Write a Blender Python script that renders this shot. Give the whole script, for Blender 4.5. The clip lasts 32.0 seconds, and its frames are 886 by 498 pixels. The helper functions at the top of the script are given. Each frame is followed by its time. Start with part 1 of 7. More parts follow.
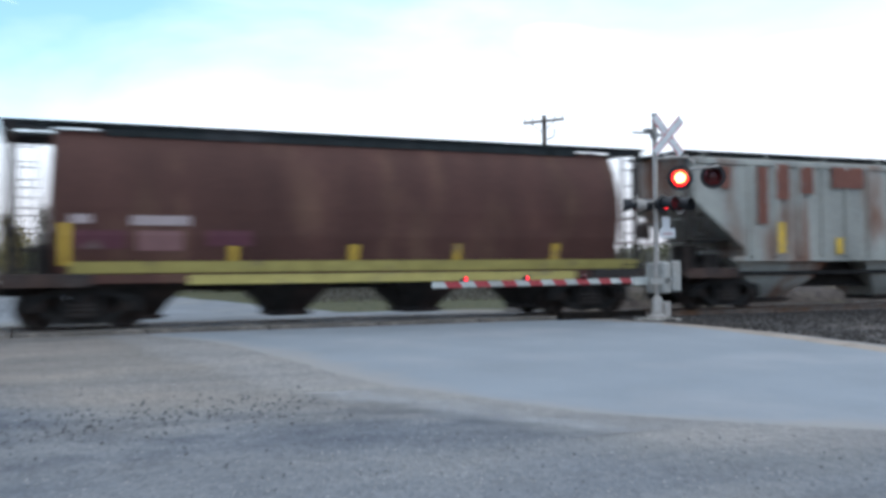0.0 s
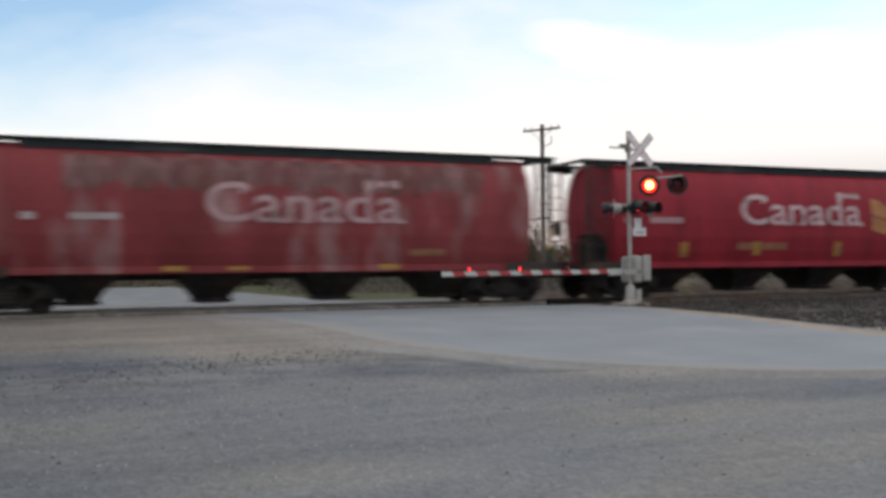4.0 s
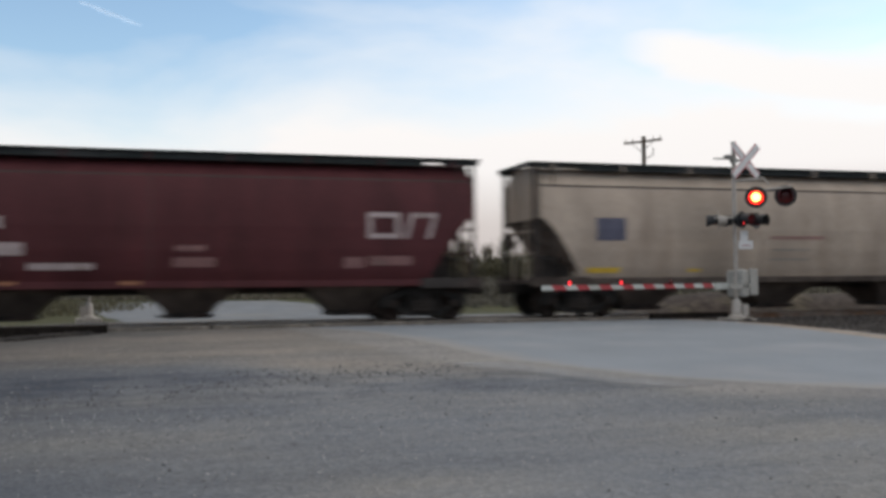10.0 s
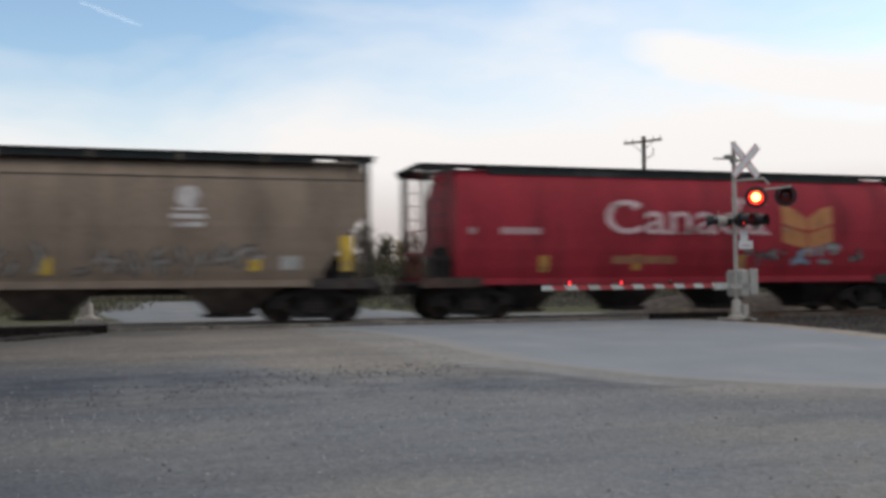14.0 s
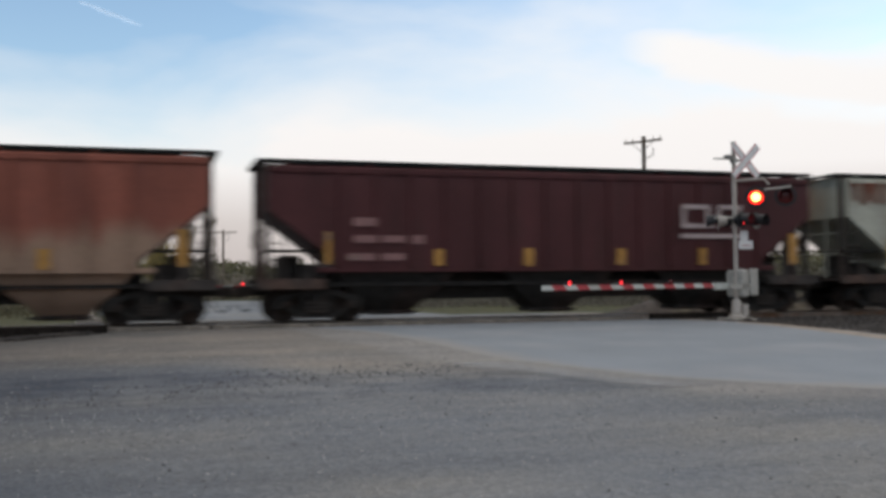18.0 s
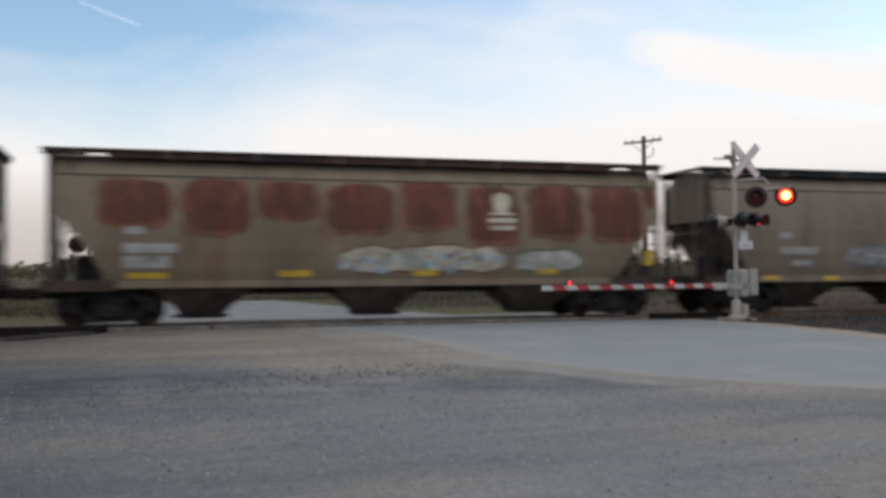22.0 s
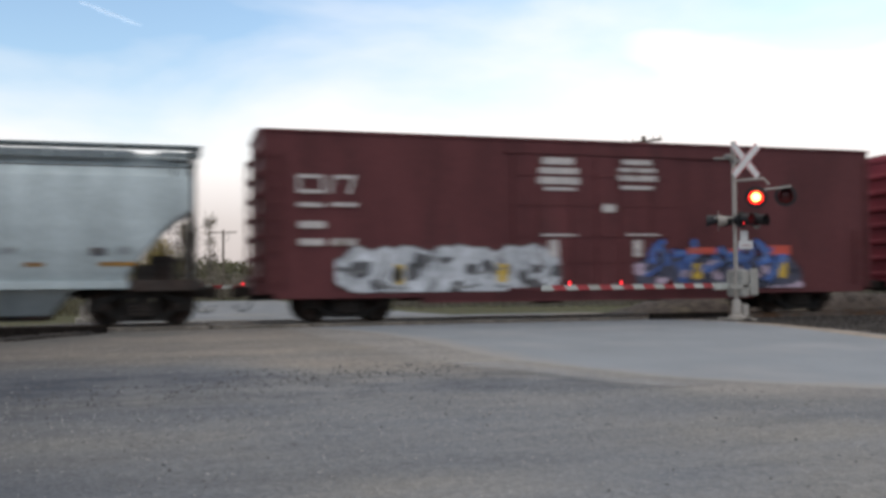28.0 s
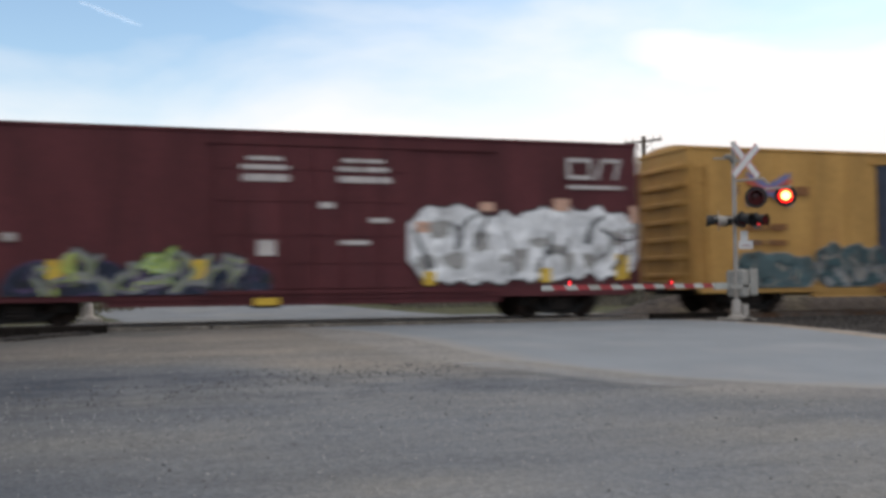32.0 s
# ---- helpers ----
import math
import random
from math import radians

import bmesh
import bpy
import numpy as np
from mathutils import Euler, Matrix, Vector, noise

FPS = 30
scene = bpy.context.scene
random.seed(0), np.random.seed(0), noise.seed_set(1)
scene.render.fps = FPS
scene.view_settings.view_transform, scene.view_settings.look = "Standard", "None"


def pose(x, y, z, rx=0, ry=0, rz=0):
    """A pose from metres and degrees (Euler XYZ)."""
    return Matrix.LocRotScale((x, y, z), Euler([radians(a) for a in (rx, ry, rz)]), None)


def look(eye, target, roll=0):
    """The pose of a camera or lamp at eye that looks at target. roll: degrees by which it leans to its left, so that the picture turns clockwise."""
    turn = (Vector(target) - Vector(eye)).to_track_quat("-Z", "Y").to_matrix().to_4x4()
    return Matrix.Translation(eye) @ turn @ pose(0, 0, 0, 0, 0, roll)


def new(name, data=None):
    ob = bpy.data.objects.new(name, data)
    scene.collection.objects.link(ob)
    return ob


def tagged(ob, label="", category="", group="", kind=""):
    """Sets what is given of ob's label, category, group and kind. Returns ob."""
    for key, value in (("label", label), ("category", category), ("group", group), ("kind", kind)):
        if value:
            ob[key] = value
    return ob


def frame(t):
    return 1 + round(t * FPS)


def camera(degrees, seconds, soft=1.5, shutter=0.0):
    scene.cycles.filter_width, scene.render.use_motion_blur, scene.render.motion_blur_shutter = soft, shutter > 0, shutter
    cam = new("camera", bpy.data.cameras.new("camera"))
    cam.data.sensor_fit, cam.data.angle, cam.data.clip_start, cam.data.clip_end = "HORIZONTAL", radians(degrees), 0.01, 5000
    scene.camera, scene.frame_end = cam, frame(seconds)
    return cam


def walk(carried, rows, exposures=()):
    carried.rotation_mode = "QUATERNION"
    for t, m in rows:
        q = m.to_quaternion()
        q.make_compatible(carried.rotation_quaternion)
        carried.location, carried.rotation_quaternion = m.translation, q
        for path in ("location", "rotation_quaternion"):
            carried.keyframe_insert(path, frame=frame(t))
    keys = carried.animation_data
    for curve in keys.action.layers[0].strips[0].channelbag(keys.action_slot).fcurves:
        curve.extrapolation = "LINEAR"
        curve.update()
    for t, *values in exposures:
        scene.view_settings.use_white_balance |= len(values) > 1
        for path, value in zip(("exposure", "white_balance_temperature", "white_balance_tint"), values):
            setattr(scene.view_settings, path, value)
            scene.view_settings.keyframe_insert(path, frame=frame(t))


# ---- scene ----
cam = camera(50.0, 32.0, soft=3.6, shutter=0.5)
EYE_Z = 1.1


def view(t, yaw, pitch, roll, ahead=0.0):
    """A hand-held pose; ahead: metres stepped forward along the line of sight."""
    d = Vector((-math.sin(radians(yaw)), math.cos(radians(yaw)), math.sin(radians(pitch)))) * ahead
    return (t, pose(d.x, d.y, EYE_Z + d.z, 90 + pitch, roll, yaw))


PATH_ROWS = [
    view(0.0, -23.36, 1.28, 0.55, 4.48),
    view(0.1, -23.34, 1.22, 0.55, 4.05),
    view(0.2, -23.30, 1.18, 0.56, 3.05),
    view(0.3, -23.25, 1.13, 0.56, 1.45),
    view(0.4, -23.20, 1.07, 0.57, 0.15),
    view(0.5, -23.17, 1.05, 0.57),
    view(1.0, -23.17, 0.98, 0.53),
    view(1.5, -23.04, 1.03, 0.58),
    view(2.0, -22.95, 1.04, 0.55),
    view(2.5, -22.95, 1.05, 0.53),
    view(4.5, -22.83, 1.05, 0.53),
    view(5.0, -22.56, 1.14, 0.48),
    view(5.5, -22.24, 1.64, 0.32),
    view(6.0, -20.03, 1.54, 0.34),
    view(6.5, -17.79, 1.68, 0.45),
    view(7.0, -16.62, 1.80, 0.47),
    view(7.5, -16.75, 1.85, 0.56),
    view(8.0, -16.82, 1.91, 0.55),
    view(8.5, -16.86, 1.94, 0.50),
    view(9.0, -16.90, 1.94, 0.50),
    view(32.0, -16.90, 1.94, 0.50),
]
walk(cam, PATH_ROWS, exposures=[
    (0.0, 0.45, 5600, 8), (0.3, 0.15, 5500, 8), (0.6, -0.05, 5500, 8), (1.2, -0.05, 5800, 9),
    (2.0, 0.0, 6450, 12), (4.5, 0.03, 6700, 12), (8.0, 0.0, 6650, 12), (11.0, -0.11, 6650, 12),
    (24.0, -0.12, 6650, 12), (26.5, 0.03, 6700, 13), (28.0, 0.09, 6700, 13), (28.6, 0.07, 6700, 13), (29.2, -0.03, 6700, 13), (30.0, 0.03, 6700, 13), (32.0, 0.03, 6700, 13)])

# ---- daylight: evening sky with thin cloud, the sun low and veiled ----
world = bpy.data.worlds.new("evening_sky")
scene.world = world
world.use_nodes = True
wn, wl = world.node_tree.nodes, world.node_tree.links
wn.clear()


def wnode(kind, **inputs):
    n = wn.new(kind)
    for k, v in inputs.items():
        n.inputs[k].default_value = v
    return n


SUN_EL, SUN_AZ = 11.0, 82.0
sky = wn.new("ShaderNodeTexSky")
sky.sky_type, sky.sun_disc = "NISHITA", False
sky.sun_elevation, sky.sun_rotation = radians(SUN_EL), radians(SUN_AZ)
sky.air_density, sky.dust_density, sky.ozone_density = 1.0, 0.4, 1.6
wtc = wn.new("ShaderNodeTexCoord")
wmap = wn.new("ShaderNodeMapping")
wmap.inputs["Scale"].default_value = (1.6, 1.6, 5.0)
wmap.inputs["Location"].default_value = (0.3, 0.1, 0.55)
wl.new(wtc.outputs["Generated"], wmap.inputs["Vector"])
cloud = wnode("ShaderNodeTexNoise", Scale=1.7, Detail=7.0, Roughness=0.5, Distortion=0.25)
wl.new(wmap.outputs["Vector"], cloud.inputs["Vector"])
sep = wn.new("ShaderNodeSeparateXYZ")
wl.new(wtc.outputs["Generated"], sep.inputs[0])
low = wn.new("ShaderNodeMapRange")
low.inputs["From Min"].default_value, low.inputs["From Max"].default_value = 0.08, 0.29
low.inputs["To Min"].default_value, low.inputs["To Max"].default_value = 0.34, -0.09
wl.new(sep.outputs["Z"], low.inputs["Value"])
calm = wn.new("ShaderNodeMath")
calm.operation = "MULTIPLY_ADD"
calm.inputs[1].default_value, calm.inputs[2].default_value = 0.62, 0.19
wl.new(cloud.outputs["Fac"], calm.inputs[0])
add = wn.new("ShaderNodeMath")
add.operation = "ADD"
wl.new(calm.outputs[0], add.inputs[0])
wl.new(low.outputs["Result"], add.inputs[1])
ramp = wn.new("ShaderNodeValToRGB")
ramp.color_ramp.elements[0].position, ramp.color_ramp.elements[0].color = 0.45, (0, 0, 0, 1)
ramp.color_ramp.elements[1].position, ramp.color_ramp.elements[1].color = 0.72, (1, 1, 1, 1)
over = wn.new("ShaderNodeMapRange")
over.inputs["From Min"].default_value, over.inputs["From Max"].default_value = 0.31, 0.6
over.inputs["To Min"].default_value, over.inputs["To Max"].default_value = 0.0, 0.38
wl.new(sep.outputs["Z"], over.inputs["Value"])
add2 = wn.new("ShaderNodeMath")
add2.operation = "ADD"
wl.new(add.outputs[0], add2.inputs[0])
wl.new(over.outputs["Result"], add2.inputs[1])
wl.new(add2.outputs[0], ramp.inputs["Fac"])
mixc = wn.new("ShaderNodeMix")
mixc.data_type = "RGBA"
bright = wn.new("ShaderNodeMix")
bright.data_type, bright.blend_type = "RGBA", "MULTIPLY"
bright.inputs["Factor"].default_value = 1.0
SKY_GAIN = (2.6, 2.65, 2.8, 1)
bright.inputs["B"].default_value = SKY_GAIN
wl.new(sky.outputs["Color"], bright.inputs["A"])
# a slanting bank of cloud to the north-east
slant = wn.new("ShaderNodeMath")
slant.operation = "MULTIPLY_ADD"
slant.inputs[1].default_value = 0.346
wl.new(sep.outputs["X"], slant.inputs[0])
wl.new(sep.outputs["Z"], slant.inputs[2])
warp = wn.new("ShaderNodeMath")
warp.operation = "MULTIPLY_ADD"
warp.inputs[1].default_value = 0.14
wl.new(cloud.outputs["Fac"], warp.inputs[0])
wl.new(slant.outputs[0], warp.inputs[2])
off_line = wn.new("ShaderNodeMath")
off_line.operation = "SUBTRACT"
off_line.inputs[1].default_value = 0.407 + 0.07
wl.new(warp.outputs[0], off_line.inputs[0])
near_line = wn.new("ShaderNodeMath")
near_line.operation = "ABSOLUTE"
wl.new(off_line.outputs[0], near_line.inputs[0])
bank = wn.new("ShaderNodeMapRange")
bank.interpolation_type = "SMOOTHSTEP"
bank.inputs["From Min"].default_value, bank.inputs["From Max"].default_value = 0.008, 0.052
bank.inputs["To Min"].default_value, bank.inputs["To Max"].default_value = 1.0, 0.0
wl.new(near_line.outputs[0], bank.inputs["Value"])
begin = wn.new("ShaderNodeMapRange")
begin.interpolation_type = "SMOOTHSTEP"
begin.inputs["From Min"].default_value, begin.inputs["From Max"].default_value = 0.40, 0.50
wl.new(sep.outputs["X"], begin.inputs["Value"])
streak_fac = wn.new("ShaderNodeMath")
streak_fac.operation = "MULTIPLY"
wl.new(bank.outputs["Result"], streak_fac.inputs[0])
wl.new(begin.outputs["Result"], streak_fac.inputs[1])
cover = wn.new("ShaderNodeMath")
cover.operation = "MAXIMUM"
wl.new(ramp.outputs["Color"], cover.inputs[0])
wl.new(streak_fac.outputs[0], cover.inputs[1])
wl.new(cover.outputs[0], mixc.inputs["Factor"])
wl.new(bright.outputs["Result"], mixc.inputs["A"])
haze = wn.new("ShaderNodeValToRGB")
haze.color_ramp.elements[0].position, haze.color_ramp.elements[0].color = 0.0, (0.56, 0.51, 0.495, 1)
haze.color_ramp.elements[1].position, haze.color_ramp.elements[1].color = 0.30, (0.98, 1.0, 1.0, 1)
for p_, c_ in ((0.06, (0.68, 0.64, 0.62, 1)), (0.115, (0.945, 0.935, 0.925, 1)), (0.16, (0.965, 0.96, 0.95, 1))):
    haze.color_ramp.elements.new(p_).color = c_
wl.new(sep.outputs["Z"], haze.inputs["Fac"])
tall = wn.new("ShaderNodeMapRange")
tall.inputs["From Min"].default_value, tall.inputs["From Max"].default_value = 0.28, 0.75
tall.inputs["To Min"].default_value, tall.inputs["To Max"].default_value = 10.6, 11.5
wl.new(sep.outputs["Z"], tall.inputs["Value"])
veil = wn.new("ShaderNodeMix")
veil.data_type, veil.blend_type = "RGBA", "MULTIPLY"
veil.inputs["Factor"].default_value = 1.0
wl.new(haze.outputs["Color"], veil.inputs["A"])
wl.new(tall.outputs["Result"], veil.inputs["B"])
wl.new(veil.outputs["Result"], mixc.inputs["B"])
bg = wn.new("ShaderNodeBackground")
bg.inputs["Strength"].default_value = 0.1
wl.new(mixc.outputs["Result"], bg.inputs["Color"])
wout = wn.new("ShaderNodeOutputWorld")
wl.new(bg.outputs["Background"], wout.inputs["Surface"])

sun = new("sun", bpy.data.lights.new("sun", "SUN"))
sun.data.energy, sun.data.angle, sun.data.color = 0.6, radians(14), (1.0, 0.9, 0.78)
sun.matrix_world = look((math.sin(radians(SUN_AZ)) * 60, math.cos(radians(SUN_AZ)) * 60, math.tan(radians(SUN_EL)) * 60), (0, 0, 0))

# ---- materials ----
MATS = {}


def material(name, rgb, rough=0.7, metal=0.0, grain=0.12, scale=6.0, bump=0.0, stain=None, stain_amount=0.0, stain_scale=0.6,
             streak=1.0, glow=0.0, fine=60.0, spec=0.3, ragged=0.0, dust=None):
    """Paint, metal, stone or wood: base colour varied at two scales, with stains of another colour and fine relief."""
    if name in MATS:
        return MATS[name]
    m = bpy.data.materials.new(name)
    m.use_nodes = True
    nt = m.node_tree
    p = nt.nodes["Principled BSDF"]
    p.inputs["Roughness"].default_value, p.inputs["Metallic"].default_value = rough, metal
    p.inputs["Specular IOR Level"].default_value = spec
    tc = nt.nodes.new("ShaderNodeTexCoord")
    mp = nt.nodes.new("ShaderNodeMapping")
    mp.inputs["Scale"].default_value = (1, 1, 1.0 / streak)
    nt.links.new(tc.outputs["Object"], mp.inputs["Vector"])

    def noise_node(s, d=4.0):
        n = nt.nodes.new("ShaderNodeTexNoise")
        n.inputs["Scale"].default_value, n.inputs["Detail"].default_value = s, d
        nt.links.new(mp.outputs["Vector"], n.inputs["Vector"])
        return n

    def mix(kind, fac, a, b):
        x = nt.nodes.new("ShaderNodeMix")
        x.data_type, x.blend_type = "RGBA", kind
        for socket, v in (("Factor", fac), ("A", a), ("B", b)):
            if hasattr(v, "links"):
                nt.links.new(v, x.inputs[socket])
            else:
                x.inputs[socket].default_value = v
        return x.outputs["Result"]

    coarse, small = noise_node(scale), noise_node(fine, 2.0)
    r = nt.nodes.new("ShaderNodeMapRange")
    r.inputs["To Min"].default_value, r.inputs["To Max"].default_value = 1 - grain * 1.6, 1 + grain * 1.6
    r.inputs["From Min"].default_value, r.inputs["From Max"].default_value = 0.25, 0.75
    nt.links.new(coarse.outputs["Fac"], r.inputs["Value"])
    r2 = nt.nodes.new("ShaderNodeMapRange")
    r2.inputs["To Min"].default_value, r2.inputs["To Max"].default_value = 1 - grain, 1 + grain
    r2.inputs["From Min"].default_value, r2.inputs["From Max"].default_value = 0.25, 0.75
    nt.links.new(small.outputs["Fac"], r2.inputs["Value"])
    mul = nt.nodes.new("ShaderNodeMath")
    mul.operation = "MULTIPLY"
    nt.links.new(r.outputs["Result"], mul.inputs[0])
    nt.links.new(r2.outputs["Result"], mul.inputs[1])
    base = (*rgb, 1)
    if stain is not None:
        blot = noise_node(stain_scale, 6.0)
        cr = nt.nodes.new("ShaderNodeMapRange")
        cr.inputs["From Min"].default_value, cr.inputs["From Max"].default_value = 0.62 - stain_amount * 0.3, 0.80 - stain_amount * 0.3
        nt.links.new(blot.outputs["Fac"], cr.inputs["Value"])
        base = mix("MIX", cr.outputs["Result"], base, (*stain, 1))
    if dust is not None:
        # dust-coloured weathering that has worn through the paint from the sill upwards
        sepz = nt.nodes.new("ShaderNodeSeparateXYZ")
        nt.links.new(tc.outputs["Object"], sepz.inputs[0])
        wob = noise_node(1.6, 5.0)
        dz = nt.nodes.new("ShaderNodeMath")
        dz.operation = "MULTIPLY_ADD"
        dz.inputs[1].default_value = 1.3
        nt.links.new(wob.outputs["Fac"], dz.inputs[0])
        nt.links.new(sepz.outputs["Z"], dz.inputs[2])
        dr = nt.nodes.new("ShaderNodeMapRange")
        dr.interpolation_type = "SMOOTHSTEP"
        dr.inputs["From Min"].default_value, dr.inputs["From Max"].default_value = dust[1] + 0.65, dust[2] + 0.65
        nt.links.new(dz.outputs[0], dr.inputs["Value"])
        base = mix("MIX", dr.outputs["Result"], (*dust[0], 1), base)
    nt.links.new(mix("MULTIPLY", 1.0, base, mul.outputs[0]), p.inputs["Base Color"])
    if bump:
        b = nt.nodes.new("ShaderNodeBump")
        b.inputs["Strength"].default_value, b.inputs["Distance"].default_value = bump, 0.03
        nt.links.new(small.outputs["Fac"], b.inputs["Height"])
        nt.links.new(b.outputs["Normal"], p.inputs["Normal"])
    if ragged:
        worn = noise_node(2.6, 7.0)
        ar = nt.nodes.new("ShaderNodeMapRange")
        ar.inputs["From Min"].default_value, ar.inputs["From Max"].default_value = 0.58 - ragged * 0.28, 0.66 - ragged * 0.12
        ar.inputs["To Min"].default_value, ar.inputs["To Max"].default_value = 1.0 - ragged * 0.9, 1.0
        nt.links.new(worn.outputs["Fac"], ar.inputs["Value"])
        nt.links.new(ar.outputs["Result"], p.inputs["Alpha"])
    if glow:
        p.inputs["Emission Color"].default_value = (*rgb, 1)
        p.inputs["Emission Strength"].default_value = glow
    MATS[name] = m
    return m


def rust_ink(name):
    """Rust and weathering with ragged, streaky edges."""
    return material("stain_" + name, INKS[name], rough=0.85, grain=0.2, scale=4.0, stain=(0.13, 0.06, 0.045), stain_amount=0.35, stain_scale=2.0, streak=4.0, ragged=0.6, spec=0.15)


def ink(name):
    """Paint of lettering, tabs and spray work."""
    return material("ink_" + name, INKS[name], rough=0.65, grain=0.12, scale=3.0, stain=(0.16, 0.12, 0.1), stain_amount=0.12, stain_scale=1.6)


def spray(name):
    """Spray paint: uneven cover and worn edges."""
    return material("spray_" + name, INKS[name], rough=0.7, grain=0.22, scale=2.2, stain=(0.13, 0.11, 0.10), stain_amount=0.05, stain_scale=1.4, ragged=0.25, spec=0.2)


INKS = {
    "yellow": (0.60, 0.39, 0.05), "dimyellow": (0.40, 0.33, 0.10), "orange": (0.36, 0.185, 0.045), "white": (0.80, 0.80, 0.80),
    "offwhite": (0.47, 0.43, 0.41), "dimwhite": (0.37, 0.30, 0.29), "palegrey": (0.36, 0.345, 0.325), "slatedim": (0.31, 0.34, 0.35), "midgrey": (0.25, 0.25, 0.25),
    "darkgrey": (0.11, 0.11, 0.115), "charcoal": (0.035, 0.037, 0.042), "black": (0.015, 0.015, 0.016), "warmgrey": (0.27, 0.24, 0.21),
    "rust": (0.165, 0.062, 0.040), "darkrust": (0.17, 0.065, 0.05), "rustpale": (0.22, 0.105, 0.070), "rustline": (0.25, 0.11, 0.06), "sillstrip": (0.33, 0.245, 0.215), "tabyellow": (0.44, 0.285, 0.05), "dimrust": (0.17, 0.10, 0.075),
    "maroon": (0.10, 0.035, 0.045), "maroonpale": (0.20, 0.105, 0.10), "redline": (0.50, 0.09, 0.06), "brightred": (0.15, 0.026, 0.030),
    "crimson": (0.48, 0.04, 0.10), "pinkish": (0.55, 0.43, 0.47), "dimpink": (0.40, 0.25, 0.25), "palepink": (0.50, 0.36, 0.36),
    "lilac": (0.46, 0.36, 0.44), "dimpeach": (0.55, 0.33, 0.24), "green": (0.20, 0.55, 0.07), "darkgreen": (0.05, 0.17, 0.07),
    "palegreen": (0.33, 0.295, 0.225), "mint": (0.42, 0.53, 0.40), "lichen": (0.20, 0.215, 0.11), "lime": (0.36, 0.45, 0.12), "teal": (0.085, 0.135, 0.145),
    "darkteal": (0.045, 0.085, 0.095), "letterwhite": (0.56, 0.51, 0.51), "dimslate": (0.085, 0.085, 0.12), "dimred": (0.27, 0.15, 0.13), "purple": (0.09, 0.06, 0.12), "slateblue": (0.20, 0.25, 0.33), "paleblue": (0.38, 0.47, 0.54), "blue": (0.07, 0.15, 0.42),
    "wheat": (0.38, 0.16, 0.062), "redwheat": (0.31, 0.05, 0.045), "dimwheat": (0.145, 0.045, 0.032), "cream": (0.50, 0.46, 0.37), "tan": (0.36, 0.25, 0.18),
    "door_white": (0.55, 0.57, 0.60), "brownink": (0.20, 0.085, 0.03), "navy": (0.03, 0.04, 0.065), "logo_red": (0.55, 0.09, 0.06),
    "logo_blue": (0.16, 0.17, 0.33),
}
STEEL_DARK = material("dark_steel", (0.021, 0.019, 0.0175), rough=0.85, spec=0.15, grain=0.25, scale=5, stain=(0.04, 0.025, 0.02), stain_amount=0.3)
RUSTY = material("rusty_steel", (0.029, 0.024, 0.021), rough=0.85, grain=0.3, scale=7, stain=(0.032, 0.022, 0.018), stain_amount=0.4, spec=0.12)
RAIL_STEEL = material("rail_steel", (0.16, 0.13, 0.11), rough=0.45, metal=0.7, grain=0.2, stain=(0.12, 0.06, 0.03), stain_amount=0.5)
GALV = material("galvanized_steel", (0.30, 0.295, 0.275), rough=0.5, metal=0.35, grain=0.12, scale=9, stain=(0.25, 0.22, 0.19), stain_amount=0.3)
ALU = material("aluminium_paint", (0.35, 0.32, 0.29), rough=0.55, metal=0.2, grain=0.1, scale=7, stain=(0.3, 0.27, 0.24), stain_amount=0.25)
BLACK = material("black_enamel", (0.018, 0.018, 0.02), rough=0.5, grain=0.15)
WHITE_SHEET = material("white_reflective_sheet", (0.62, 0.61, 0.60), rough=0.4, grain=0.06, stain=(0.5, 0.47, 0.42), stain_amount=0.2)
RED_SHEET = material("red_reflective_sheet", (0.50, 0.035, 0.04), rough=0.4, grain=0.08)
CONCRETE = material("concrete", (0.33, 0.31, 0.28), rough=0.9, grain=0.2, scale=8, bump=0.4, stain=(0.2, 0.17, 0.14), stain_amount=0.3)
WOOD = material("weathered_wood", (0.13, 0.105, 0.085), rough=0.9, grain=0.3, scale=12, bump=0.4)
TIE_WOOD = material("creosoted_tie", (0.017, 0.014, 0.012), rough=0.95, spec=0.05, grain=0.3, scale=8, bump=0.4)
PLANK_WOOD = material("crossing_timber", (0.12, 0.105, 0.09), rough=0.9, grain=0.25, scale=5, bump=0.4, stain=(0.22, 0.19, 0.16), stain_amount=0.4)
SEAM_DARK = material("seam_shadow_gap", (0.07, 0.06, 0.055), rough=0.9, spec=0.1)
LENS_ON = material("lit_red_lens", (1.0, 0.006, 0.004), rough=0.3, glow=4.0)
LENS_HOT = material("lit_lens_core", (1.0, 0.42, 0.13), rough=0.3, glow=7.0)
LENS_SMALL = material("lit_red_lamp", (1.0, 0.03, 0.04), rough=0.3, glow=2.2)
LENS_OFF = material("dark_red_lens", (0.085, 0.010, 0.010), rough=0.2)

# ---- mesh helpers ----


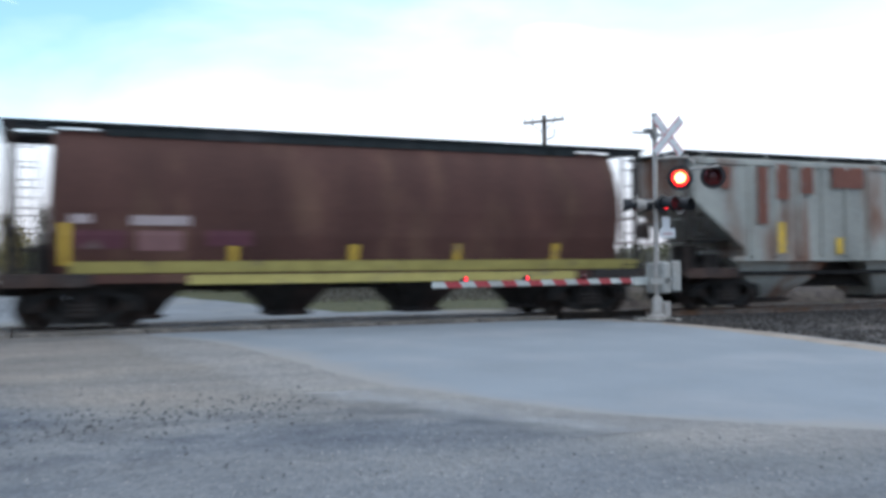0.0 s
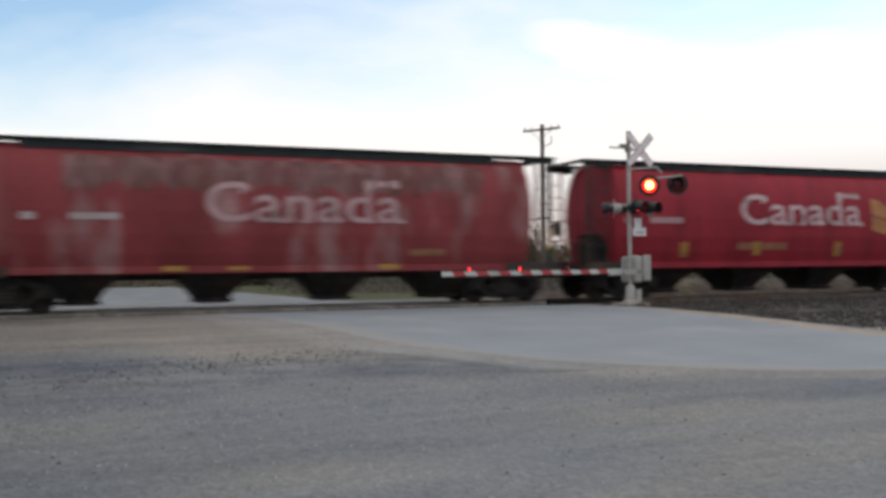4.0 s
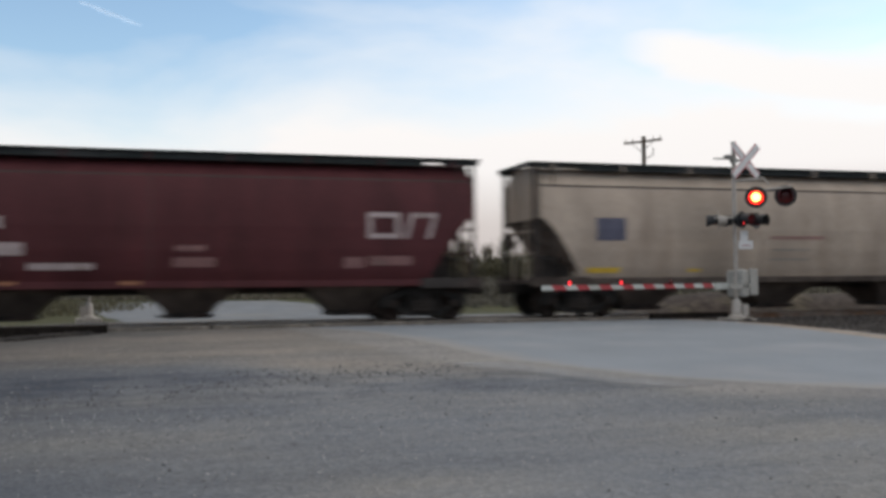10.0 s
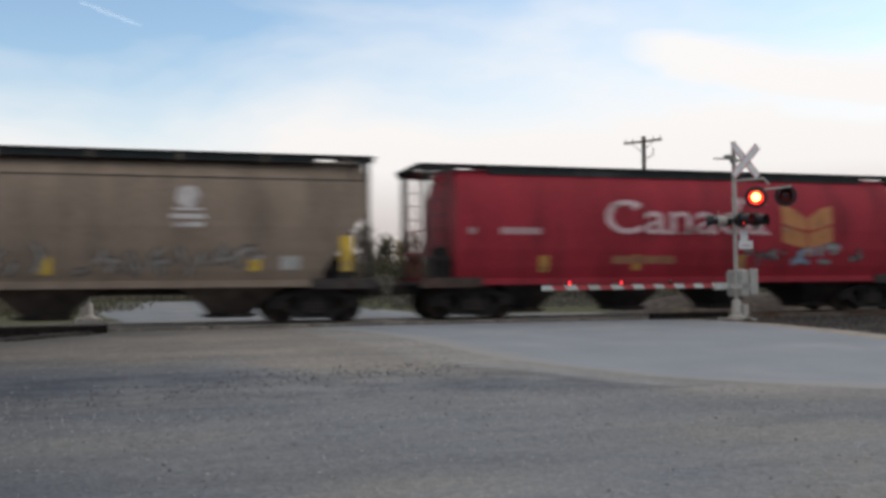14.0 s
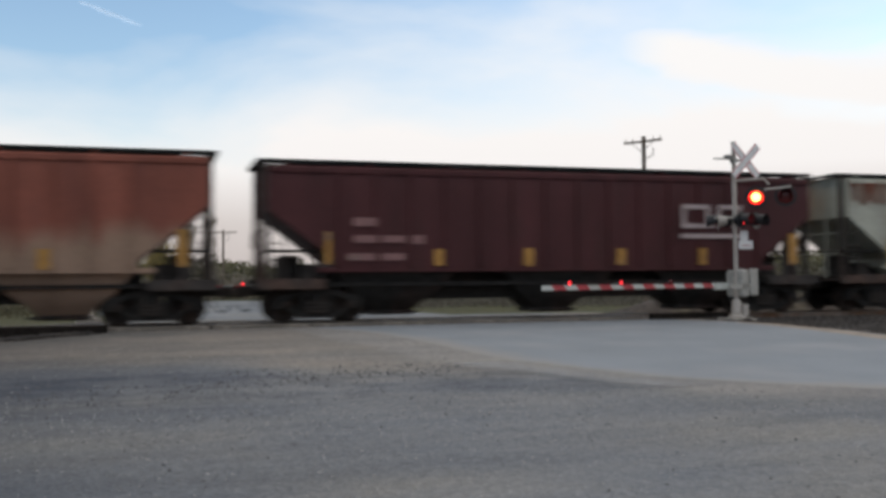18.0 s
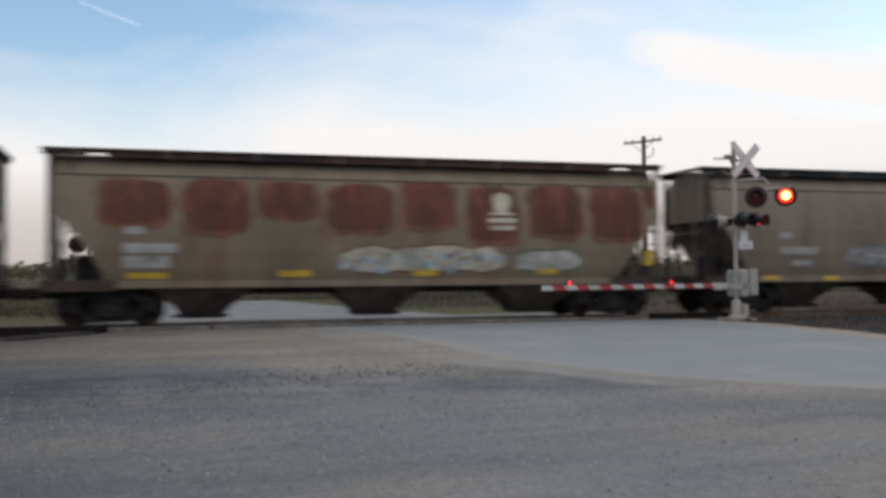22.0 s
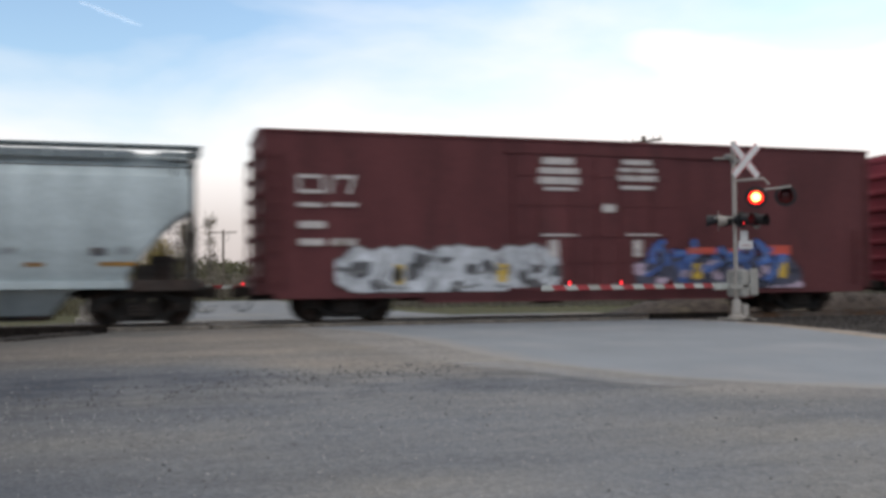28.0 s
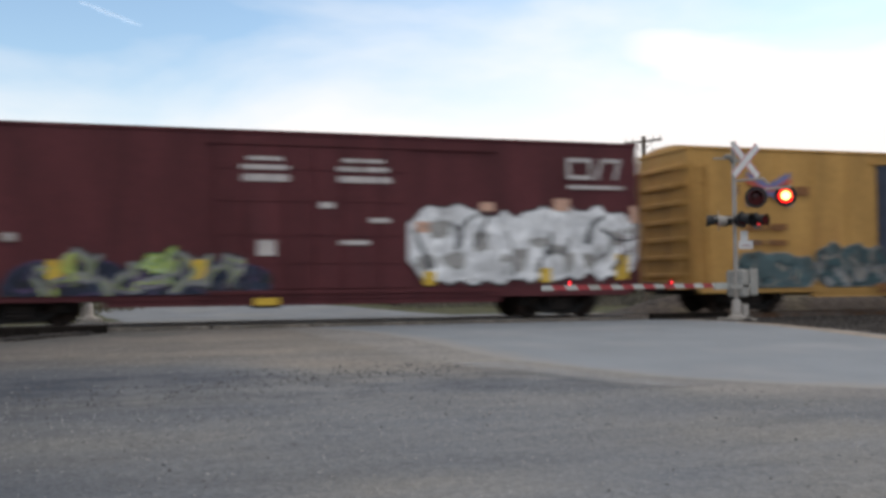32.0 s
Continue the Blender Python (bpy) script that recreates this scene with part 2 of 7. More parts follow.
def box_into(bm, x0, x1, y0, y1, z0, z1, bevel=0.0):
    vs = [bm.verts.new(c) for c in ((x0, y0, z0), (x1, y0, z0), (x1, y1, z0), (x0, y1, z0), (x0, y0, z1), (x1, y0, z1), (x1, y1, z1), (x0, y1, z1))]
    fs = [bm.faces.new([vs[i] for i in f]) for f in ((3, 2, 1, 0), (4, 5, 6, 7), (0, 1, 5, 4), (1, 2, 6, 5), (2, 3, 7, 6), (3, 0, 4, 7))]
    if bevel:
        es = list({e for f in fs for e in f.edges})
        bmesh.ops.bevel(bm, geom=es, offset=bevel, segments=1, affect="EDGES")


def rod_into(bm, a, b, r0, r1=None, n=8):
    a, b = Vector(a), Vector(b)
    r1 = r0 if r1 is None else r1
    q = (b - a).to_track_quat("Z", "Y")
    rings = []
    for p, r in ((a, r0), (b, r1)):
        rings.append([bm.verts.new(p + q @ Vector((r * math.cos(2 * math.pi * k / n), r * math.sin(2 * math.pi * k / n), 0))) for k in range(n)])
    for k in range(n):
        bm.faces.new((rings[0][k], rings[0][(k + 1) % n], rings[1][(k + 1) % n], rings[1][k]))
    bm.faces.new(rings[0][::-1])
    bm.faces.new(rings[1])


def lathe_into(bm, profile, n=20, axis="Y", centre=(0, 0, 0), closed=True):
    """Turns (radius, along) pairs about an axis."""
    c = Vector(centre)
    rings = []
    for r, h in profile:
        ring = []
        for k in range(n):
            a = 2 * math.pi * k / n
            u, v = r * math.cos(a), r * math.sin(a)
            ring.append(bm.verts.new(c + (Vector((u, h, v)) if axis == "Y" else Vector((u, v, h)))))
        rings.append(ring)
    for i in range(len(rings) - 1):
        for k in range(n):
            bm.faces.new((rings[i][k], rings[i][(k + 1) % n], rings[i + 1][(k + 1) % n], rings[i + 1][k]))
    for ring in (rings[0], rings[-1]) if closed else (rings[-1],):
        bm.faces.new(ring)


def mesh_of(name, bm, mat, smooth=0.0):
    me = bpy.data.meshes.new(name)
    bmesh.ops.recalc_face_normals(bm, faces=bm.faces)
    bm.to_mesh(me)
    bm.free()
    for m in mat if isinstance(mat, (list, tuple)) else [mat]:
        me.materials.append(m)
    if smooth:
        me.shade_smooth()
        me.set_sharp_from_angle(angle=radians(smooth))
    return me


def part(name, bm, mat, parent, label="", smooth=0.0, at=None):
    ob = new(name, bm if isinstance(bm, bpy.types.Mesh) else mesh_of(name, bm, mat, smooth))
    if parent is not None:
        ob.parent = parent
    if at is not None:
        ob.matrix_basis = at
    return tagged(ob, label=label)


def thing(name, at, label, category, group=""):
    ob = new(name)
    ob.empty_display_size = 0.3
    ob.matrix_basis = at
    return tagged(ob, label=label, category=category, group=group)


def boxes(*bs, bevel=0.0):
    bm = bmesh.new()
    for b in bs:
        box_into(bm, *b, bevel=bevel)
    return bm


def rods(*rs, n=8):
    bm = bmesh.new()
    for a, b, r in rs:
        rod_into(bm, a, b, r, n=n)
    return bm


def smooth_step(a, b, v):
    k = min(1.0, max(0.0, (v - a) / (b - a)))
    return k * k * (3 - 2 * k)

# ---- ground ----
TRACK_Y = 26.8


def right_edge(y):
    if y >= 22.5:
        return 15.3 - 0.35 * (y - 22.5)
    return 15.1 + 0.03 * (22.5 - y) + 0.12 * max(0.0, 16.0 - y)


def left_edge(y):
    if y >= 22:
        return 4.7 - 0.35 * (y - 22)
    pts = ((22.0, 4.7), (18.3, 5.5), (15.8, 6.0), (14.7, 6.6), (13.2, 7.5), (12.4, 8.4), (11.2, 10.0), (10.0, 13.0), (4.0, 15.5))
    for (ya, xa), (yb, xb) in zip(pts, pts[1:]):
        if y >= yb:
            k = (ya - y) / (ya - yb)
            return xa + (xb - xa) * k
    return 15.5


def shoulder_edge(y):
    pts = ((26.0, 3.0), (20.3, 3.8), (17.6, 4.4), (15.9, 4.8), (14.9, 5.65), (13.5, 6.5), (12.4, 7.15), (11.4, 7.75), (11.1, 8.3), (10.5, 9.4), (9.6, 12.0))
    for (ya, xa), (yb, xb) in zip(pts, pts[1:]):
        if y >= yb:
            return xa + (xb - xa) * (ya - y) / (ya - yb)
    return pts[-1][1]


def ground_z(x, y):
    z = -0.55 + 0.47 * smooth_step(8, 23, y) - 0.36 * smooth_step(30.5, 42, y)
    aside = 0.27 * smooth_step(0, 5, -1.2 - x) + 0.25 * smooth_step(0, 2.0, x - 15.9)
    z -= aside * smooth_step(16, 23, y) * (1 - smooth_step(31, 40, y))
    near = smooth_step(2.2, 4.0, left_edge(y) - x) if y < 23.5 else 0.0
    z += near * 0.035 * noise.noise(Vector((x * 0.45, y * 0.45, 3.1)))
    z += near * 0.012 * noise.noise(Vector((x * 2.1, y * 2.1, 1.7)))
    return z


def spaced(a, b, fine_a, fine_b, step, grow=1.18):
    out, s, v = [], step, fine_b
    v = fine_a
    while v < fine_b:
        out.append(v)
        v += step
    v, s = fine_b, step
    while v < b:
        out.append(v)
        s *= grow
        v += s
    out.append(b)
    v, s = fine_a - step, step
    while v > a:
        out.insert(0, v)
        s *= grow
        v -= s
    out.insert(0, a)
    return out


DUST_RGB = (0.238, 0.226, 0.215, 1)


def dusted(nt, colour, lo, hi, jitter, s):
    """Mixes pale gravel dust over a colour by the place across the road's edge, grain by grain."""
    at = nt.nodes.new("ShaderNodeAttribute")
    at.attribute_name = "across"
    tc = nt.nodes.new("ShaderNodeTexCoord")
    n = nt.nodes.new("ShaderNodeTexNoise")
    n.inputs["Scale"].default_value, n.inputs["Detail"].default_value, n.inputs["Roughness"].default_value = s, 7.0, 0.65
    nt.links.new(tc.outputs["Object"], n.inputs["Vector"])
    ma = nt.nodes.new("ShaderNodeMath")
    ma.operation = "MULTIPLY_ADD"
    ma.inputs[1].default_value = jitter
    nt.links.new(n.outputs["Fac"], ma.inputs[0])
    nt.links.new(at.outputs["Fac"], ma.inputs[2])
    r = nt.nodes.new("ShaderNodeMapRange")
    r.interpolation_type = "SMOOTHSTEP"
    r.inputs["From Min"].default_value, r.inputs["From Max"].default_value = lo + jitter / 2, hi + jitter / 2
    nt.links.new(ma.outputs[0], r.inputs["Value"])
    x = nt.nodes.new("ShaderNodeMix")
    x.data_type = "RGBA"
    nt.links.new(r.outputs["Result"], x.inputs["Factor"])
    nt.links.new(colour, x.inputs["A"])
    x.inputs["B"].default_value = DUST_RGB
    return x.outputs["Result"]


def ground_material():
    m = bpy.data.materials.new("gravel_ground")
    m.use_nodes = True
    nt = m.node_tree
    p = nt.nodes["Principled BSDF"]
    p.inputs["Roughness"].default_value = 0.95
    p.inputs["Specular IOR Level"].default_value = 0.1
    tc = nt.nodes.new("ShaderNodeTexCoord")

    def tex(kind, s, d=5.0, stretch=(1, 1, 1)):
        mp = nt.nodes.new("ShaderNodeMapping")
        mp.inputs["Scale"].default_value = stretch
        nt.links.new(tc.outputs["Object"], mp.inputs["Vector"])
        n = nt.nodes.new(kind)
        n.inputs["Scale"].default_value = s
        if kind == "ShaderNodeTexNoise":
            n.inputs["Detail"].default_value = d
        nt.links.new(mp.outputs["Vector"], n.inputs["Vector"])
        return n

    def ramp_of(socket, stops):
        r = nt.nodes.new("ShaderNodeValToRGB")
        e = r.color_ramp.elements
        while len(e) < len(stops):
            e.new(0.5)
        for el, (pos, col) in zip(e, stops):
            el.position, el.color = pos, (*col, 1)
        nt.links.new(socket, r.inputs["Fac"])
        return r.outputs["Color"]

    def mix(kind, fac, a, b):
        x = nt.nodes.new("ShaderNodeMix")
        x.data_type, x.blend_type = "RGBA", kind
        for socket, v in (("Factor", fac), ("A", a), ("B", b)):
            if hasattr(v, "links"):
                nt.links.new(v, x.inputs[socket])
            else:
                x.inputs[socket].default_value = v
        return x.outputs["Result"]

    def blend(axis_socket, lo, hi, wobble, amount):
        s_ = nt.nodes.new("ShaderNodeMath")
        s_.operation = "MULTIPLY_ADD"
        s_.inputs[1].default_value = amount
        nt.links.new(wobble.outputs["Fac"], s_.inputs[0])
        nt.links.new(axis_socket, s_.inputs[2])
        r_ = nt.nodes.new("ShaderNodeMapRange")
        r_.interpolation_type = "SMOOTHSTEP"
        r_.inputs["From Min"].default_value, r_.inputs["From Max"].default_value = lo + amount * 0.5, hi + amount * 0.5
        nt.links.new(s_.outputs[0], r_.inputs["Value"])
        return r_.outputs["Result"]

    sp = nt.nodes.new("ShaderNodeSeparateXYZ")
    nt.links.new(tc.outputs["Object"], sp.inputs[0])
    patches = tex("ShaderNodeTexNoise", 0.30, 6.0, (0.7, 1.2, 1))
    mid = tex("ShaderNodeTexNoise", 1.3, 7.0, (0.55, 1.2, 1))
    blots = tex("ShaderNodeTexNoise", 2.0, 9.0, (0.5, 1.2, 1))
    grains = tex("ShaderNodeTexVoronoi", 26.0)
    grains2 = tex("ShaderNodeTexNoise", 70.0, 3.0)
    # crushed blue-grey stone in the yard, tan dust towards the rails
    grey = ramp_of(patches.outputs["Fac"], [(0.36, (0.153, 0.162, 0.178)), (0.5, (0.181, 0.184, 0.190)), (0.64, (0.203, 0.198, 0.190))])
    tan = ramp_of(patches.outputs["Fac"], [(0.36, (0.188, 0.176, 0.162)), (0.64, (0.228, 0.203, 0.180))])
    col = mix("MIX", blend(sp.outputs["Y"], 13.5, 19.0, patches, 7.0), grey, tan)
    col = mix("MULTIPLY", 1.0, col, ramp_of(mid.outputs["Fac"], [(0.3, (0.90, 0.905, 0.915)), (0.52, (1.0, 1.0, 1.0)), (0.75, (1.07, 1.065, 1.05))]))
    band = nt.nodes.new("ShaderNodeMath")
    band.operation = "MULTIPLY"
    nt.links.new(blend(sp.outputs["Y"], 16.2, 14.4, patches, 4.0), band.inputs[0])
    nt.links.new(blend(sp.outputs["Y"], 11.6, 13.2, patches, 3.0), band.inputs[1])
    dark = mix("MULTIPLY", band.outputs[0], (1, 1, 1, 1), ramp_of(blots.outputs["Fac"], [(0.38, (0.66, 0.68, 0.73)), (0.58, (0.97, 0.97, 0.98))]))
    col = mix("MULTIPLY", 1.0, col, dark)
    col = mix("MULTIPLY", blend(sp.outputs["X"], 3.0, -3.0, patches, 3.0), col, (0.61, 0.62, 0.645, 1))
    col = dusted(nt, col, -0.45, 0.25, 1.1, 2.2)
    ruts = tex("ShaderNodeTexNoise", 0.9, 5.0, (0.16, 1.5, 1))
    col = mix("MULTIPLY", 1.0, col, ramp_of(ruts.outputs["Fac"], [(0.34, (0.83, 0.84, 0.86)), (0.5, (0.96, 0.96, 0.965)), (0.68, (1.05, 1.04, 1.02))]))
    lumps = tex("ShaderNodeTexNoise", 7.0, 4.0)
    col = mix("MULTIPLY", 1.0, col, ramp_of(lumps.outputs["Fac"], [(0.32, (0.91, 0.91, 0.915)), (0.5, (0.985, 0.985, 0.985)), (0.68, (1.07, 1.065, 1.06))]))
    col = mix("MULTIPLY", 0.5, col, ramp_of(grains.outputs["Color"], [(0.1, (0.6, 0.6, 0.61)), (0.5, (1.0, 1.0, 1.0)), (0.95, (1.4, 1.38, 1.35))]))
    col = mix("MULTIPLY", 0.35, col, ramp_of(grains2.outputs["Fac"], [(0.3, (0.65, 0.65, 0.65)), (0.7, (1.3, 1.3, 1.3))]))
    # grass beyond the crossing yard
    edge = tex("ShaderNodeTexNoise", 0.35, 4.0)
    ad = nt.nodes.new("ShaderNodeMath")
    ad.operation = "MULTIPLY_ADD"
    ad.inputs[1].default_value = 14.0
    nt.links.new(edge.outputs["Fac"], ad.inputs[0])
    nt.links.new(sp.outputs["Y"], ad.inputs[2])
    east = nt.nodes.new("ShaderNodeMapRange")
    east.inputs["From Min"].default_value, east.inputs["From Max"].default_value = 14.0, 18.0
    east.inputs["To Max"].default_value = 9.0
    nt.links.new(sp.outputs["X"], east.inputs["Value"])
    sooner = nt.nodes.new("ShaderNodeMath")
    nt.links.new(ad.outputs[0], sooner.inputs[0])
    nt.links.new(east.outputs["Result"], sooner.inputs[1])
    far = nt.nodes.new("ShaderNodeMapRange")
    far.inputs["From Min"].default_value, far.inputs["From Max"].default_value = 40.0, 46.0
    nt.links.new(sooner.outputs[0], far.inputs["Value"])
    grass = ramp_of(tex("ShaderNodeTexNoise", 2.5, 5.0).outputs["Fac"], [(0.3, (0.04, 0.045, 0.022)), (0.55, (0.075, 0.072, 0.038)), (0.75, (0.115, 0.098, 0.06))])
    col = mix("MIX", far.outputs["Result"], col, grass)
    nt.links.new(col, p.inputs["Base Color"])
    b = nt.nodes.new("ShaderNodeBump")
    b.inputs["Strength"].default_value, b.inputs["Distance"].default_value = 0.7, 0.03
    nt.links.new(grains.outputs["Distance"], b.inputs["Height"])
    nt.links.new(b.outputs["Normal"], p.inputs["Normal"])
    return m


def sheet(name, xs_of, ys, lift, mat, label, kind="structure", fade=False):
    """A strip of ground surface: for each y a row of x values; a fading one thins out towards its rim."""
    verts, faces, rows, inner = [], [], [], []
    for y in ys:
        row = []
        xs = xs_of(y)
        for k, x in enumerate(xs):
            row.append(len(verts))
            rim = name != "ground" and (k in (0, len(xs) - 1) or y in (ys[0], ys[-1]))
            inner.append(0.0 if rim else 1.0)
            verts.append((x, y, ground_z(x, y) + (-0.006 if rim and not fade else lift)))
        rows.append(row)
    for a, b in zip(rows, rows[1:]):
        for k in range(len(a) - 1):
            faces.append((a[k], a[k + 1], b[k + 1], b[k]))
    me = bpy.data.meshes.new(name)
    me.from_pydata(verts, [], faces)
    me.materials.append(mat)
    me.shade_smooth()
    across = me.attributes.new("across", "FLOAT", "POINT")
    for k, (vx, vy, _) in enumerate(verts):
        a, b = shoulder_edge(vy), left_edge(vy)
        across.data[k].value = min(4.0, max(-4.0, (vx - a) / max(0.5, b - a))) if 9.0 < vy < 25.5 else (-4.0 if name == "ground" else 4.0)
    if fade:
        at = me.attributes.new("inner", "FLOAT", "POINT")
        for k, v in enumerate(inner):
            at.data[k].value = v
    return tagged(new(name, me), label=label, category="ground", kind=kind)


GX = spaced(-1800, 1800, -14, 26, 0.4)
GY = spaced(-300, 2600, 3.0, 44, 0.4)
sheet("ground", lambda y: GX, GY, 0.0, ground_material(), "grey and tan gravel yard turning to dry grass beyond the track")

ASPHALT = material("worn_asphalt", (0.190, 0.207, 0.227), rough=0.85, grain=0.07, scale=0.5, bump=0.25, stain=(0.225, 0.235, 0.25), stain_amount=0.35, stain_scale=0.35, fine=45.0)
road_base = ASPHALT.node_tree.nodes["Principled BSDF"].inputs["Base Color"]
ASPHALT.node_tree.links.new(dusted(ASPHALT.node_tree, road_base.links[0].from_socket, 1.75, 0.95, 0.9, 1.6), road_base)


def strewn(m, s=3.2, full=1.45):
    """Loose gravel that thins out grain by grain towards the rim of its sheet."""
    nt = m.node_tree
    p = nt.nodes["Principled BSDF"]
    at = nt.nodes.new("ShaderNodeAttribute")
    at.attribute_name = "inner"
    tc = nt.nodes.new("ShaderNodeTexCoord")
    n = nt.nodes.new("ShaderNodeTexNoise")
    n.inputs["Scale"].default_value, n.inputs["Detail"].default_value = s, 5.0
    nt.links.new(tc.outputs["Object"], n.inputs["Vector"])
    ad = nt.nodes.new("ShaderNodeMath")
    ad.operation = "ADD"
    nt.links.new(at.outputs["Fac"], ad.inputs[0])
    nt.links.new(n.outputs["Fac"], ad.inputs[1])
    r = nt.nodes.new("ShaderNodeMapRange")
    r.interpolation_type = "SMOOTHSTEP"
    r.inputs["From Min"].default_value, r.inputs["From Max"].default_value = 0.45, full
    nt.links.new(ad.outputs[0], r.inputs["Value"])
    nt.links.new(r.outputs["Result"], p.inputs["Alpha"])
    return m


STREAK = strewn(material("pale_gravel_streak", (0.31, 0.31, 0.315), rough=0.95, grain=0.15, scale=2.0, fine=30.0, spec=0.15), 3.0, 2.7)


def road_x(y):
    a, b = left_edge(y), right_edge(y)
    a += 0.25 * noise.noise(Vector((y * 0.5, 2.2, 0)))
    return [a, a + 0.15] + [a + (b - a) * k / 8 for k in range(1, 8)] + [b - 0.15, b]


def near_road(y0, y1, step=0.5):
    return [y0 + step * k for k in range(int((y1 - y0) / step) + 1)]


sheet("road_near", road_x, near_road(10.0, 25.0, 0.25), 0.007, ASPHALT, "worn blue-grey asphalt road leading up to the crossing")


def far_road_x(y):
    """The road widens into a gravelled approach beyond the track."""
    a = -0.9 - 0.13 * max(0.0, y - 37.5) + 0.4 * noise.noise(Vector((y * 0.2, 4.1, 0)))
    b = 13.8 - 0.07 * (y - 28.6) + 0.4 * noise.noise(Vector((y * 0.2, 7.3, 0)))
    return [a, a + 0.15] + [a + (b - a) * k / 8 for k in range(1, 8)] + [b - 0.15, b]


FAR_GRAVEL = material("trodden_gravel", (0.170, 0.177, 0.187), rough=1.0, grain=0.14, scale=0.6, bump=0.25, stain=(0.205, 0.20, 0.19), stain_amount=0.4, stain_scale=0.25, fine=18.0, spec=0.04)
sheet("road_far", far_road_x, near_road(28.6, 84.0), 0.007, FAR_GRAVEL, "worn asphalt road going on beyond the track")


sheet("gravel_streak", lambda y: [shoulder_edge(y) + o + 0.2 * noise.noise(Vector((y * 1.3, 0.7, 0))) for o in (-0.8, -0.15, 0.15, 0.9)], near_road(12.1, 15.6, 0.1), 0.015, STREAK, "thin streak of pale gravel at the road edge", fade=True)
DIRT = material("tan_dirt", (0.27, 0.225, 0.185), rough=0.95, grain=0.2, scale=2.0, bump=0.3, fine=30.0)


def verge_x(y):
    a = right_edge(y) - 0.1
    return [a, a + 0.12, a + 0.5, a + 1.0 + 0.8 * smooth_step(21, 23, y)]


sheet("shoulder_east", verge_x, near_road(12.0, 25.0, 0.25), 0.004, DIRT, "strip of tan dirt between the asphalt and the ballast")

# ---- railway track ----
BALLAST = material("dark_ballast", (0.042, 0.037, 0.034), rough=0.95, grain=0.35, scale=9, bump=0.8, stain=(0.075, 0.063, 0.055), stain_amount=0.3, stain_scale=0.9, fine=24.0)


def ballast_bed(name, x0, x1, toe):
    verts, faces, rows = [], [], []
    x, step = x0, 0.35
    while x <= x1:
        t = toe(x)
        row = []
        for k in range(15):
            if k < 7:
                s = k / 6
                y = t + (24.9 - t) * s
                g = ground_z(x, t)
                z = g - 0.05 + (-0.14 - g + 0.05) * smooth_step(0, 1, s)
            else:
                s = (k - 7) / 7
                y = 24.9 + (31.6 - 24.9) * s
                z = -0.14 if s < 0.72 else -0.14 - 0.5 * (s - 0.72)
            z = max(z, ground_z(x, y) + 0.03) if 0 < k < 14 else z
            z += 0.03 * noise.noise(Vector((x * 3, y * 3, 0.5))) if 0 < k < 14 else 0
            row.append(len(verts))
            verts.append((x, y, z))
        rows.append(row)
        if abs(x) > 45:
            step = 3.0
        else:
            step = 0.35
        x += step
    for a, b in zip(rows, rows[1:]):
        for k in range(14):
            faces.append((a[k], b[k], b[k + 1], a[k + 1]))
    me = bpy.data.meshes.new(name)
    me.from_pydata(verts, [], faces)
    me.materials.append(BALLAST)
    return tagged(new(name, me), label="bed of dark crushed-stone ballast under the rails", category="ballast", kind="structure")


def toe_right(x):
    return max(14.5, 23.0 - (x - 15.3) * 8.0)


ballast_bed("ballast_bed_west", -160.0, -1.3, lambda x: 23.4)
ballast_bed("ballast_bed_east", 15.3, 190.0, toe_right)


def earth_bank():
    """A low bank of dark earth and spoil along the far side of the track, past the road."""
    verts, faces, n = [], [], 9
    xs = [16.0 + 0.5 * k for k in range(150)]
    for x in xs:
        top = 0.62 * smooth_step(16.0, 20.0, x) * (0.85 + 0.3 * noise.noise(Vector((x * 0.35, 1.0, 9.0))))
        for k in range(n):
            y = 31.0 + 5.0 * k / (n - 1)
            lift = math.sin(math.pi * k / (n - 1)) ** 0.8
            verts.append((x, y, ground_z(x, y) - 0.06 + (0.35 * smooth_step(16.0, 20.0, x) + top) * lift + 0.05 * noise.noise(Vector((x * 1.7, y * 1.7, 2.0)))))
    for i in range(len(xs) - 1):
        for k in range(n - 1):
            a = i * n + k
            faces.append((a, a + n, a + n + 1, a + 1))
    me = bpy.data.meshes.new("earth_bank")
    me.from_pydata(verts, [], faces)
    me.materials.append(material("dark_earth", (0.062, 0.050, 0.043), rough=0.95, grain=0.3, scale=3, bump=0.5, stain=(0.10, 0.085, 0.06), stain_amount=0.3, fine=20.0, spec=0.1))
    me.shade_smooth()
    return tagged(new("earth_bank", me), label="low bank of dark brown earth beyond the track", category="ground", kind="structure")


earth_bank()


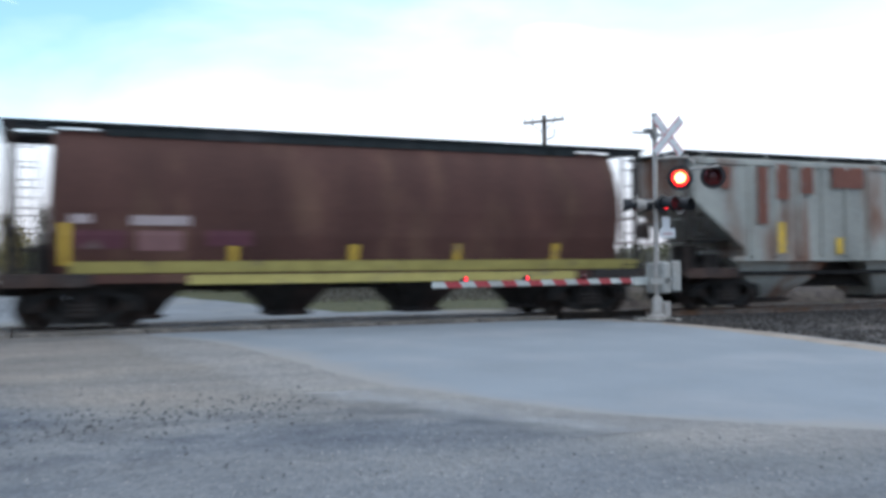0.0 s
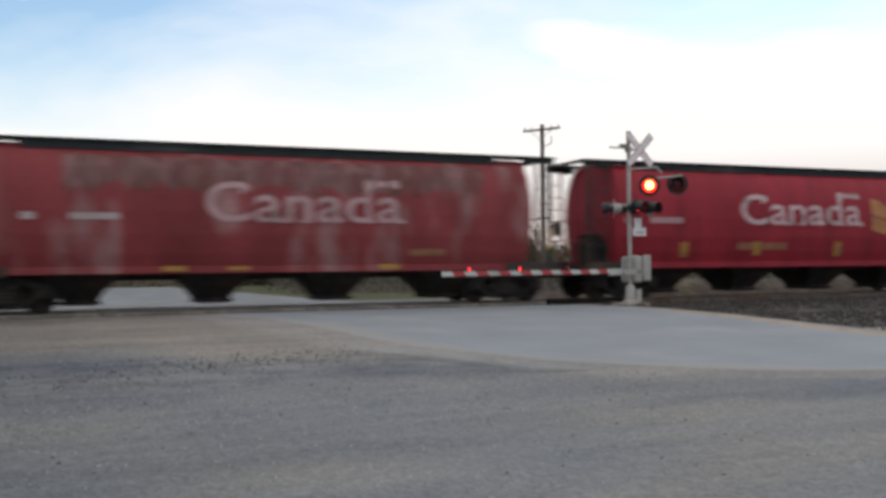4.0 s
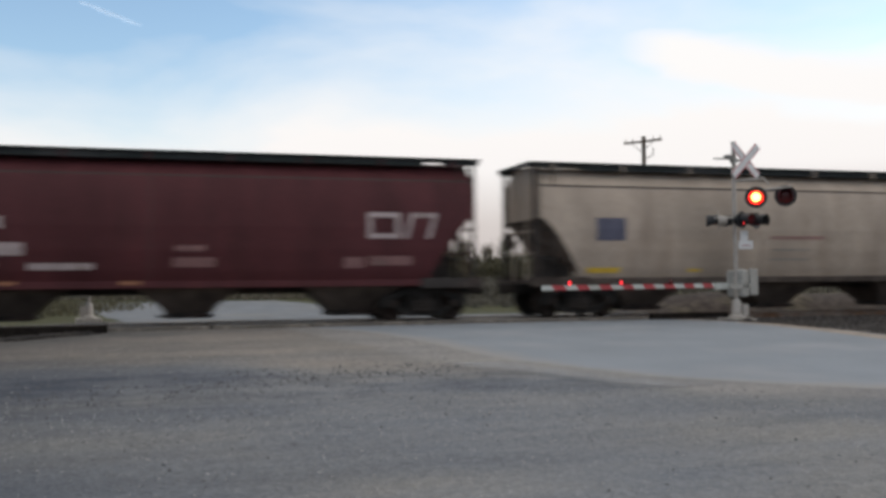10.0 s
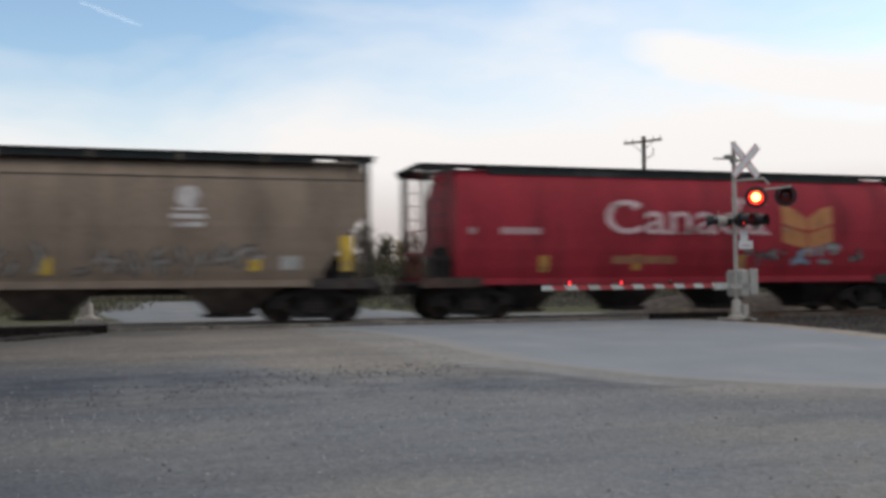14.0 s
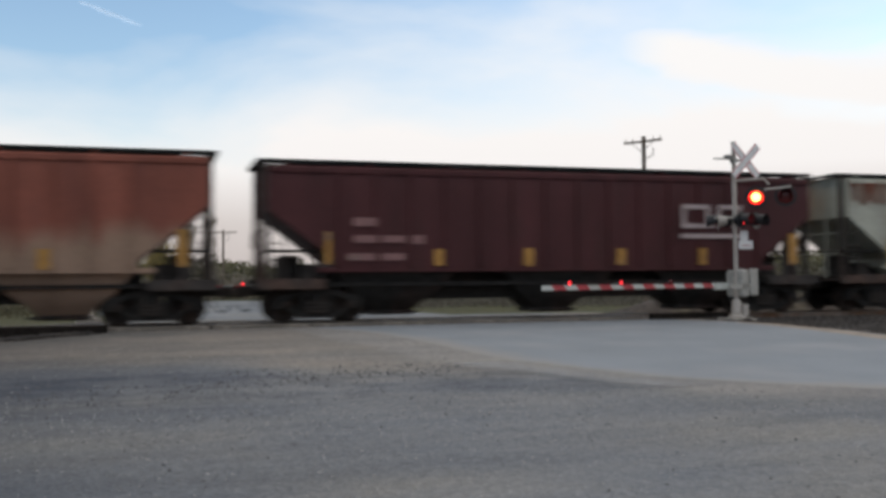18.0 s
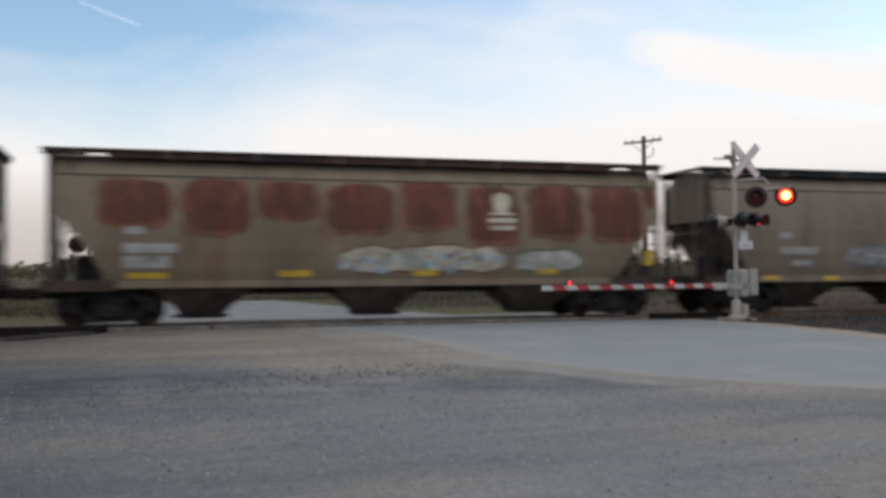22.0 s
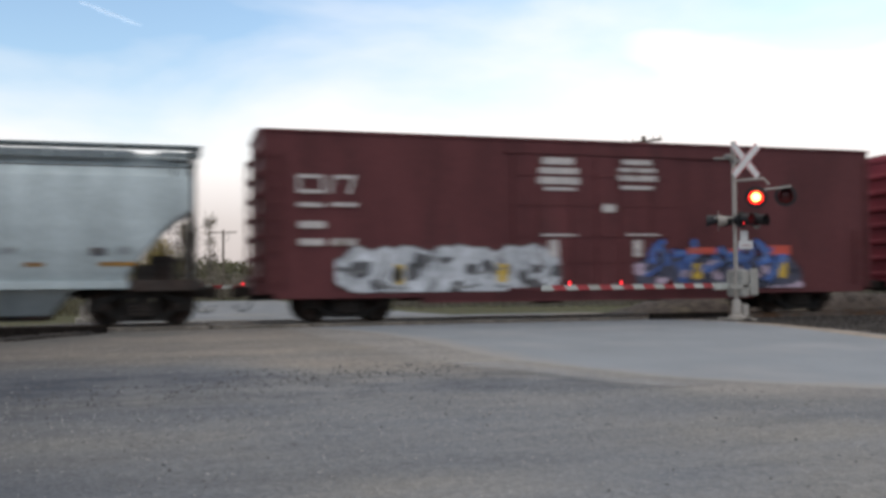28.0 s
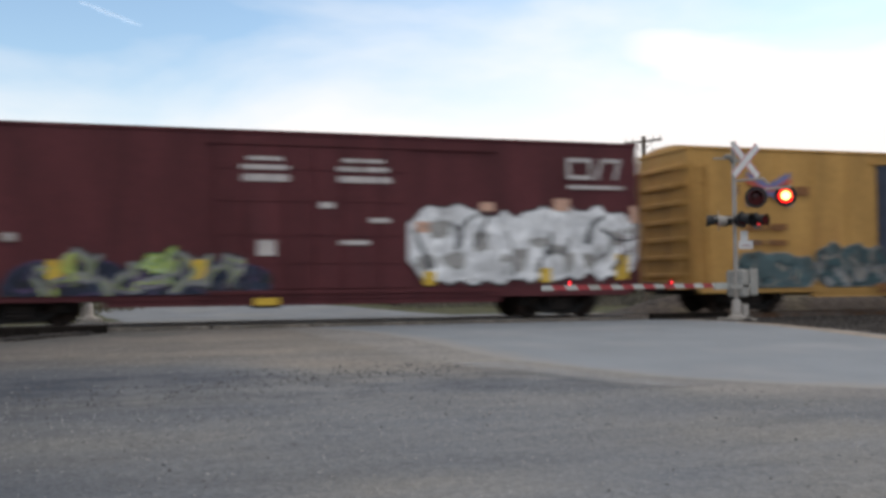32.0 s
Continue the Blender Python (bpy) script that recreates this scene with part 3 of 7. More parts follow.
def crushed_stones(name, n, spot, size, mat, label):
    """Many loose stones as one mesh."""
    rnd = random.Random(name)
    verts, faces = [], []
    for _ in range(n):
        x, y, z = spot(rnd)
        s = size * rnd.uniform(0.5, 1.5)
        i = len(verts)
        ang = rnd.uniform(0, 6.28)
        for k in range(4):
            a = ang + k * 1.571 + rnd.uniform(-0.3, 0.3)
            r = s * rnd.uniform(0.7, 1.2)
            verts.append((x + r * math.cos(a), y + r * math.sin(a), z + s * rnd.uniform(-0.1, 0.25)))
        verts.append((x + s * rnd.uniform(-0.2, 0.2), y + s * rnd.uniform(-0.2, 0.2), z + s * rnd.uniform(0.6, 0.95)))
        verts.append((x, y, z - s * 0.5))
        for k in range(4):
            faces.append((i + k, i + (k + 1) % 4, i + 4))
            faces.append((i + (k + 1) % 4, i + k, i + 5))
    me = bpy.data.meshes.new(name)
    me.from_pydata(verts, [], faces)
    me.materials.append(mat)
    return tagged(new(name, me), label=label, category="stones", kind="stuff")


def east_spot(rnd):
    x = rnd.uniform(15.6, 36.0)
    t = toe_right(x)
    s = rnd.random()
    y = t + (25.6 - t) * s
    g = ground_z(x, t)
    return x, y, max(ground_z(x, y) + 0.03, g - 0.05 + (-0.14 - g + 0.05) * smooth_step(0, 1, min(1, (y - t) / (24.9 - t)))) + 0.01


def west_spot(rnd):
    x = rnd.uniform(-9.0, -1.4)
    y = rnd.uniform(23.4, 25.6)
    g = ground_z(x, 23.4)
    return x, y, max(ground_z(x, y) + 0.03, g - 0.05 + (-0.09 - g) * smooth_step(0, 1, min(1, (y - 23.4) / 1.5))) + 0.01


crushed_stones("ballast_stones_east", 7000, east_spot, 0.045, BALLAST, "loose dark ballast stones beside the rails")
crushed_stones("ballast_stones_west", 2600, west_spot, 0.045, BALLAST, "loose dark ballast stones beside the rails")

track = thing("railway_track", pose(0, TRACK_Y, 0), "single railway track of worn steel rails on dark wooden ties", "railway track")


def rail_mesh():
    bm = bmesh.new()
    prof = [(-0.075, -0.17), (0.075, -0.17), (0.075, -0.155), (0.012, -0.135), (0.012, -0.05), (0.037, -0.04), (0.037, -0.005), (0.028, 0.0),
            (-0.028, 0.0), (-0.037, -0.005), (-0.037, -0.04), (-0.012, -0.05), (-0.012, -0.135), (-0.075, -0.155)]
    ends = [[bm.verts.new((x, y, z)) for y, z in prof] for x in (-160, 190)]
    n = len(prof)
    for k in range(n):
        bm.faces.new((ends[0][k], ends[1][k], ends[1][(k + 1) % n], ends[0][(k + 1) % n]))
    return mesh_of("rail", bm, RAIL_STEEL)


RAIL = rail_mesh()
for y in (-0.755, 0.755):
    part("rail", RAIL, None, track, at=pose(0, y, 0))
TIE = mesh_of("tie", boxes((-0.115, 0.115, -1.3, 1.3, -0.36, -0.175), bevel=0.012), TIE_WOOD)
x = -14.0
while x < 46:
    if not -1.2 < x < 14.5:
        part("tie", TIE, None, track, at=pose(x, 0, 0, 0, 0, random.uniform(-0.8, 0.8)))
    x += 0.52

crossing = thing("level_crossing", pose(0, TRACK_Y, 0), "weathered timber planks laid flush along the rails at the crossing", "level crossing")
PLANKS = {}
for y0, y1 in ((-1.72, -1.30), (-1.29, -0.86), (-0.62, -0.22), (-0.21, 0.20), (0.21, 0.62), (0.86, 1.29), (1.30, 1.72)):
    for k in range(6):
        key = (y0, y1)
        if key not in PLANKS:
            PLANKS[key] = mesh_of("plank", boxes((0.01, 2.57, y0, y1 - 0.012, -0.20, -0.004), bevel=0.012), PLANK_WOOD)
        part("plank", PLANKS[key], None, crossing, at=pose(-1.2 + 2.6 * k, 0, random.uniform(-0.006, 0.006)))
# old ties left lying at both ends of the crossing
for k, (x, y, n, turn) in enumerate(((13.9, 24.85, 1, 1), (-3.72, 24.25, 2, -1), (-6.3, 24.2, 2, 1))):
    for j in range(n):
        part("timber_beam", boxes((0, 2.55, -0.13, 0.13, 0, 0.26), bevel=0.015), TIE_WOOD, None).matrix_basis = pose(
            x + j * 0.08, y + 0.29 * j, -0.15, 0, 0, turn)
for ob in [o for o in scene.objects if o.name.startswith("timber_beam")]:
    tagged(ob, label="dark creosoted timber beam lying beside the rails", category="timber", group="beams by the track")

# scattered stones on the yard
STONE = material("loose_dark_stone", (0.085, 0.085, 0.09), rough=0.9, grain=0.3, scale=12)
STONE_PALE = material("loose_pale_stone", (0.30, 0.29, 0.28), rough=0.9, grain=0.25, scale=12)


def yard_spot(rnd):
    while True:
        y = 11.2 + rnd.gauss(0, 1.3) if rnd.random() < 0.5 else rnd.uniform(6, 20)
        x = rnd.uniform(-9, 9)
        x += (y - 12) * 0.3
        if x < left_edge(y) - 0.8:
            return x, y, ground_z(x, y)


crushed_stones("yard_stones_dark", 800, yard_spot, 0.016, STONE, "small dark stones strewn over the gravel yard")
def ridge_spot(rnd):
    """A loose windrow of darker stones across the yard."""
    x = rnd.uniform(-4.0, 5.0)
    y = 13.9 + 0.25 * max(0.0, x) + rnd.gauss(0, 0.6)
    return x, y, ground_z(x, y)


crushed_stones("ridge_stones_dark", 700, ridge_spot, 0.022, STONE, "dark stones in a low ridge across the gravel yard")
crushed_stones("yard_stones_pale", 3500, yard_spot, 0.011, STONE_PALE, "small pale stones strewn over the gravel yard")


# ---- crossing signals ----
FLASHERS = []   # (lens, phase) with phase 0 = first lamp, 1 = second lamp


def lens_mesh(r, hot=True):
    bm = bmesh.new()
    lathe_into(bm, [(r, -0.01), (r * 0.62, -0.018), (r * 0.3, -0.021), (0.001, -0.022)], n=20)
    k = len(bm.faces)
    lathe_into(bm, [(r * 1.01, -0.030), (r * 1.1, -0.030), (r * 1.1, 0.01), (r * 0.9, 0.035), (r * 0.55, 0.055), (0.001, 0.06)], n=20, closed=False)
    bm.faces.ensure_lookup_table()
    for j, f in enumerate(bm.faces):
        c = f.calc_center_median()
        if j >= k:
            f.material_index = 1
        elif hot and math.hypot(c.x, c.z) < r * 0.55:
            f.material_index = 2
    return mesh_of("lens", bm, [LENS_ON if hot else LENS_SMALL, LENS_OFF, LENS_HOT], smooth=40)


LENS_BIG, LENS_MINI = lens_mesh(0.195), lens_mesh(0.052, False)
LENS_SIDE = lens_mesh(0.12, False)


def lamp_unit(parent, at, phase, background=True, disc=0.20, mat=None):
    """A flashing light: black round background, hood, housing and a red lens; it looks along -y."""
    bm = bmesh.new()
    lathe_into(bm, [(0.16, 0.05), (0.305, 0.045), (0.305, 0.06), (0.16, 0.065)] if background else [(0.16, 0.05), (disc, 0.045), (disc, 0.06), (0.16, 0.065)], n=28)
    lathe_into(bm, [(0.155, 0.04), (0.16, 0.10), (0.12, 0.26), (0.05, 0.30)], n=20)
    body = part("lamp", bm, mat or BLACK, parent, smooth=40, at=at)
    bm = bmesh.new()
    n, rings = 18, []
    for h, r, lo in ((0.045, 0.165, 0.0), (-0.28, 0.175, 0.22)):
        ring = []
        for k in range(n + 1):
            a = math.pi * (-0.12 - lo + (1.24 + 2 * lo) * k / n)
            ring.append((r * math.cos(a), h, r * math.sin(a)))
        rings.append(ring)
    for s in (1.0, 0.96):
        vs = [[bm.verts.new((c[0] * s, c[1], c[2] * s)) for c in ring] for ring in rings]
        for k in range(n):
            bm.faces.new((vs[0][k], vs[0][k + 1], vs[1][k + 1], vs[1][k]))
    part("hood", bm, BLACK, body, smooth=40)
    lens = part("lens", LENS_BIG if background else LENS_SIDE, None, body, "red signal lens that flashes in turn with its neighbour")
    FLASHERS.append((lens, phase))
    return body


def crossbuck(parent, at, front, back):
    for k, a in enumerate((45, -45)):
        y = -0.012 * k
        blade = part("blade", boxes((-0.62, 0.62, y - 0.006, y + 0.005, -0.115, 0.115)), back, parent, "white crossbuck blade with a red border" if front else "", at=at @ pose(0, 0, 0, 0, a, 0))
        if front:
            part("border", boxes((-0.615, 0.615, y - 0.009, y - 0.0065, 0.088, 0.108), (-0.615, 0.615, y - 0.009, y - 0.0065, -0.108, -0.088)), RED_SHEET, blade)
            part("face", boxes((-0.61, 0.61, y - 0.0085, y - 0.0066, -0.087, 0.087)), WHITE_SHEET, blade)


def signal(at, label, near, top=5.0):
    s = thing("crossing_signal", at, label, "crossing signal", "signals at the crossing")
    d = top - 5.0
    part("foundation", boxes((-0.42, 0.42, -0.42, 0.42, -0.5, 0.02), bevel=0.03), CONCRETE, s)
    bm = bmesh.new()
    lathe_into(bm, [(0.24, 0.0), (0.24, 0.06), (0.15, 0.12), (0.13, 0.5), (0.085, 0.56)], n=12, axis="Z")
    box_into(bm, 0.1, 0.3, -0.18, 0.1, 0.05, 0.42, bevel=0.02)
    part("base_casting", bm, ALU, s, smooth=35)
    part("mast", rods(((0, 0, 0.4), (0, 0, top), 0.062), n=14), ALU, s, smooth=40)
    part("cap", rods(((0, 0, top), (0, 0, top + 0.04), 0.07), n=14), GALV, s)
    part("bell_bracket", rods(((0, 0, 4.55 + d), (-0.62, 0.1, 4.55 + d), 0.025)), GALV, s)
    bm = bmesh.new()
    lathe_into(bm, [(0.03, 0.0), (0.11, 0.02), (0.13, 0.09), (0.05, 0.12)], n=16, axis="Z", centre=(-0.18, 0.03, 4.55 + d))
    part("bell", bm, GALV, s, smooth=40)
    part("clamp", rods(((0, -0.075, 4.5 + d), (0, 0.075, 4.5 + d), 0.085), n=10), GALV, s)
    crossbuck(s, pose(0.33 if near else 0.0, -0.11, 4.5 + d), near, WHITE_SHEET if near else GALV)
    part("sign_bracket", boxes((-0.05, 0.4, -0.1, -0.075, 4.47 + d, 4.53 + d)), GALV, s)
    # plate with the number of tracks, shown as plain bars
    p = part("track_plate", boxes((-0.04 if not near else 0.06, 0.55 if near else 0.3, -0.09, -0.075, 1.98 + d * 0.8, 2.22 + d * 0.8), (0.12, 0.38, -0.09, -0.075, 2.22 + d * 0.8, 2.5 + d * 0.8)), WHITE_SHEET if near else GALV, s,
             "white plate below the lamps" if near else "")
    if near:
        part("plate_mark", boxes((0.16, 0.46, -0.095, -0.0905, 2.07, 2.095)), ARM_RED, p)
    return s


ARM_WHITE = material("dulled_white_arm", (0.43, 0.44, 0.41), rough=0.5, grain=0.1, stain=(0.3, 0.29, 0.26), stain_amount=0.3)
ARM_RED = material("dulled_red_arm", (0.32, 0.035, 0.042), rough=0.5, grain=0.12)


def gate_arm(s, at, length, lights, phases, face=180):
    """Gate mechanism, counterweights and a striped arm lying level along +x of at."""
    part("gate_machine", boxes((-0.32, 0.02, -0.35, 0.18, 0.62, 1.38), bevel=0.04), GALV, s, "grey gate mechanism housing", at=at)
    part("housing_lid", boxes((-0.30, 0.0, -0.365, -0.352, 0.68, 1.32), bevel=0.005), ALU, s, at=at)
    part("counterweight", boxes((-0.72, -0.34, -0.33, -0.22, 0.66, 1.42), (-0.72, -0.34, 0.12, 0.20, 0.66, 1.42), bevel=0.03), GALV, s, at=at)
    part("side_arm", boxes((-0.55, 0.55, -0.30, -0.26, 0.86, 1.0), (-0.55, 0.55, 0.14, 0.18, 0.86, 1.0)), GALV, s, at=at)
    arm = part("gate_arm", boxes((0.35, length, -0.10, -0.06, 0.895, 1.015), (0.35, 0.9, -0.13, -0.03, 0.84, 1.03)), ARM_WHITE, s, "lowered gate arm with slanted red and white stripes", at=at)
    step, x, k = 0.40, length, 0
    while x > 1.0:
        if k % 2:
            for y in (-0.1025, -0.0605):
                bm = bmesh.new()
                sl = 0.06
                lo, hi = (y, y + 0.003)
                vs = [bm.verts.new(c) for c in ((x - step, lo, 0.892), (x, lo, 0.892), (x + sl * 2, lo, 1.018), (x - step + sl * 2, lo, 1.018),
                                                (x - step, hi, 0.892), (x, hi, 0.892), (x + sl * 2, hi, 1.018), (x - step + sl * 2, hi, 1.018))]
                for f in ((0, 1, 2, 3), (7, 6, 5, 4), (0, 4, 5, 1), (1, 5, 6, 2), (2, 6, 7, 3), (3, 7, 4, 0)):
                    bm.faces.new([vs[i] for i in f])
                part("stripe", bm, ARM_RED, arm)
        x -= step
        k += 1
    for xl, ph in zip(lights, phases):
        lamp = part("arm_lamp", boxes((xl - 0.05, xl + 0.05, -0.13, -0.03, 1.02, 1.07), bevel=0.01), BLACK, s, at=at)
        lens = part("lens", LENS_MINI, None, lamp, "small red gate lamp", at=pose(xl, -0.02 if face else -0.14, 1.06, 0, 0, face))
        if ph is not None:
            FLASHERS.append((lens, ph))
    return arm


NEAR = signal(pose(15.8, 23.4, -0.04, 0, 0, 6), "grey crossing signal with white crossbuck, red lamps and lowered gate", True)
# bracket with the two lamps that face the yard
face = pose(0, 0, 0, 0, 0, -40)
part("lamp_bracket", rods(((0, 0, 3.92), (0.75, -0.35, 3.98), 0.035), ((0.75, -0.35, 3.98), (0.80, -0.52, 3.80), 0.03), ((0.42, -0.55, 3.62), (1.15, -1.0, 3.70), 0.03)), ALU, NEAR)
lamp_unit(NEAR, pose(0.29, -0.56, 3.42, 0, 0, -40), 0)
lamp_unit(NEAR, pose(1.06, -0.88, 3.46, 0, 0, -40), 1)
# crossarm with the lamps that face along the road, both ways
part("crossarm", rods(((-0.62, 0.1, 2.86), (0.66, -0.12, 2.86), 0.035)), ALU, NEAR)
lamp_unit(NEAR, pose(0.05, -0.30, 2.80, 0, 0, 14), 0, False, 0.24)
lamp_unit(NEAR, pose(0.56, -0.30, 2.78, 0, 0, 14), 1, False, 0.24)
lamp_unit(NEAR, pose(-0.48, 0.20, 2.78, 0, 0, -128), 0, False, 0.27, ALU)
lamp_unit(NEAR, pose(0.12, 0.20, 2.78, 0, 0, -128), 1, False, 0.27)
gate_arm(NEAR, pose(0, -0.05, 0, 0, 0, 193.3), 7.35, (6.52, 4.72, 2.80), (None, 0, 1))

FAR = signal(pose(-2.2, 35.7, -0.10, 0, 0, 186), "crossing signal beyond the track, its crossbuck seen from behind", False, top=4.33)
part("crossarm", rods(((-0.45, 0, 2.62), (0.45, 0, 2.62), 0.035)), ALU, FAR)
lamp_unit(FAR, pose(0.38, 0.14, 2.6, 0, 0, 180), 0, True)
lamp_unit(FAR, pose(-0.38, 0.14, 2.6, 0, 0, 180), 1, True)
gate_arm(FAR, pose(0, 0.05, 0.1, 0, 0, 180), 7.35, (6.7, 5.37, 3.9), (None, 0, 1), face=0)


# ---- poles ----
def utility_pole(at, height, label, arm, turn):
    p = thing("utility_pole", at, label, "utility pole", "utility poles")
    part("shaft", rods(((0, 0, -0.5), (0, 0, height), 0.10), n=10), WOOD, p, smooth=40)
    m = pose(0, 0, 0, 0, 0, turn)
    part("crossarm", boxes((-arm, arm, -0.13, -0.02, height - 0.30, height - 0.2), bevel=0.01), WOOD, p, at=m)
    part("brace", rods(((-arm * 0.6, -0.14, height - 0.3), (0, -0.14, height - 0.75), 0.018), ((arm * 0.6, -0.14, height - 0.3), (0, -0.14, height - 0.75), 0.018), n=6), GALV, p, at=m)
    for k in (-0.92, -0.55, 0.55, 0.92):
        bm = bmesh.new()
        lathe_into(bm, [(0.012, 0), (0.02, 0.05), (0.04, 0.08), (0.03, 0.12), (0.012, 0.14)], n=8, axis="Z", centre=(arm * k, -0.075, height - 0.2))
        part("insulator", bm, GALV, p, at=m, smooth=40)
    part("lamp_bracket", rods(((0, 0, height - 1.1), (0.55, -0.1, height - 0.95), 0.025), ((0.55, -0.1, height - 0.95), (0.55, -0.1, height - 0.6), 0.03), n=6), GALV, p, at=m)
    return p


def place(px_side, depth):
    """A spot that lies depth metres ahead along the line of sight and px_side metres to its right."""
    a = radians(16.9)
    return depth * math.sin(a) + px_side * math.cos(a), depth * math.cos(a) - px_side * math.sin(a)


x, y = place(9.6, 45.0)
utility_pole(pose(x, y, -0.45, 0, 0, 0), 8.35, "weathered wooden utility pole with one crossarm and insulators", 1.0, -58)
x, y = place(-20.8, 90.0)
utility_pole(pose(x, y, -0.45, 0, 0, 0), 6.6, "distant wooden utility pole with a crossarm beside bare trees", 1.3, -20)

# ---- a fading vapour trail high in the sky ----
def vapour_trail():
    """A long thin ribbon with ragged, tapering ends, several kilometres off."""
    a, b = Vector((-216.0, 3000.0, 843.0)), Vector((-36.0, 3000.0, 785.0))
    verts, faces, n = [], [], 24
    d = (b - a).normalized()
    up = Vector((-d.z, 0, d.x))
    for k in range(n + 1):
        s = k / n
        w = 8.0 * math.sin(math.pi * min(1.0, s * 0.9 + 0.08)) ** 0.7 * (0.8 + 0.4 * noise.noise(Vector((s * 7, 0.3, 0))))
        c = a.lerp(b, s) + up * 5 * noise.noise(Vector((s * 3, 5.0, 0)))
        for q in (-1, 0, 1):
            verts.append(tuple(c + up * w * q + Vector((0, 3.0 if q == 0 else 0, 0))))
    for k in range(n):
        for q in (0, 1):
            i = 3 * k + q
            faces.append((i, i + 3, i + 4, i + 1))
    # emission stands in for daylight on the vapour
    m = material("vapour", (0.9, 0.94, 1.0), rough=1.0, grain=0.02, glow=0.9)
    m.node_tree.nodes["Principled BSDF"].inputs["Alpha"].default_value = 0.13
    me = bpy.data.meshes.new("vapour_trail")
    me.from_pydata(verts, [], faces)
    me.materials.append(m)
    return tagged(new("vapour_trail", me), label="short white vapour trail in the blue evening sky", category="vapour trail", kind="structure")


vapour_trail()

# ---- trees and brush beyond the track ----
BARK = material("grey_bark", (0.11, 0.095, 0.08), rough=0.95, grain=0.3, scale=8)


def leaf_material(name, rgb):
    m = bpy.data.materials.new(name)
    m.use_nodes = True
    nt = m.node_tree
    p = nt.nodes["Principled BSDF"]
    p.inputs["Roughness"].default_value = 0.8
    g = nt.nodes.new("ShaderNodeNewGeometry")
    r = nt.nodes.new("ShaderNodeValToRGB")
    r.color_ramp.elements[0].color = (*[c * 0.55 for c in rgb], 1)
    r.color_ramp.elements[1].color = (*[c * 1.5 for c in rgb], 1)
    nt.links.new(g.outputs["Random Per Island"], r.inputs["Fac"])
    nt.links.new(r.outputs["Color"], p.inputs["Base Color"])
    # thin leaves let light through
    tr = nt.nodes.new("ShaderNodeBsdfTranslucent")
    nt.links.new(r.outputs["Color"], tr.inputs["Color"])
    mx = nt.nodes.new("ShaderNodeMixShader")
    mx.inputs[0].default_value = 0.5
    nt.links.new(p.outputs[0], mx.inputs[1])
    nt.links.new(tr.outputs[0], mx.inputs[2])
    nt.links.new(mx.outputs[0], nt.nodes["Material Output"].inputs["Surface"])
    return m


LEAF_GOLD = leaf_material("autumn_leaf", (0.24, 0.19, 0.07))
LEAF_GREEN = leaf_material("dull_green_leaf", (0.105, 0.100, 0.058))
LEAF_OLIVE = leaf_material("dark_olive_leaf", (0.085, 0.076, 0.045))
DRY_STALK = leaf_material("dark_dry_stalk", (0.105, 0.094, 0.074))
TWIG = leaf_material("bare_twig", (0.20, 0.175, 0.14))


def leaves_mesh(name, spots, size, mat, rnd):
    verts, faces = [], []
    for p in spots:
        u = Vector((rnd.gauss(0, 1), rnd.gauss(0, 1), rnd.gauss(0, 1))).normalized()
        v = u.cross(Vector((rnd.gauss(0, 1), rnd.gauss(0, 1), rnd.gauss(0, 1)))).normalized()
        s = size * rnd.uniform(0.6, 1.4)
        i = len(verts)
        verts += [tuple(p - u * s), tuple(p + v * s * 0.55), tuple(p + u * s), tuple(p - v * s * 0.55)]
        faces.append((i, i + 1, i + 2, i + 3))
    me = bpy.data.meshes.new(name)
    me.from_pydata(verts, [], faces)
    me.materials.append(mat)
    return me


def tree(at, height, spread, leaf_mat, density, label, seed, slim=False):
    rnd = random.Random(seed)
    t = thing("tree", at, label, "tree", "trees beyond the track")
    bm = bmesh.new()
    tips = []
    trunk_top = Vector((rnd.uniform(-0.2, 0.2), rnd.uniform(-0.2, 0.2), height * 0.93))
    rod_into(bm, (0, 0, -0.3), trunk_top * 0.5, 0.028 * height * 0.5, 0.016 * height * 0.5, n=7)
    rod_into(bm, trunk_top * 0.5, trunk_top, 0.016 * height * 0.5, 0.01, n=6)
    for k in range(26 if slim else 20):
        h = height * rnd.uniform(0.18, 0.92)
        a = rnd.uniform(0, 6.28)
        reach = spread * (1.05 - 0.75 * h / height) * rnd.uniform(0.6, 1.1)
        base = trunk_top * (h / trunk_top.z)
        lift = rnd.uniform(0.8, 1.5) if slim else rnd.uniform(0.3, 0.8)
        tip = base + Vector((math.cos(a) * reach, math.sin(a) * reach, reach * lift))
        tip.z = min(tip.z, height)
        rod_into(bm, base, tip, 0.03, 0.008, n=5)
        for j in range(5):
            s = rnd.uniform(0.25, 1.0)
            b = base.lerp(tip, s)
            e = b + Vector((rnd.gauss(0, 0.4), rnd.gauss(0, 0.4), rnd.uniform(0.1, 0.8))) * spread * 0.4
            rod_into(bm, b, e, 0.012, 0.004, n=4)
            tips += [b.lerp(e, q) for q in (0.3, 0.6, 0.9)]
    part("trunk", bm, BARK, t)
    spots = []
    for p in tips:
        for _ in range(density):
            spots.append(p + Vector((rnd.gauss(0, 0.28), rnd.gauss(0, 0.28), rnd.gauss(0, 0.3))))
    part("crown", leaves_mesh("crown", spots, 0.085, leaf_mat, rnd), None, t)
    return t


def tree_at(side, depth, height, spread, leaf, density, label, seed, slim=True):
    x, y = place(side, depth)
    tree(pose(x, y, -0.45), height, spread, leaf, density, label, seed, slim)


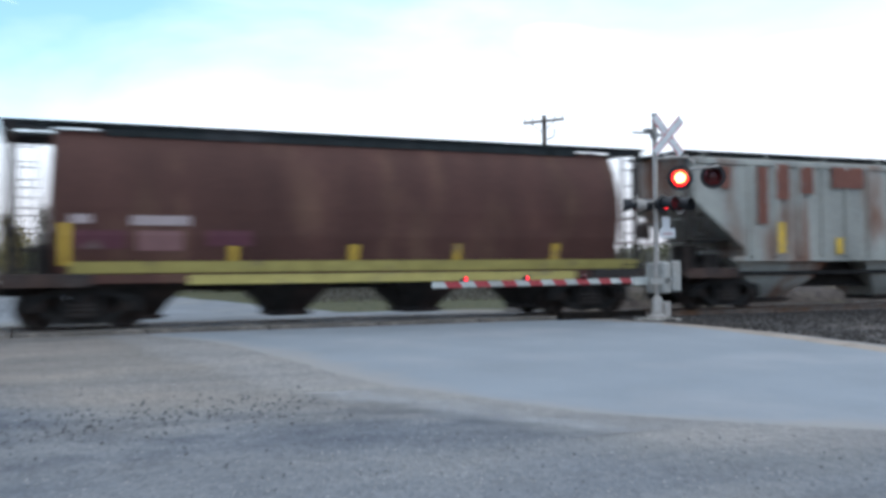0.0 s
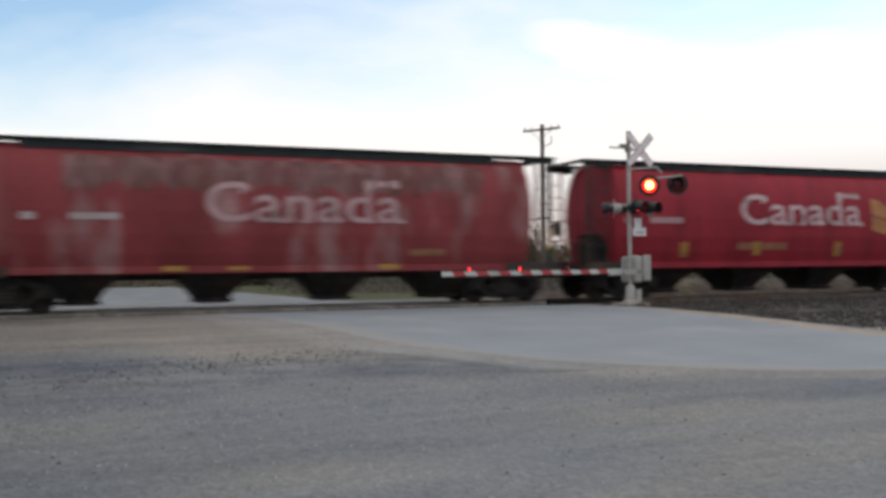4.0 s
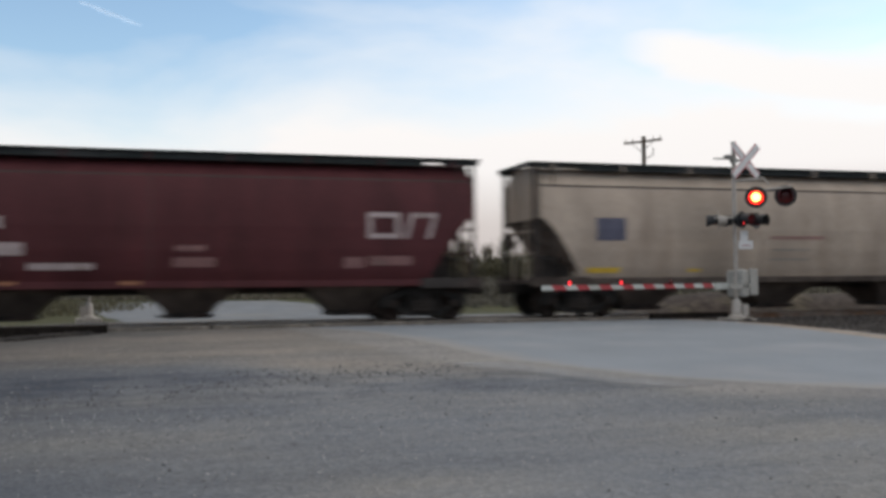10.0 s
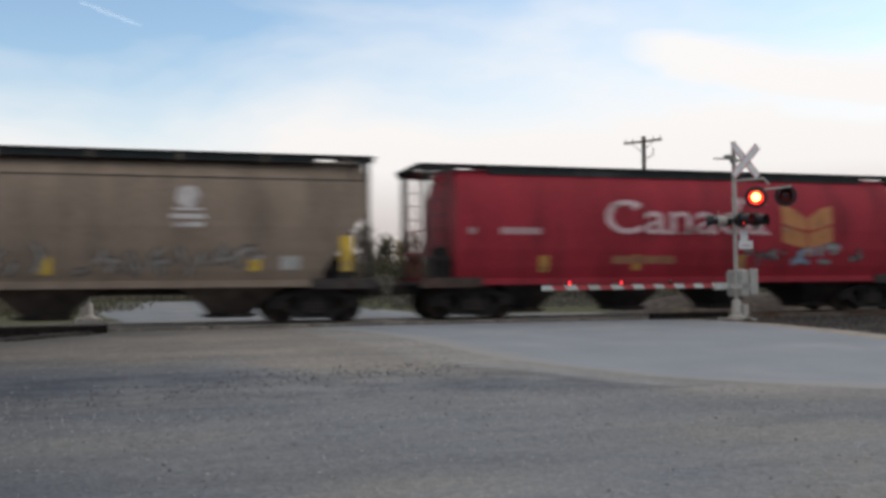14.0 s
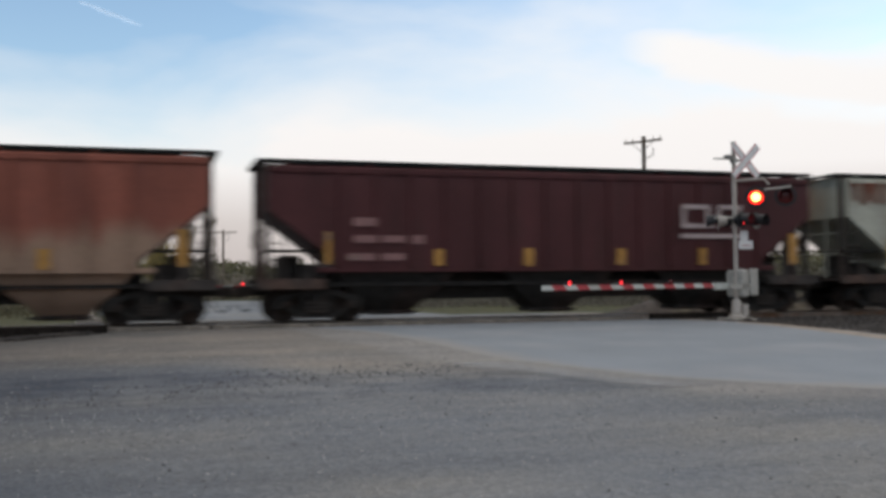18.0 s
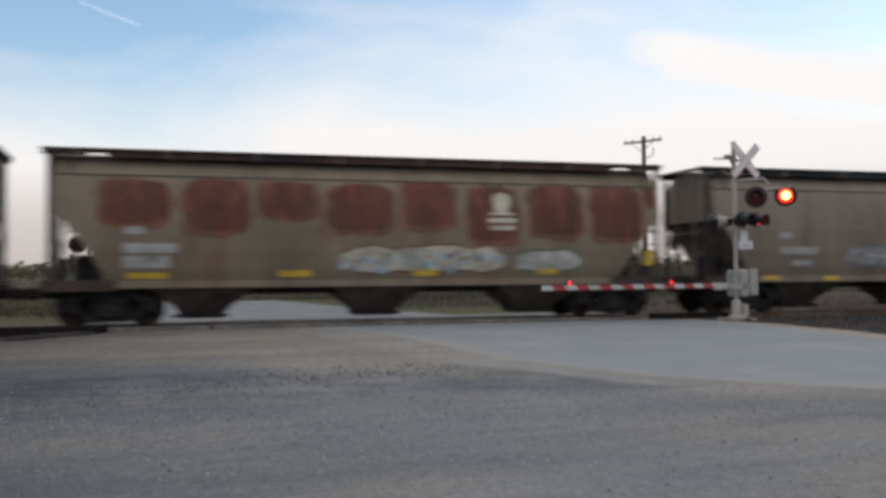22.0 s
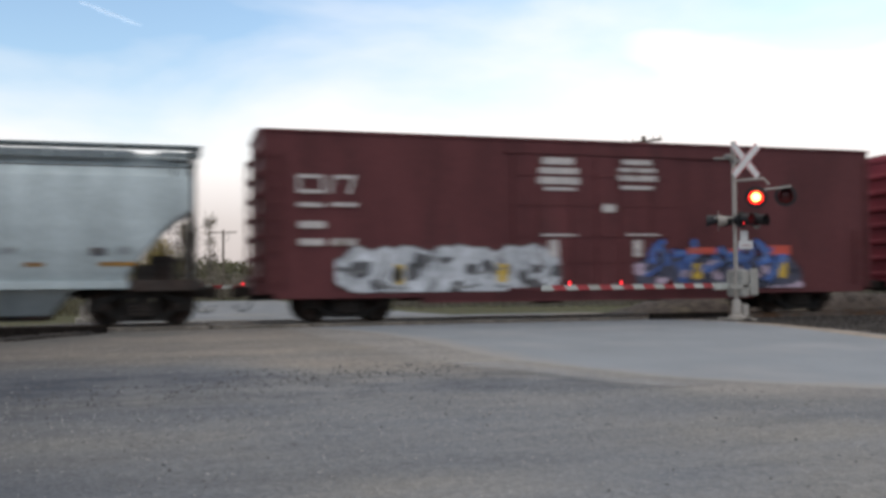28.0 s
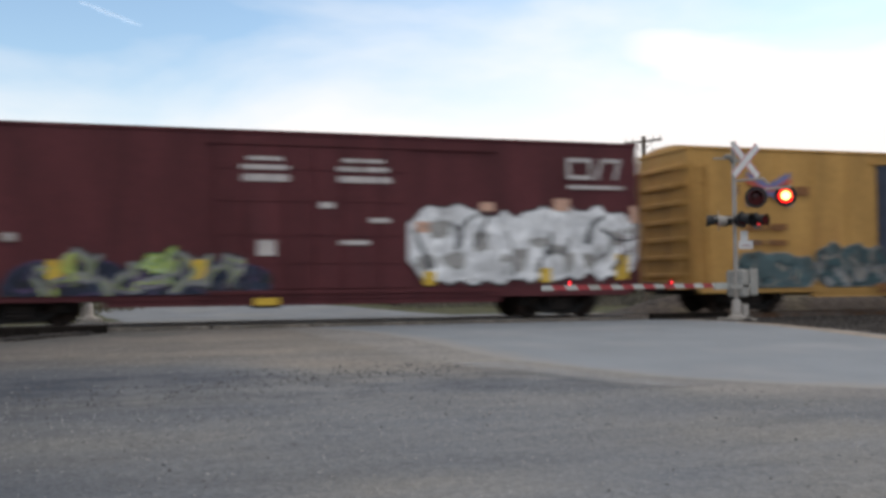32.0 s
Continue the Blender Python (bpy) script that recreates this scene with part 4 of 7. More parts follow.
GOLD_LABEL = "tall thin poplar with sparse yellow autumn leaves"
BARE_LABEL = "slender bare poplar with a few dry leaves"
tree_at(-26.1, 86, 6.3, 1.5, LEAF_GOLD, 4, GOLD_LABEL, 1)
tree_at(-24.9, 84, 5.0, 1.6, LEAF_GOLD, 6, GOLD_LABEL, 2)
tree_at(-23.6, 88, 7.9, 1.3, TWIG, 4, BARE_LABEL, 3)
tree_at(-22.5, 92, 8.0, 1.0, TWIG, 4, BARE_LABEL, 4)
tree_at(-24.4, 90, 7.2, 1.4, TWIG, 4, BARE_LABEL, 5)
tree_at(-27.2, 90, 4.8, 1.6, LEAF_GOLD, 5, GOLD_LABEL, 6)
tree_at(-23.2, 82, 3.6, 1.5, LEAF_GREEN, 6, "low bushy tree with yellow-green leaves", 7, False)
tree_at(-11.2, 95, 5.6, 0.8, TWIG, 4, BARE_LABEL, 8)
tree_at(-8.0, 100, 6.3, 1.0, TWIG, 5, BARE_LABEL, 9)
tree_at(-6.4, 100, 4.6, 1.0, LEAF_GREEN, 6, "small dark spruce-like tree", 10)
tree_at(-7.2, 92, 6.9, 1.5, LEAF_OLIVE, 7, "dark spruce-like tree among brown brush", 14)
tree_at(-5.5, 90, 5.8, 1.4, LEAF_OLIVE, 7, "dark leafy tree among brown brush", 15)
tree_at(-4.0, 95, 5.2, 1.5, LEAF_GOLD, 6, "small tree with dull yellow autumn leaves", 16)
tree_at(-2.5, 92, 6.0, 1.4, LEAF_OLIVE, 7, "dark leafy tree among brown brush", 17)
tree_at(-0.8, 90, 4.9, 1.5, LEAF_OLIVE, 6, "small dark leafy tree among brown brush", 18)
tree_at(2.2, 94, 5.2, 1.5, LEAF_OLIVE, 6, "small dark leafy tree among brown brush", 19)
tree_at(4.0, 92, 4.6, 1.4, TWIG, 6, BARE_LABEL, 20)
tree_at(0.5, 98, 4.4, 1.2, LEAF_GREEN, 5, "small dark leafy tree", 11)
tree_at(6.0, 90, 5.4, 1.3, LEAF_GREEN, 5, "dark leafy tree beyond the track", 12)
tree_at(8.5, 92, 6.2, 1.2, LEAF_GREEN, 6, "dark leafy tree beyond the track", 13)


def brush_belt(name, n, spot, mat, size, label):
    rnd = random.Random(name)
    me = leaves_mesh(name, [Vector(spot(rnd)) for _ in range(n)], size, mat, rnd)
    return tagged(new(name, me), label=label, category="brush", kind="stuff")


def belt(depth0, depth1, side0, side1, h, wob, gap=0.0):
    def spot(rnd):
        d, s = rnd.uniform(depth0, depth1), rnd.uniform(side0, side1)
        x, y = place(s, d)
        top = h * (0.55 + 0.75 * abs(noise.noise(Vector((s * wob, d * wob * 0.3, 4.4)))) + 0.25 * noise.noise(Vector((s * wob * 5, d, 1.1))))
        return x, y, -0.45 + top * rnd.random() ** 0.8
    return spot


brush_belt("brush_west", 24000, belt(86, 100, -52, -3, 2.6, 0.16), TWIG, 0.14, "belt of grey-brown leafless brush past the end of the road")
brush_belt("brush_middle", 22000, belt(62, 76, -5, 46, 2.3, 0.16), DRY_STALK, 0.12, "belt of grey-brown leafless brush beyond the road")
brush_belt("brush_green", 16000, belt(90, 104, -54, 56, 2.3, 0.2), LEAF_GREEN, 0.13, "low dull green bushes among the brush")
brush_belt("brush_tall", 30000, belt(84, 94, -9.5, 18, 4.3, 0.3), LEAF_OLIVE, 0.16, "tall dark brown-green brush past the crossing")
brush_belt("weeds_west", 9000, belt(42, 58, -34, -17.5, 0.75, 0.3), LEAF_OLIVE, 0.08, "low dark weeds beside the far end of the road")
brush_belt("far_woods", 60000, belt(150, 190, -110, 130, 6.5, 0.05), LEAF_GREEN, 0.42, "dark line of woods along the horizon")
brush_belt("weeds", 16000, belt(54, 66, -3, 30, 0.5, 0.3), DRY_STALK, 0.07, "dry weeds and grass beyond the track")

# ---- freight cars ----
SPEED = 17.164
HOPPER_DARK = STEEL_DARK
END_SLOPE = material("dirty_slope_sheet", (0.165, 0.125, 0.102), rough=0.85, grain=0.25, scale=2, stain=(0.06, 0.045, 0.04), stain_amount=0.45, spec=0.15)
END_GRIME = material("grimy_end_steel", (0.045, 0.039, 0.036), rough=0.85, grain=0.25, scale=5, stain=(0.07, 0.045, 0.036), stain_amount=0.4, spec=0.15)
# dark brown for the smooth cars' bays and the warm beige car's sill
BAY_BROWN = material("brown_hopper_sheet", (0.080, 0.063, 0.053), rough=0.85, grain=0.25, scale=2, stain=(0.045, 0.035, 0.03), stain_amount=0.4, spec=0.15)
ROOF_DARK = material("tarred_roof", (0.022, 0.026, 0.026), rough=0.8, grain=0.25, scale=4, stain=(0.05, 0.05, 0.05), stain_amount=0.3)


def wheelset_mesh():
    bm = bmesh.new()
    for s in (-1, 1):
        y = 0.755 * s
        lathe_into(bm, [(0.08, y - 0.07 * s), (0.13, y + 0.07 * s), (0.30, y + 0.03 * s), (0.36, y + 0.06 * s), (0.43, y + 0.065 * s), (0.455, y - 0.05 * s), (0.485, y - 0.06 * s), (0.485, y - 0.09 * s),
                        (0.36, y - 0.085 * s), (0.12, y - 0.07 * s)], n=22)
    rod_into(bm, (0, -1.05, 0), (0, 1.05, 0), 0.075, n=10)
    for k in range(3):
        a = k * 2.094
        box_into(bm, 0.2 * math.cos(a) - 0.03, 0.2 * math.cos(a) + 0.03, -0.80, -0.77, 0.2 * math.sin(a) - 0.03, 0.2 * math.sin(a) + 0.03)
    return mesh_of("wheelset", bm, RUSTY, smooth=35)


def side_frame_mesh():
    """Cast truck side: arched top member, sagging tension member, two columns and the bearing pedestals, open between."""
    bm = bmesh.new()
    top = [(-1.20, 0.60), (-1.16, 0.71), (-0.80, 0.79), (-0.48, 0.92), (0.48, 0.92), (0.80, 0.79), (1.16, 0.71), (1.20, 0.60), (0.86, 0.60), (0.44, 0.76), (-0.44, 0.76), (-0.86, 0.60)]
    low = [(-0.98, 0.44), (-0.50, 0.13), (0.50, 0.13), (0.98, 0.44), (0.80, 0.47), (0.42, 0.26), (-0.42, 0.26), (-0.80, 0.47)]
    for out in (top, low):
        front = [bm.verts.new((x, -0.09, z)) for x, z in out]
        back = [bm.verts.new((x, 0.09, z)) for x, z in out]
        n = len(out)
        bm.faces.new(front[::-1])
        bm.faces.new(back)
        for k in range(n):
            bm.faces.new((front[k], front[(k + 1) % n], back[(k + 1) % n], back[k]))
    for s in (-1, 1):
        box_into(bm, s * 0.37 - 0.06, s * 0.37 + 0.06, -0.088, 0.088, 0.24, 0.78)
        box_into(bm, s * 1.0 - 0.22, s * 1.0 + 0.22, -0.085, 0.085, 0.36, 0.64, bevel=0.03)
    return mesh_of("side_frame", bm, STEEL_DARK)


def springs_mesh():
    bm = bmesh.new()
    lathe_into(bm, [(0.075, 0.26), (0.085, 0.31), (0.07, 0.36), (0.085, 0.41), (0.07, 0.46), (0.085, 0.51), (0.07, 0.56), (0.08, 0.6)], n=12, axis="Z")
    for v in bm.verts:
        v.co = (v.co.x * 4.0, v.co.y - 0.12, v.co.z)
    return mesh_of("spring_nest", bm, RUSTY)


def bearing_mesh():
    bm = bmesh.new()
    lathe_into(bm, [(0.10, -0.16), (0.12, -0.13), (0.12, 0.05), (0.09, 0.08)], n=12)
    return mesh_of("bearing_cap", bm, RUSTY, smooth=35)


WHEELSET, SIDE_FRAME, SPRINGS, BEARING = wheelset_mesh(), side_frame_mesh(), springs_mesh(), bearing_mesh()
BOLSTER = mesh_of("truck", boxes((-0.22, 0.22, -1.15, 1.15, 0.55, 0.80), (-0.62, -0.5, -0.95, 0.95, 0.22, 0.5), (0.5, 0.62, -0.95, 0.95, 0.22, 0.5), (-0.9, 0.9, -0.12, 0.12, 0.3, 0.42), (-0.12, 0.12, -0.35, 0.35, 0.80, 0.95), bevel=0.02), STEEL_DARK)
WHEELS = []    # (wheelset, car's place at 0 s)


def truck(car, x, car_x):
    t = part("truck", BOLSTER, None, car, at=pose(x, 0, 0))
    for s in (-1, 1):
        part("side_frame", SIDE_FRAME, None, t, at=pose(0, 1.02 * s, 0))
        part("spring_nest", SPRINGS, None, t, at=pose(0, 1.02 * s, 0, 0, 0, 0 if s < 0 else 180))
        for a in (-0.88, 0.88):
            part("bearing_cap", BEARING, None, t, at=pose(a, 1.03 * s, 0.485, 0, 0, 0 if s < 0 else 180))
    for a in (-0.88, 0.88):
        w = part("wheelset", WHEELSET, None, t, at=pose(a, 0, 0.485))
        WHEELS.append((w, a, car_x + x + a))


def coupler_mesh():
    bm = bmesh.new()
    box_into(bm, -0.9, 0.15, -0.11, 0.11, 0.74, 0.98, bevel=0.02)
    box_into(bm, 0.1, 0.45, -0.2, 0.16, 0.70, 1.02, bevel=0.05)
    return mesh_of("coupler", bm, RUSTY)


def hose_mesh():
    """A sagging rubber hose as one bent tube."""
    bm = bmesh.new()
    rings, n = [], 6
    for k in range(9):
        s = k / 8
        c = Vector((-0.1 + 0.55 * s, -0.35 + 0.1 * s, 0.72 - 0.42 * math.sin(s * 2.6)))
        q = Vector((0.55, 0.1, -0.42 * 2.6 * math.cos(s * 2.6))).to_track_quat("Z", "Y")
        rings.append([bm.verts.new(c + q @ Vector((0.025 * math.cos(6.283 * j / n), 0.025 * math.sin(6.283 * j / n), 0))) for j in range(n)])
    for p, r in zip(rings, rings[1:]):
        for j in range(n):
            bm.faces.new((p[j], p[(j + 1) % n], r[(j + 1) % n], r[j]))
    bm.faces.new(rings[0][::-1])
    bm.faces.new(rings[-1])
    return mesh_of("air_hose", bm, BLACK)


COUPLER, HOSE = coupler_mesh(), hose_mesh()


def ends_gear(car, half, reach):
    for s in (-1, 1):
        turn = 0 if s > 0 else 180
        part("coupler", COUPLER, None, car, at=pose(s * (half + reach), 0, 0, 0, 0, turn))
        part("air_hose", HOSE, None, car, at=pose(s * (half + reach - 0.1), 0, 0, 0, 0, turn))


def rings_mesh(name, levels, mat, smooth=30, ends=None):
    """Stacked rectangles (half length, half width, height), closed above and below."""
    bm = bmesh.new()
    rings = []
    for hx, hy, z in levels:
        rings.append([bm.verts.new(c) for c in ((-hx, -hy, z), (hx, -hy, z), (hx, hy, z), (-hx, hy, z))])
    for a, b in zip(rings, rings[1:]):
        for k in range(4):
            f = bm.faces.new((a[k], a[(k + 1) % 4], b[(k + 1) % 4], b[k]))
            if ends and k % 2 and abs(a[0].co.x - b[0].co.x) > 0.02:
                f.material_index = 1
    bm.faces.new(rings[0][::-1])
    bm.faces.new(rings[-1])
    return mesh_of(name, bm, [mat, ends] if ends else mat, smooth)


# side profiles: (height, half width) from sill to eave
PROFILES = {
    "cyl": ((1.12, 1.32), (1.5, 1.46), (2.0, 1.565), (2.6, 1.60), (3.2, 1.57), (3.7, 1.46), (4.05, 1.29), (4.25, 1.08)),
    "smooth": ((1.10, 1.30), (1.45, 1.425), (2.0, 1.535), (2.6, 1.58), (3.2, 1.555), (3.6, 1.49), (3.85, 1.42), (4.10, 1.16), (4.30, 0.92), (4.39, 0.80)),
    "rib": ((1.45, 1.50), (2.0, 1.51), (2.8, 1.51), (3.6, 1.51), (4.1, 1.50), (4.2, 1.46), (4.3, 1.30)),
    "box": ((0.80, 1.52), (2.0, 1.52), (3.5, 1.52), (4.98, 1.52)),
}


def half_width(kind, z):
    p = PROFILES[kind]
    if z <= p[0][0]:
        return p[0][1]
    for (za, ya), (zb, yb) in zip(p, p[1:]):
        if z <= zb:
            return ya + (yb - ya) * (z - za) / (zb - za)
    return p[-1][1]


SILL_TOP, SILL_FACE = 1.165, 1.42


def on_side(kind, x, z, off):
    """A place on the near side; low down on the rounded cars that is the face of the side sill."""
    w = half_width(kind, z)
    if kind in ("cyl", "smooth") and z <= SILL_TOP:
        w = max(w, SILL_FACE)
    return (x, -(w + off), z)


def merge_patches(kind, shapes, off0, step=0.0008):
    """Thin painted shapes on the near side as one mesh: outlines (x, z) that follow the side's curve, each a little above the one before."""
    bm = bmesh.new()
    for k, pts in enumerate(shapes):
        bm.faces.new([bm.verts.new((x, off0 + step * k, z)) for x, z in pts])
    if step == 0.0:
        bmesh.ops.remove_doubles(bm, verts=bm.verts[:], dist=1e-5)
    lo, hi = min(z for pts in shapes for _, z in pts), max(z for pts in shapes for _, z in pts)
    zs = [h for h, _ in PROFILES[kind]] + ([SILL_TOP, SILL_TOP + 0.006] if kind in ("cyl", "smooth") else [])
    for h in zs:
        if lo < h < hi:
            bmesh.ops.bisect_plane(bm, geom=bm.verts[:] + bm.edges[:] + bm.faces[:], plane_co=(0, 0, h), plane_no=(0, 0, 1))
    for v in bm.verts:
        v.co = on_side(kind, v.co.x, v.co.z, v.co.y)
    return bm


def patch(kind, pts, off):
    """One thin painted shape on the near side."""
    return merge_patches(kind, [pts], off)


def rect(x0, z0, x1, z1):
    return [(x0, z0), (x1, z0), (x1, z1), (x0, z1)]


def blob(cx, cz, rx, rz, rnd, n=13, rough=0.28, square=3.0):
    pts = []
    for k in range(n):
        a = 2 * math.pi * (k + rnd.uniform(-0.25, 0.25)) / n
        r = 1 + rnd.uniform(-rough, rough)
        ca, sa = math.cos(a), math.sin(a)
        q = (abs(ca) ** square + abs(sa) ** square) ** (-1 / square)
        pts.append((cx + rx * q * r * ca, cz + rz * q * r * sa))
    return pts


def clamp_shape(pts, x0, x1, z0, z1):
    return [(min(x1, max(x0, x)), min(z1, max(z0, z))) for x, z in pts]


def ring_pieces(x0, z0, x1, z1, w):
    """Outline of a box in four bars."""
    return [rect(x0, z0, x1, z0 + w), rect(x0, z1 - w, x1, z1), rect(x0, z0 + w, x0 + w, z1 - w), rect(x1 - w, z0 + w, x1, z1 - w)]


def word_mesh(text, kind, x0, z0, x1, z1, off, mat):
    cu = bpy.data.curves.new("word", "FONT")
    cu.body, cu.size, cu.offset = text, 1.0, 0.010
    ob = new("word", cu)
    me = bpy.data.meshes.new_from_object(ob.evaluated_get(bpy.context.evaluated_depsgraph_get()))
    bpy.data.objects.remove(ob)
    xs, ys = [v.co.x for v in me.vertices], [v.co.y for v in me.vertices]
    ax, bx, ay, by = min(xs), max(xs), min(ys), max(ys)
    for v in me.vertices:
        v.co = on_side(kind, x0 + (v.co.x - ax) / (bx - ax) * (x1 - x0), z0 + (v.co.y - ay) / (by - ay) * (z1 - z0), off)
    me.materials.clear()
    me.materials.append(mat)
    return me


def paint_marks(car, kind, marks, seed, reach, lift=0.0):
    rnd = random.Random(seed)
    layer = 0.012 + lift
    for k, mark in enumerate(marks):
        what, x0, z0, x1, z1, colour = mark[:6]
        x0, x1 = max(x0, -reach), min(x1, reach)
        if what == "b":
            part("marking", patch(kind, rect(x0, z0, x1, z1), layer + 0.0005 * (k % 7)), ink(colour), car)
        elif what == "l":
            w = (x1 - x0)
            shapes = [rect(x0, z0, x0 + min(w, 0.11), z1)]
            if w > 0.25:
                shapes += [rect(x0 + 0.11, z1 - 0.1, x1, z1), rect(x0 + 0.11, z0, x1, z0 + 0.1), rect(x1 - 0.1, z0 + 0.1, x1, (z0 + z1) / 2)]
            part("letter_block", merge_patches(kind, shapes, layer, 0.0), ink(colour), car)
        elif what == "r":
            n = max(3, int((x1 - x0) / 0.14))
            low = [(x0 + (x1 - x0) * q / n, z0 + rnd.uniform(-0.12, 0.35) * (z1 - z0) * (1 if q % 2 else 0.4)) for q in range(n + 1)]
            shapes = [low + [(x1 + rnd.uniform(-0.03, 0.03), z1), (x0 + rnd.uniform(-0.03, 0.03), z1)]]
            part("stain", merge_patches(kind, shapes, layer - 0.006), rust_ink(colour), car)
        elif what == "q":
            core = blob((x0 + x1) / 2, (z0 + z1) / 2, (x1 - x0) * 0.5, (z1 - z0) * 0.5, rnd, 24, 0.05, 6.0)
            rim = blob((x0 + x1) / 2, (z0 + z1) / 2 - 0.06, (x1 - x0) * 0.60, (z1 - z0) * 0.58, rnd, 24, 0.08, 5.0)
            part("stain", patch(kind, rim, layer - 0.008), rust_ink("rustpale"), car)
            part("stain", patch(kind, core, layer - 0.004), rust_ink(colour), car)
        elif what == "t":
            w = part("word", word_mesh("Canada", kind, x0, z0, x1, z0 + (z1 - z0) * 0.93, layer + 0.012, ink(colour)), None, car, "word Canada in pale letters")
            fx = x0 + (x1 - x0) * 0.80
            fw, h = (x1 - x0) * 0.19, (z1 - z0)
            shapes = [rect(fx, z1 - h * 0.14, fx + fw * 0.28, z1 + h * 0.05), rect(fx + fw * 0.72, z1 - h * 0.14, fx + fw, z1 + h * 0.05), rect(fx + fw * 0.38, z1 - h * 0.12, fx + fw * 0.62, z1 + h * 0.03)]
            ww, hh = x1 - x0, (z1 - z0) * 0.93
            for q0, q1 in ((0.350, 0.420), (0.455, 0.525), (0.318, 0.352), (0.640, 0.678), (0.812, 0.852), (0.985, 1.02)):
                part("serif", patch(kind, rect(x0 + ww * q0, z0, x0 + ww * q1, z0 + hh * 0.07), layer + 0.0135), ink(colour), w)
            part("serif", patch(kind, rect(x0 + ww * 0.160, z0 + hh * 0.70, x0 + ww * 0.182, z0 + hh * 0.99), layer + 0.0135), ink(colour), w)
            part("flag_mark", merge_patches(kind, shapes, layer + 0.014), ink(colour), w)
        elif what == "logo":
            w, h = x1 - x0, z1 - z0
            t = h * 0.19
            xm = x0 + w * 0.46
            shapes = ring_pieces(x0, z0, xm, z1, t)
            xa, sl = xm + w * 0.05, w * 0.10
            shapes += [[(xa, z0), (xa + t, z0), (xa + t + sl, z1), (xa + sl, z1)], [(x1 - t - sl, z0), (x1 - sl, z0), (x1, z1), (x1 - t, z1)],
                       [(xa + sl + t, z1 - t), (x1 - t, z1 - t), (x1 - t, z1), (xa + sl + t, z1)]]
            part("company_mark", merge_patches(kind, shapes, layer, 0.0), ink(colour), car, "plain angular company mark")
        elif what == "p":
            panel = part("company_panel", patch(kind, rect(x0, z0, x1, z1), layer), ink("black"), car, "dark panel with three pale blocks")
            w = (x1 - x0) / 3.25
            for j in range(3):
                xa = x0 + w * (0.16 + j * 1.03)
                part("block", patch(kind, rect(xa, z0 + 0.1, xa + w * 0.86, z1 - 0.1), layer + 0.003), ink("offwhite"), panel)
        elif what == "x":
            xm, zm, t = (x0 + x1) / 2, (z0 + z1) / 2, 0.17
            red = [[(x0, z1 - t), (x0, z1 - 2.2 * t), (xm, zm - t * 0.6), (xm, zm + t * 0.6)], [(x1, z1 - t), (x1, z1 - 2.2 * t), (xm, zm - t * 0.6), (xm, zm + t * 0.6)],
                   [(x0, z0 + t), (x0, z0 + 2.2 * t), (xm, zm + t * 0.6), (xm, zm - t * 0.6)], [(x1, z0 + t), (x1, z0 + 2.2 * t), (xm, zm + t * 0.6), (xm, zm - t * 0.6)]]
            blue = [[(x0 + 0.05, z1), (x0, z1 - t), (xm - t * 0.7, zm), (xm, zm + t)], [(x1 - 0.05, z1), (x1, z1 - t), (xm + t * 0.7, zm), (xm, zm + t)],
                    [(x0 + 0.05, z0), (x0, z0 + t), (xm - t * 0.7, zm), (xm, zm - t)], [(x1 - 0.05, z0), (x1, z0 + t), (xm + t * 0.7, zm), (xm, zm - t)]]
            part("emblem_stroke", merge_patches(kind, red, layer), ink("logo_red"), car, "red strokes of a plain crossed emblem")
            part("emblem_stroke", merge_patches(kind, blue, layer + 0.005), ink("logo_blue"), car, "blue strokes of a plain crossed emblem")
        elif what == "e":
            h = z1 - z0
            xm = (x0 + x1) / 2
            shapes = [blob(xm, z0 + h * 0.74, (x1 - x0) * 0.33, h * 0.26, rnd, 14, 0.08), rect(xm - (x1 - x0) * 0.42, z0 + h * 0.40, xm + (x1 - x0) * 0.42, z0 + h * 0.47),
                      rect(x0, z0 + h * 0.2, x1, z0 + h * 0.32), rect(x0 + 0.05, z0, x1 - 0.05, z0 + h * 0.12)]
            part("emblem", merge_patches(kind, shapes, layer, 0.0), ink(colour), car, "pale oval emblem above two bars")
        elif what == "w":
            xm, w, h = (x0 + x1) / 2, (x1 - x0) / 2, z1 - z0
            for s in (-1, 1):
                for o1, o0, c1, c0 in ((1.0, 0.62, 0.73, 0.47), (0.57, 0.25, 0.42, 0.11)):
                    pts = [(xm + s * 0.03, z0 + h * c0), (xm + s * 0.03, z0 + h * c1), (xm + s * w * 0.55, z0 + h * (o1 - 0.07)), (xm + s * w, z0 + h * o1), (xm + s * w, z0 + h * o0), (xm + s * w * 0.55, z0 + h * (o0 - 0.09))]
                    part("wheat_leaf", patch(kind, pts, layer), ink(colour), car, "ochre leaf of a wheat-ear emblem")
            part("wheat_stem", patch(kind, rect(xm + 0.02, z0 - h * 0.06, xm + 0.14, z0 + h * 0.2), layer + 0.003), ink(colour), car)
        elif what == "g":
            spray_piece(car, kind, x0, z0, x1, z1, colour, mark[6], rnd, layer)


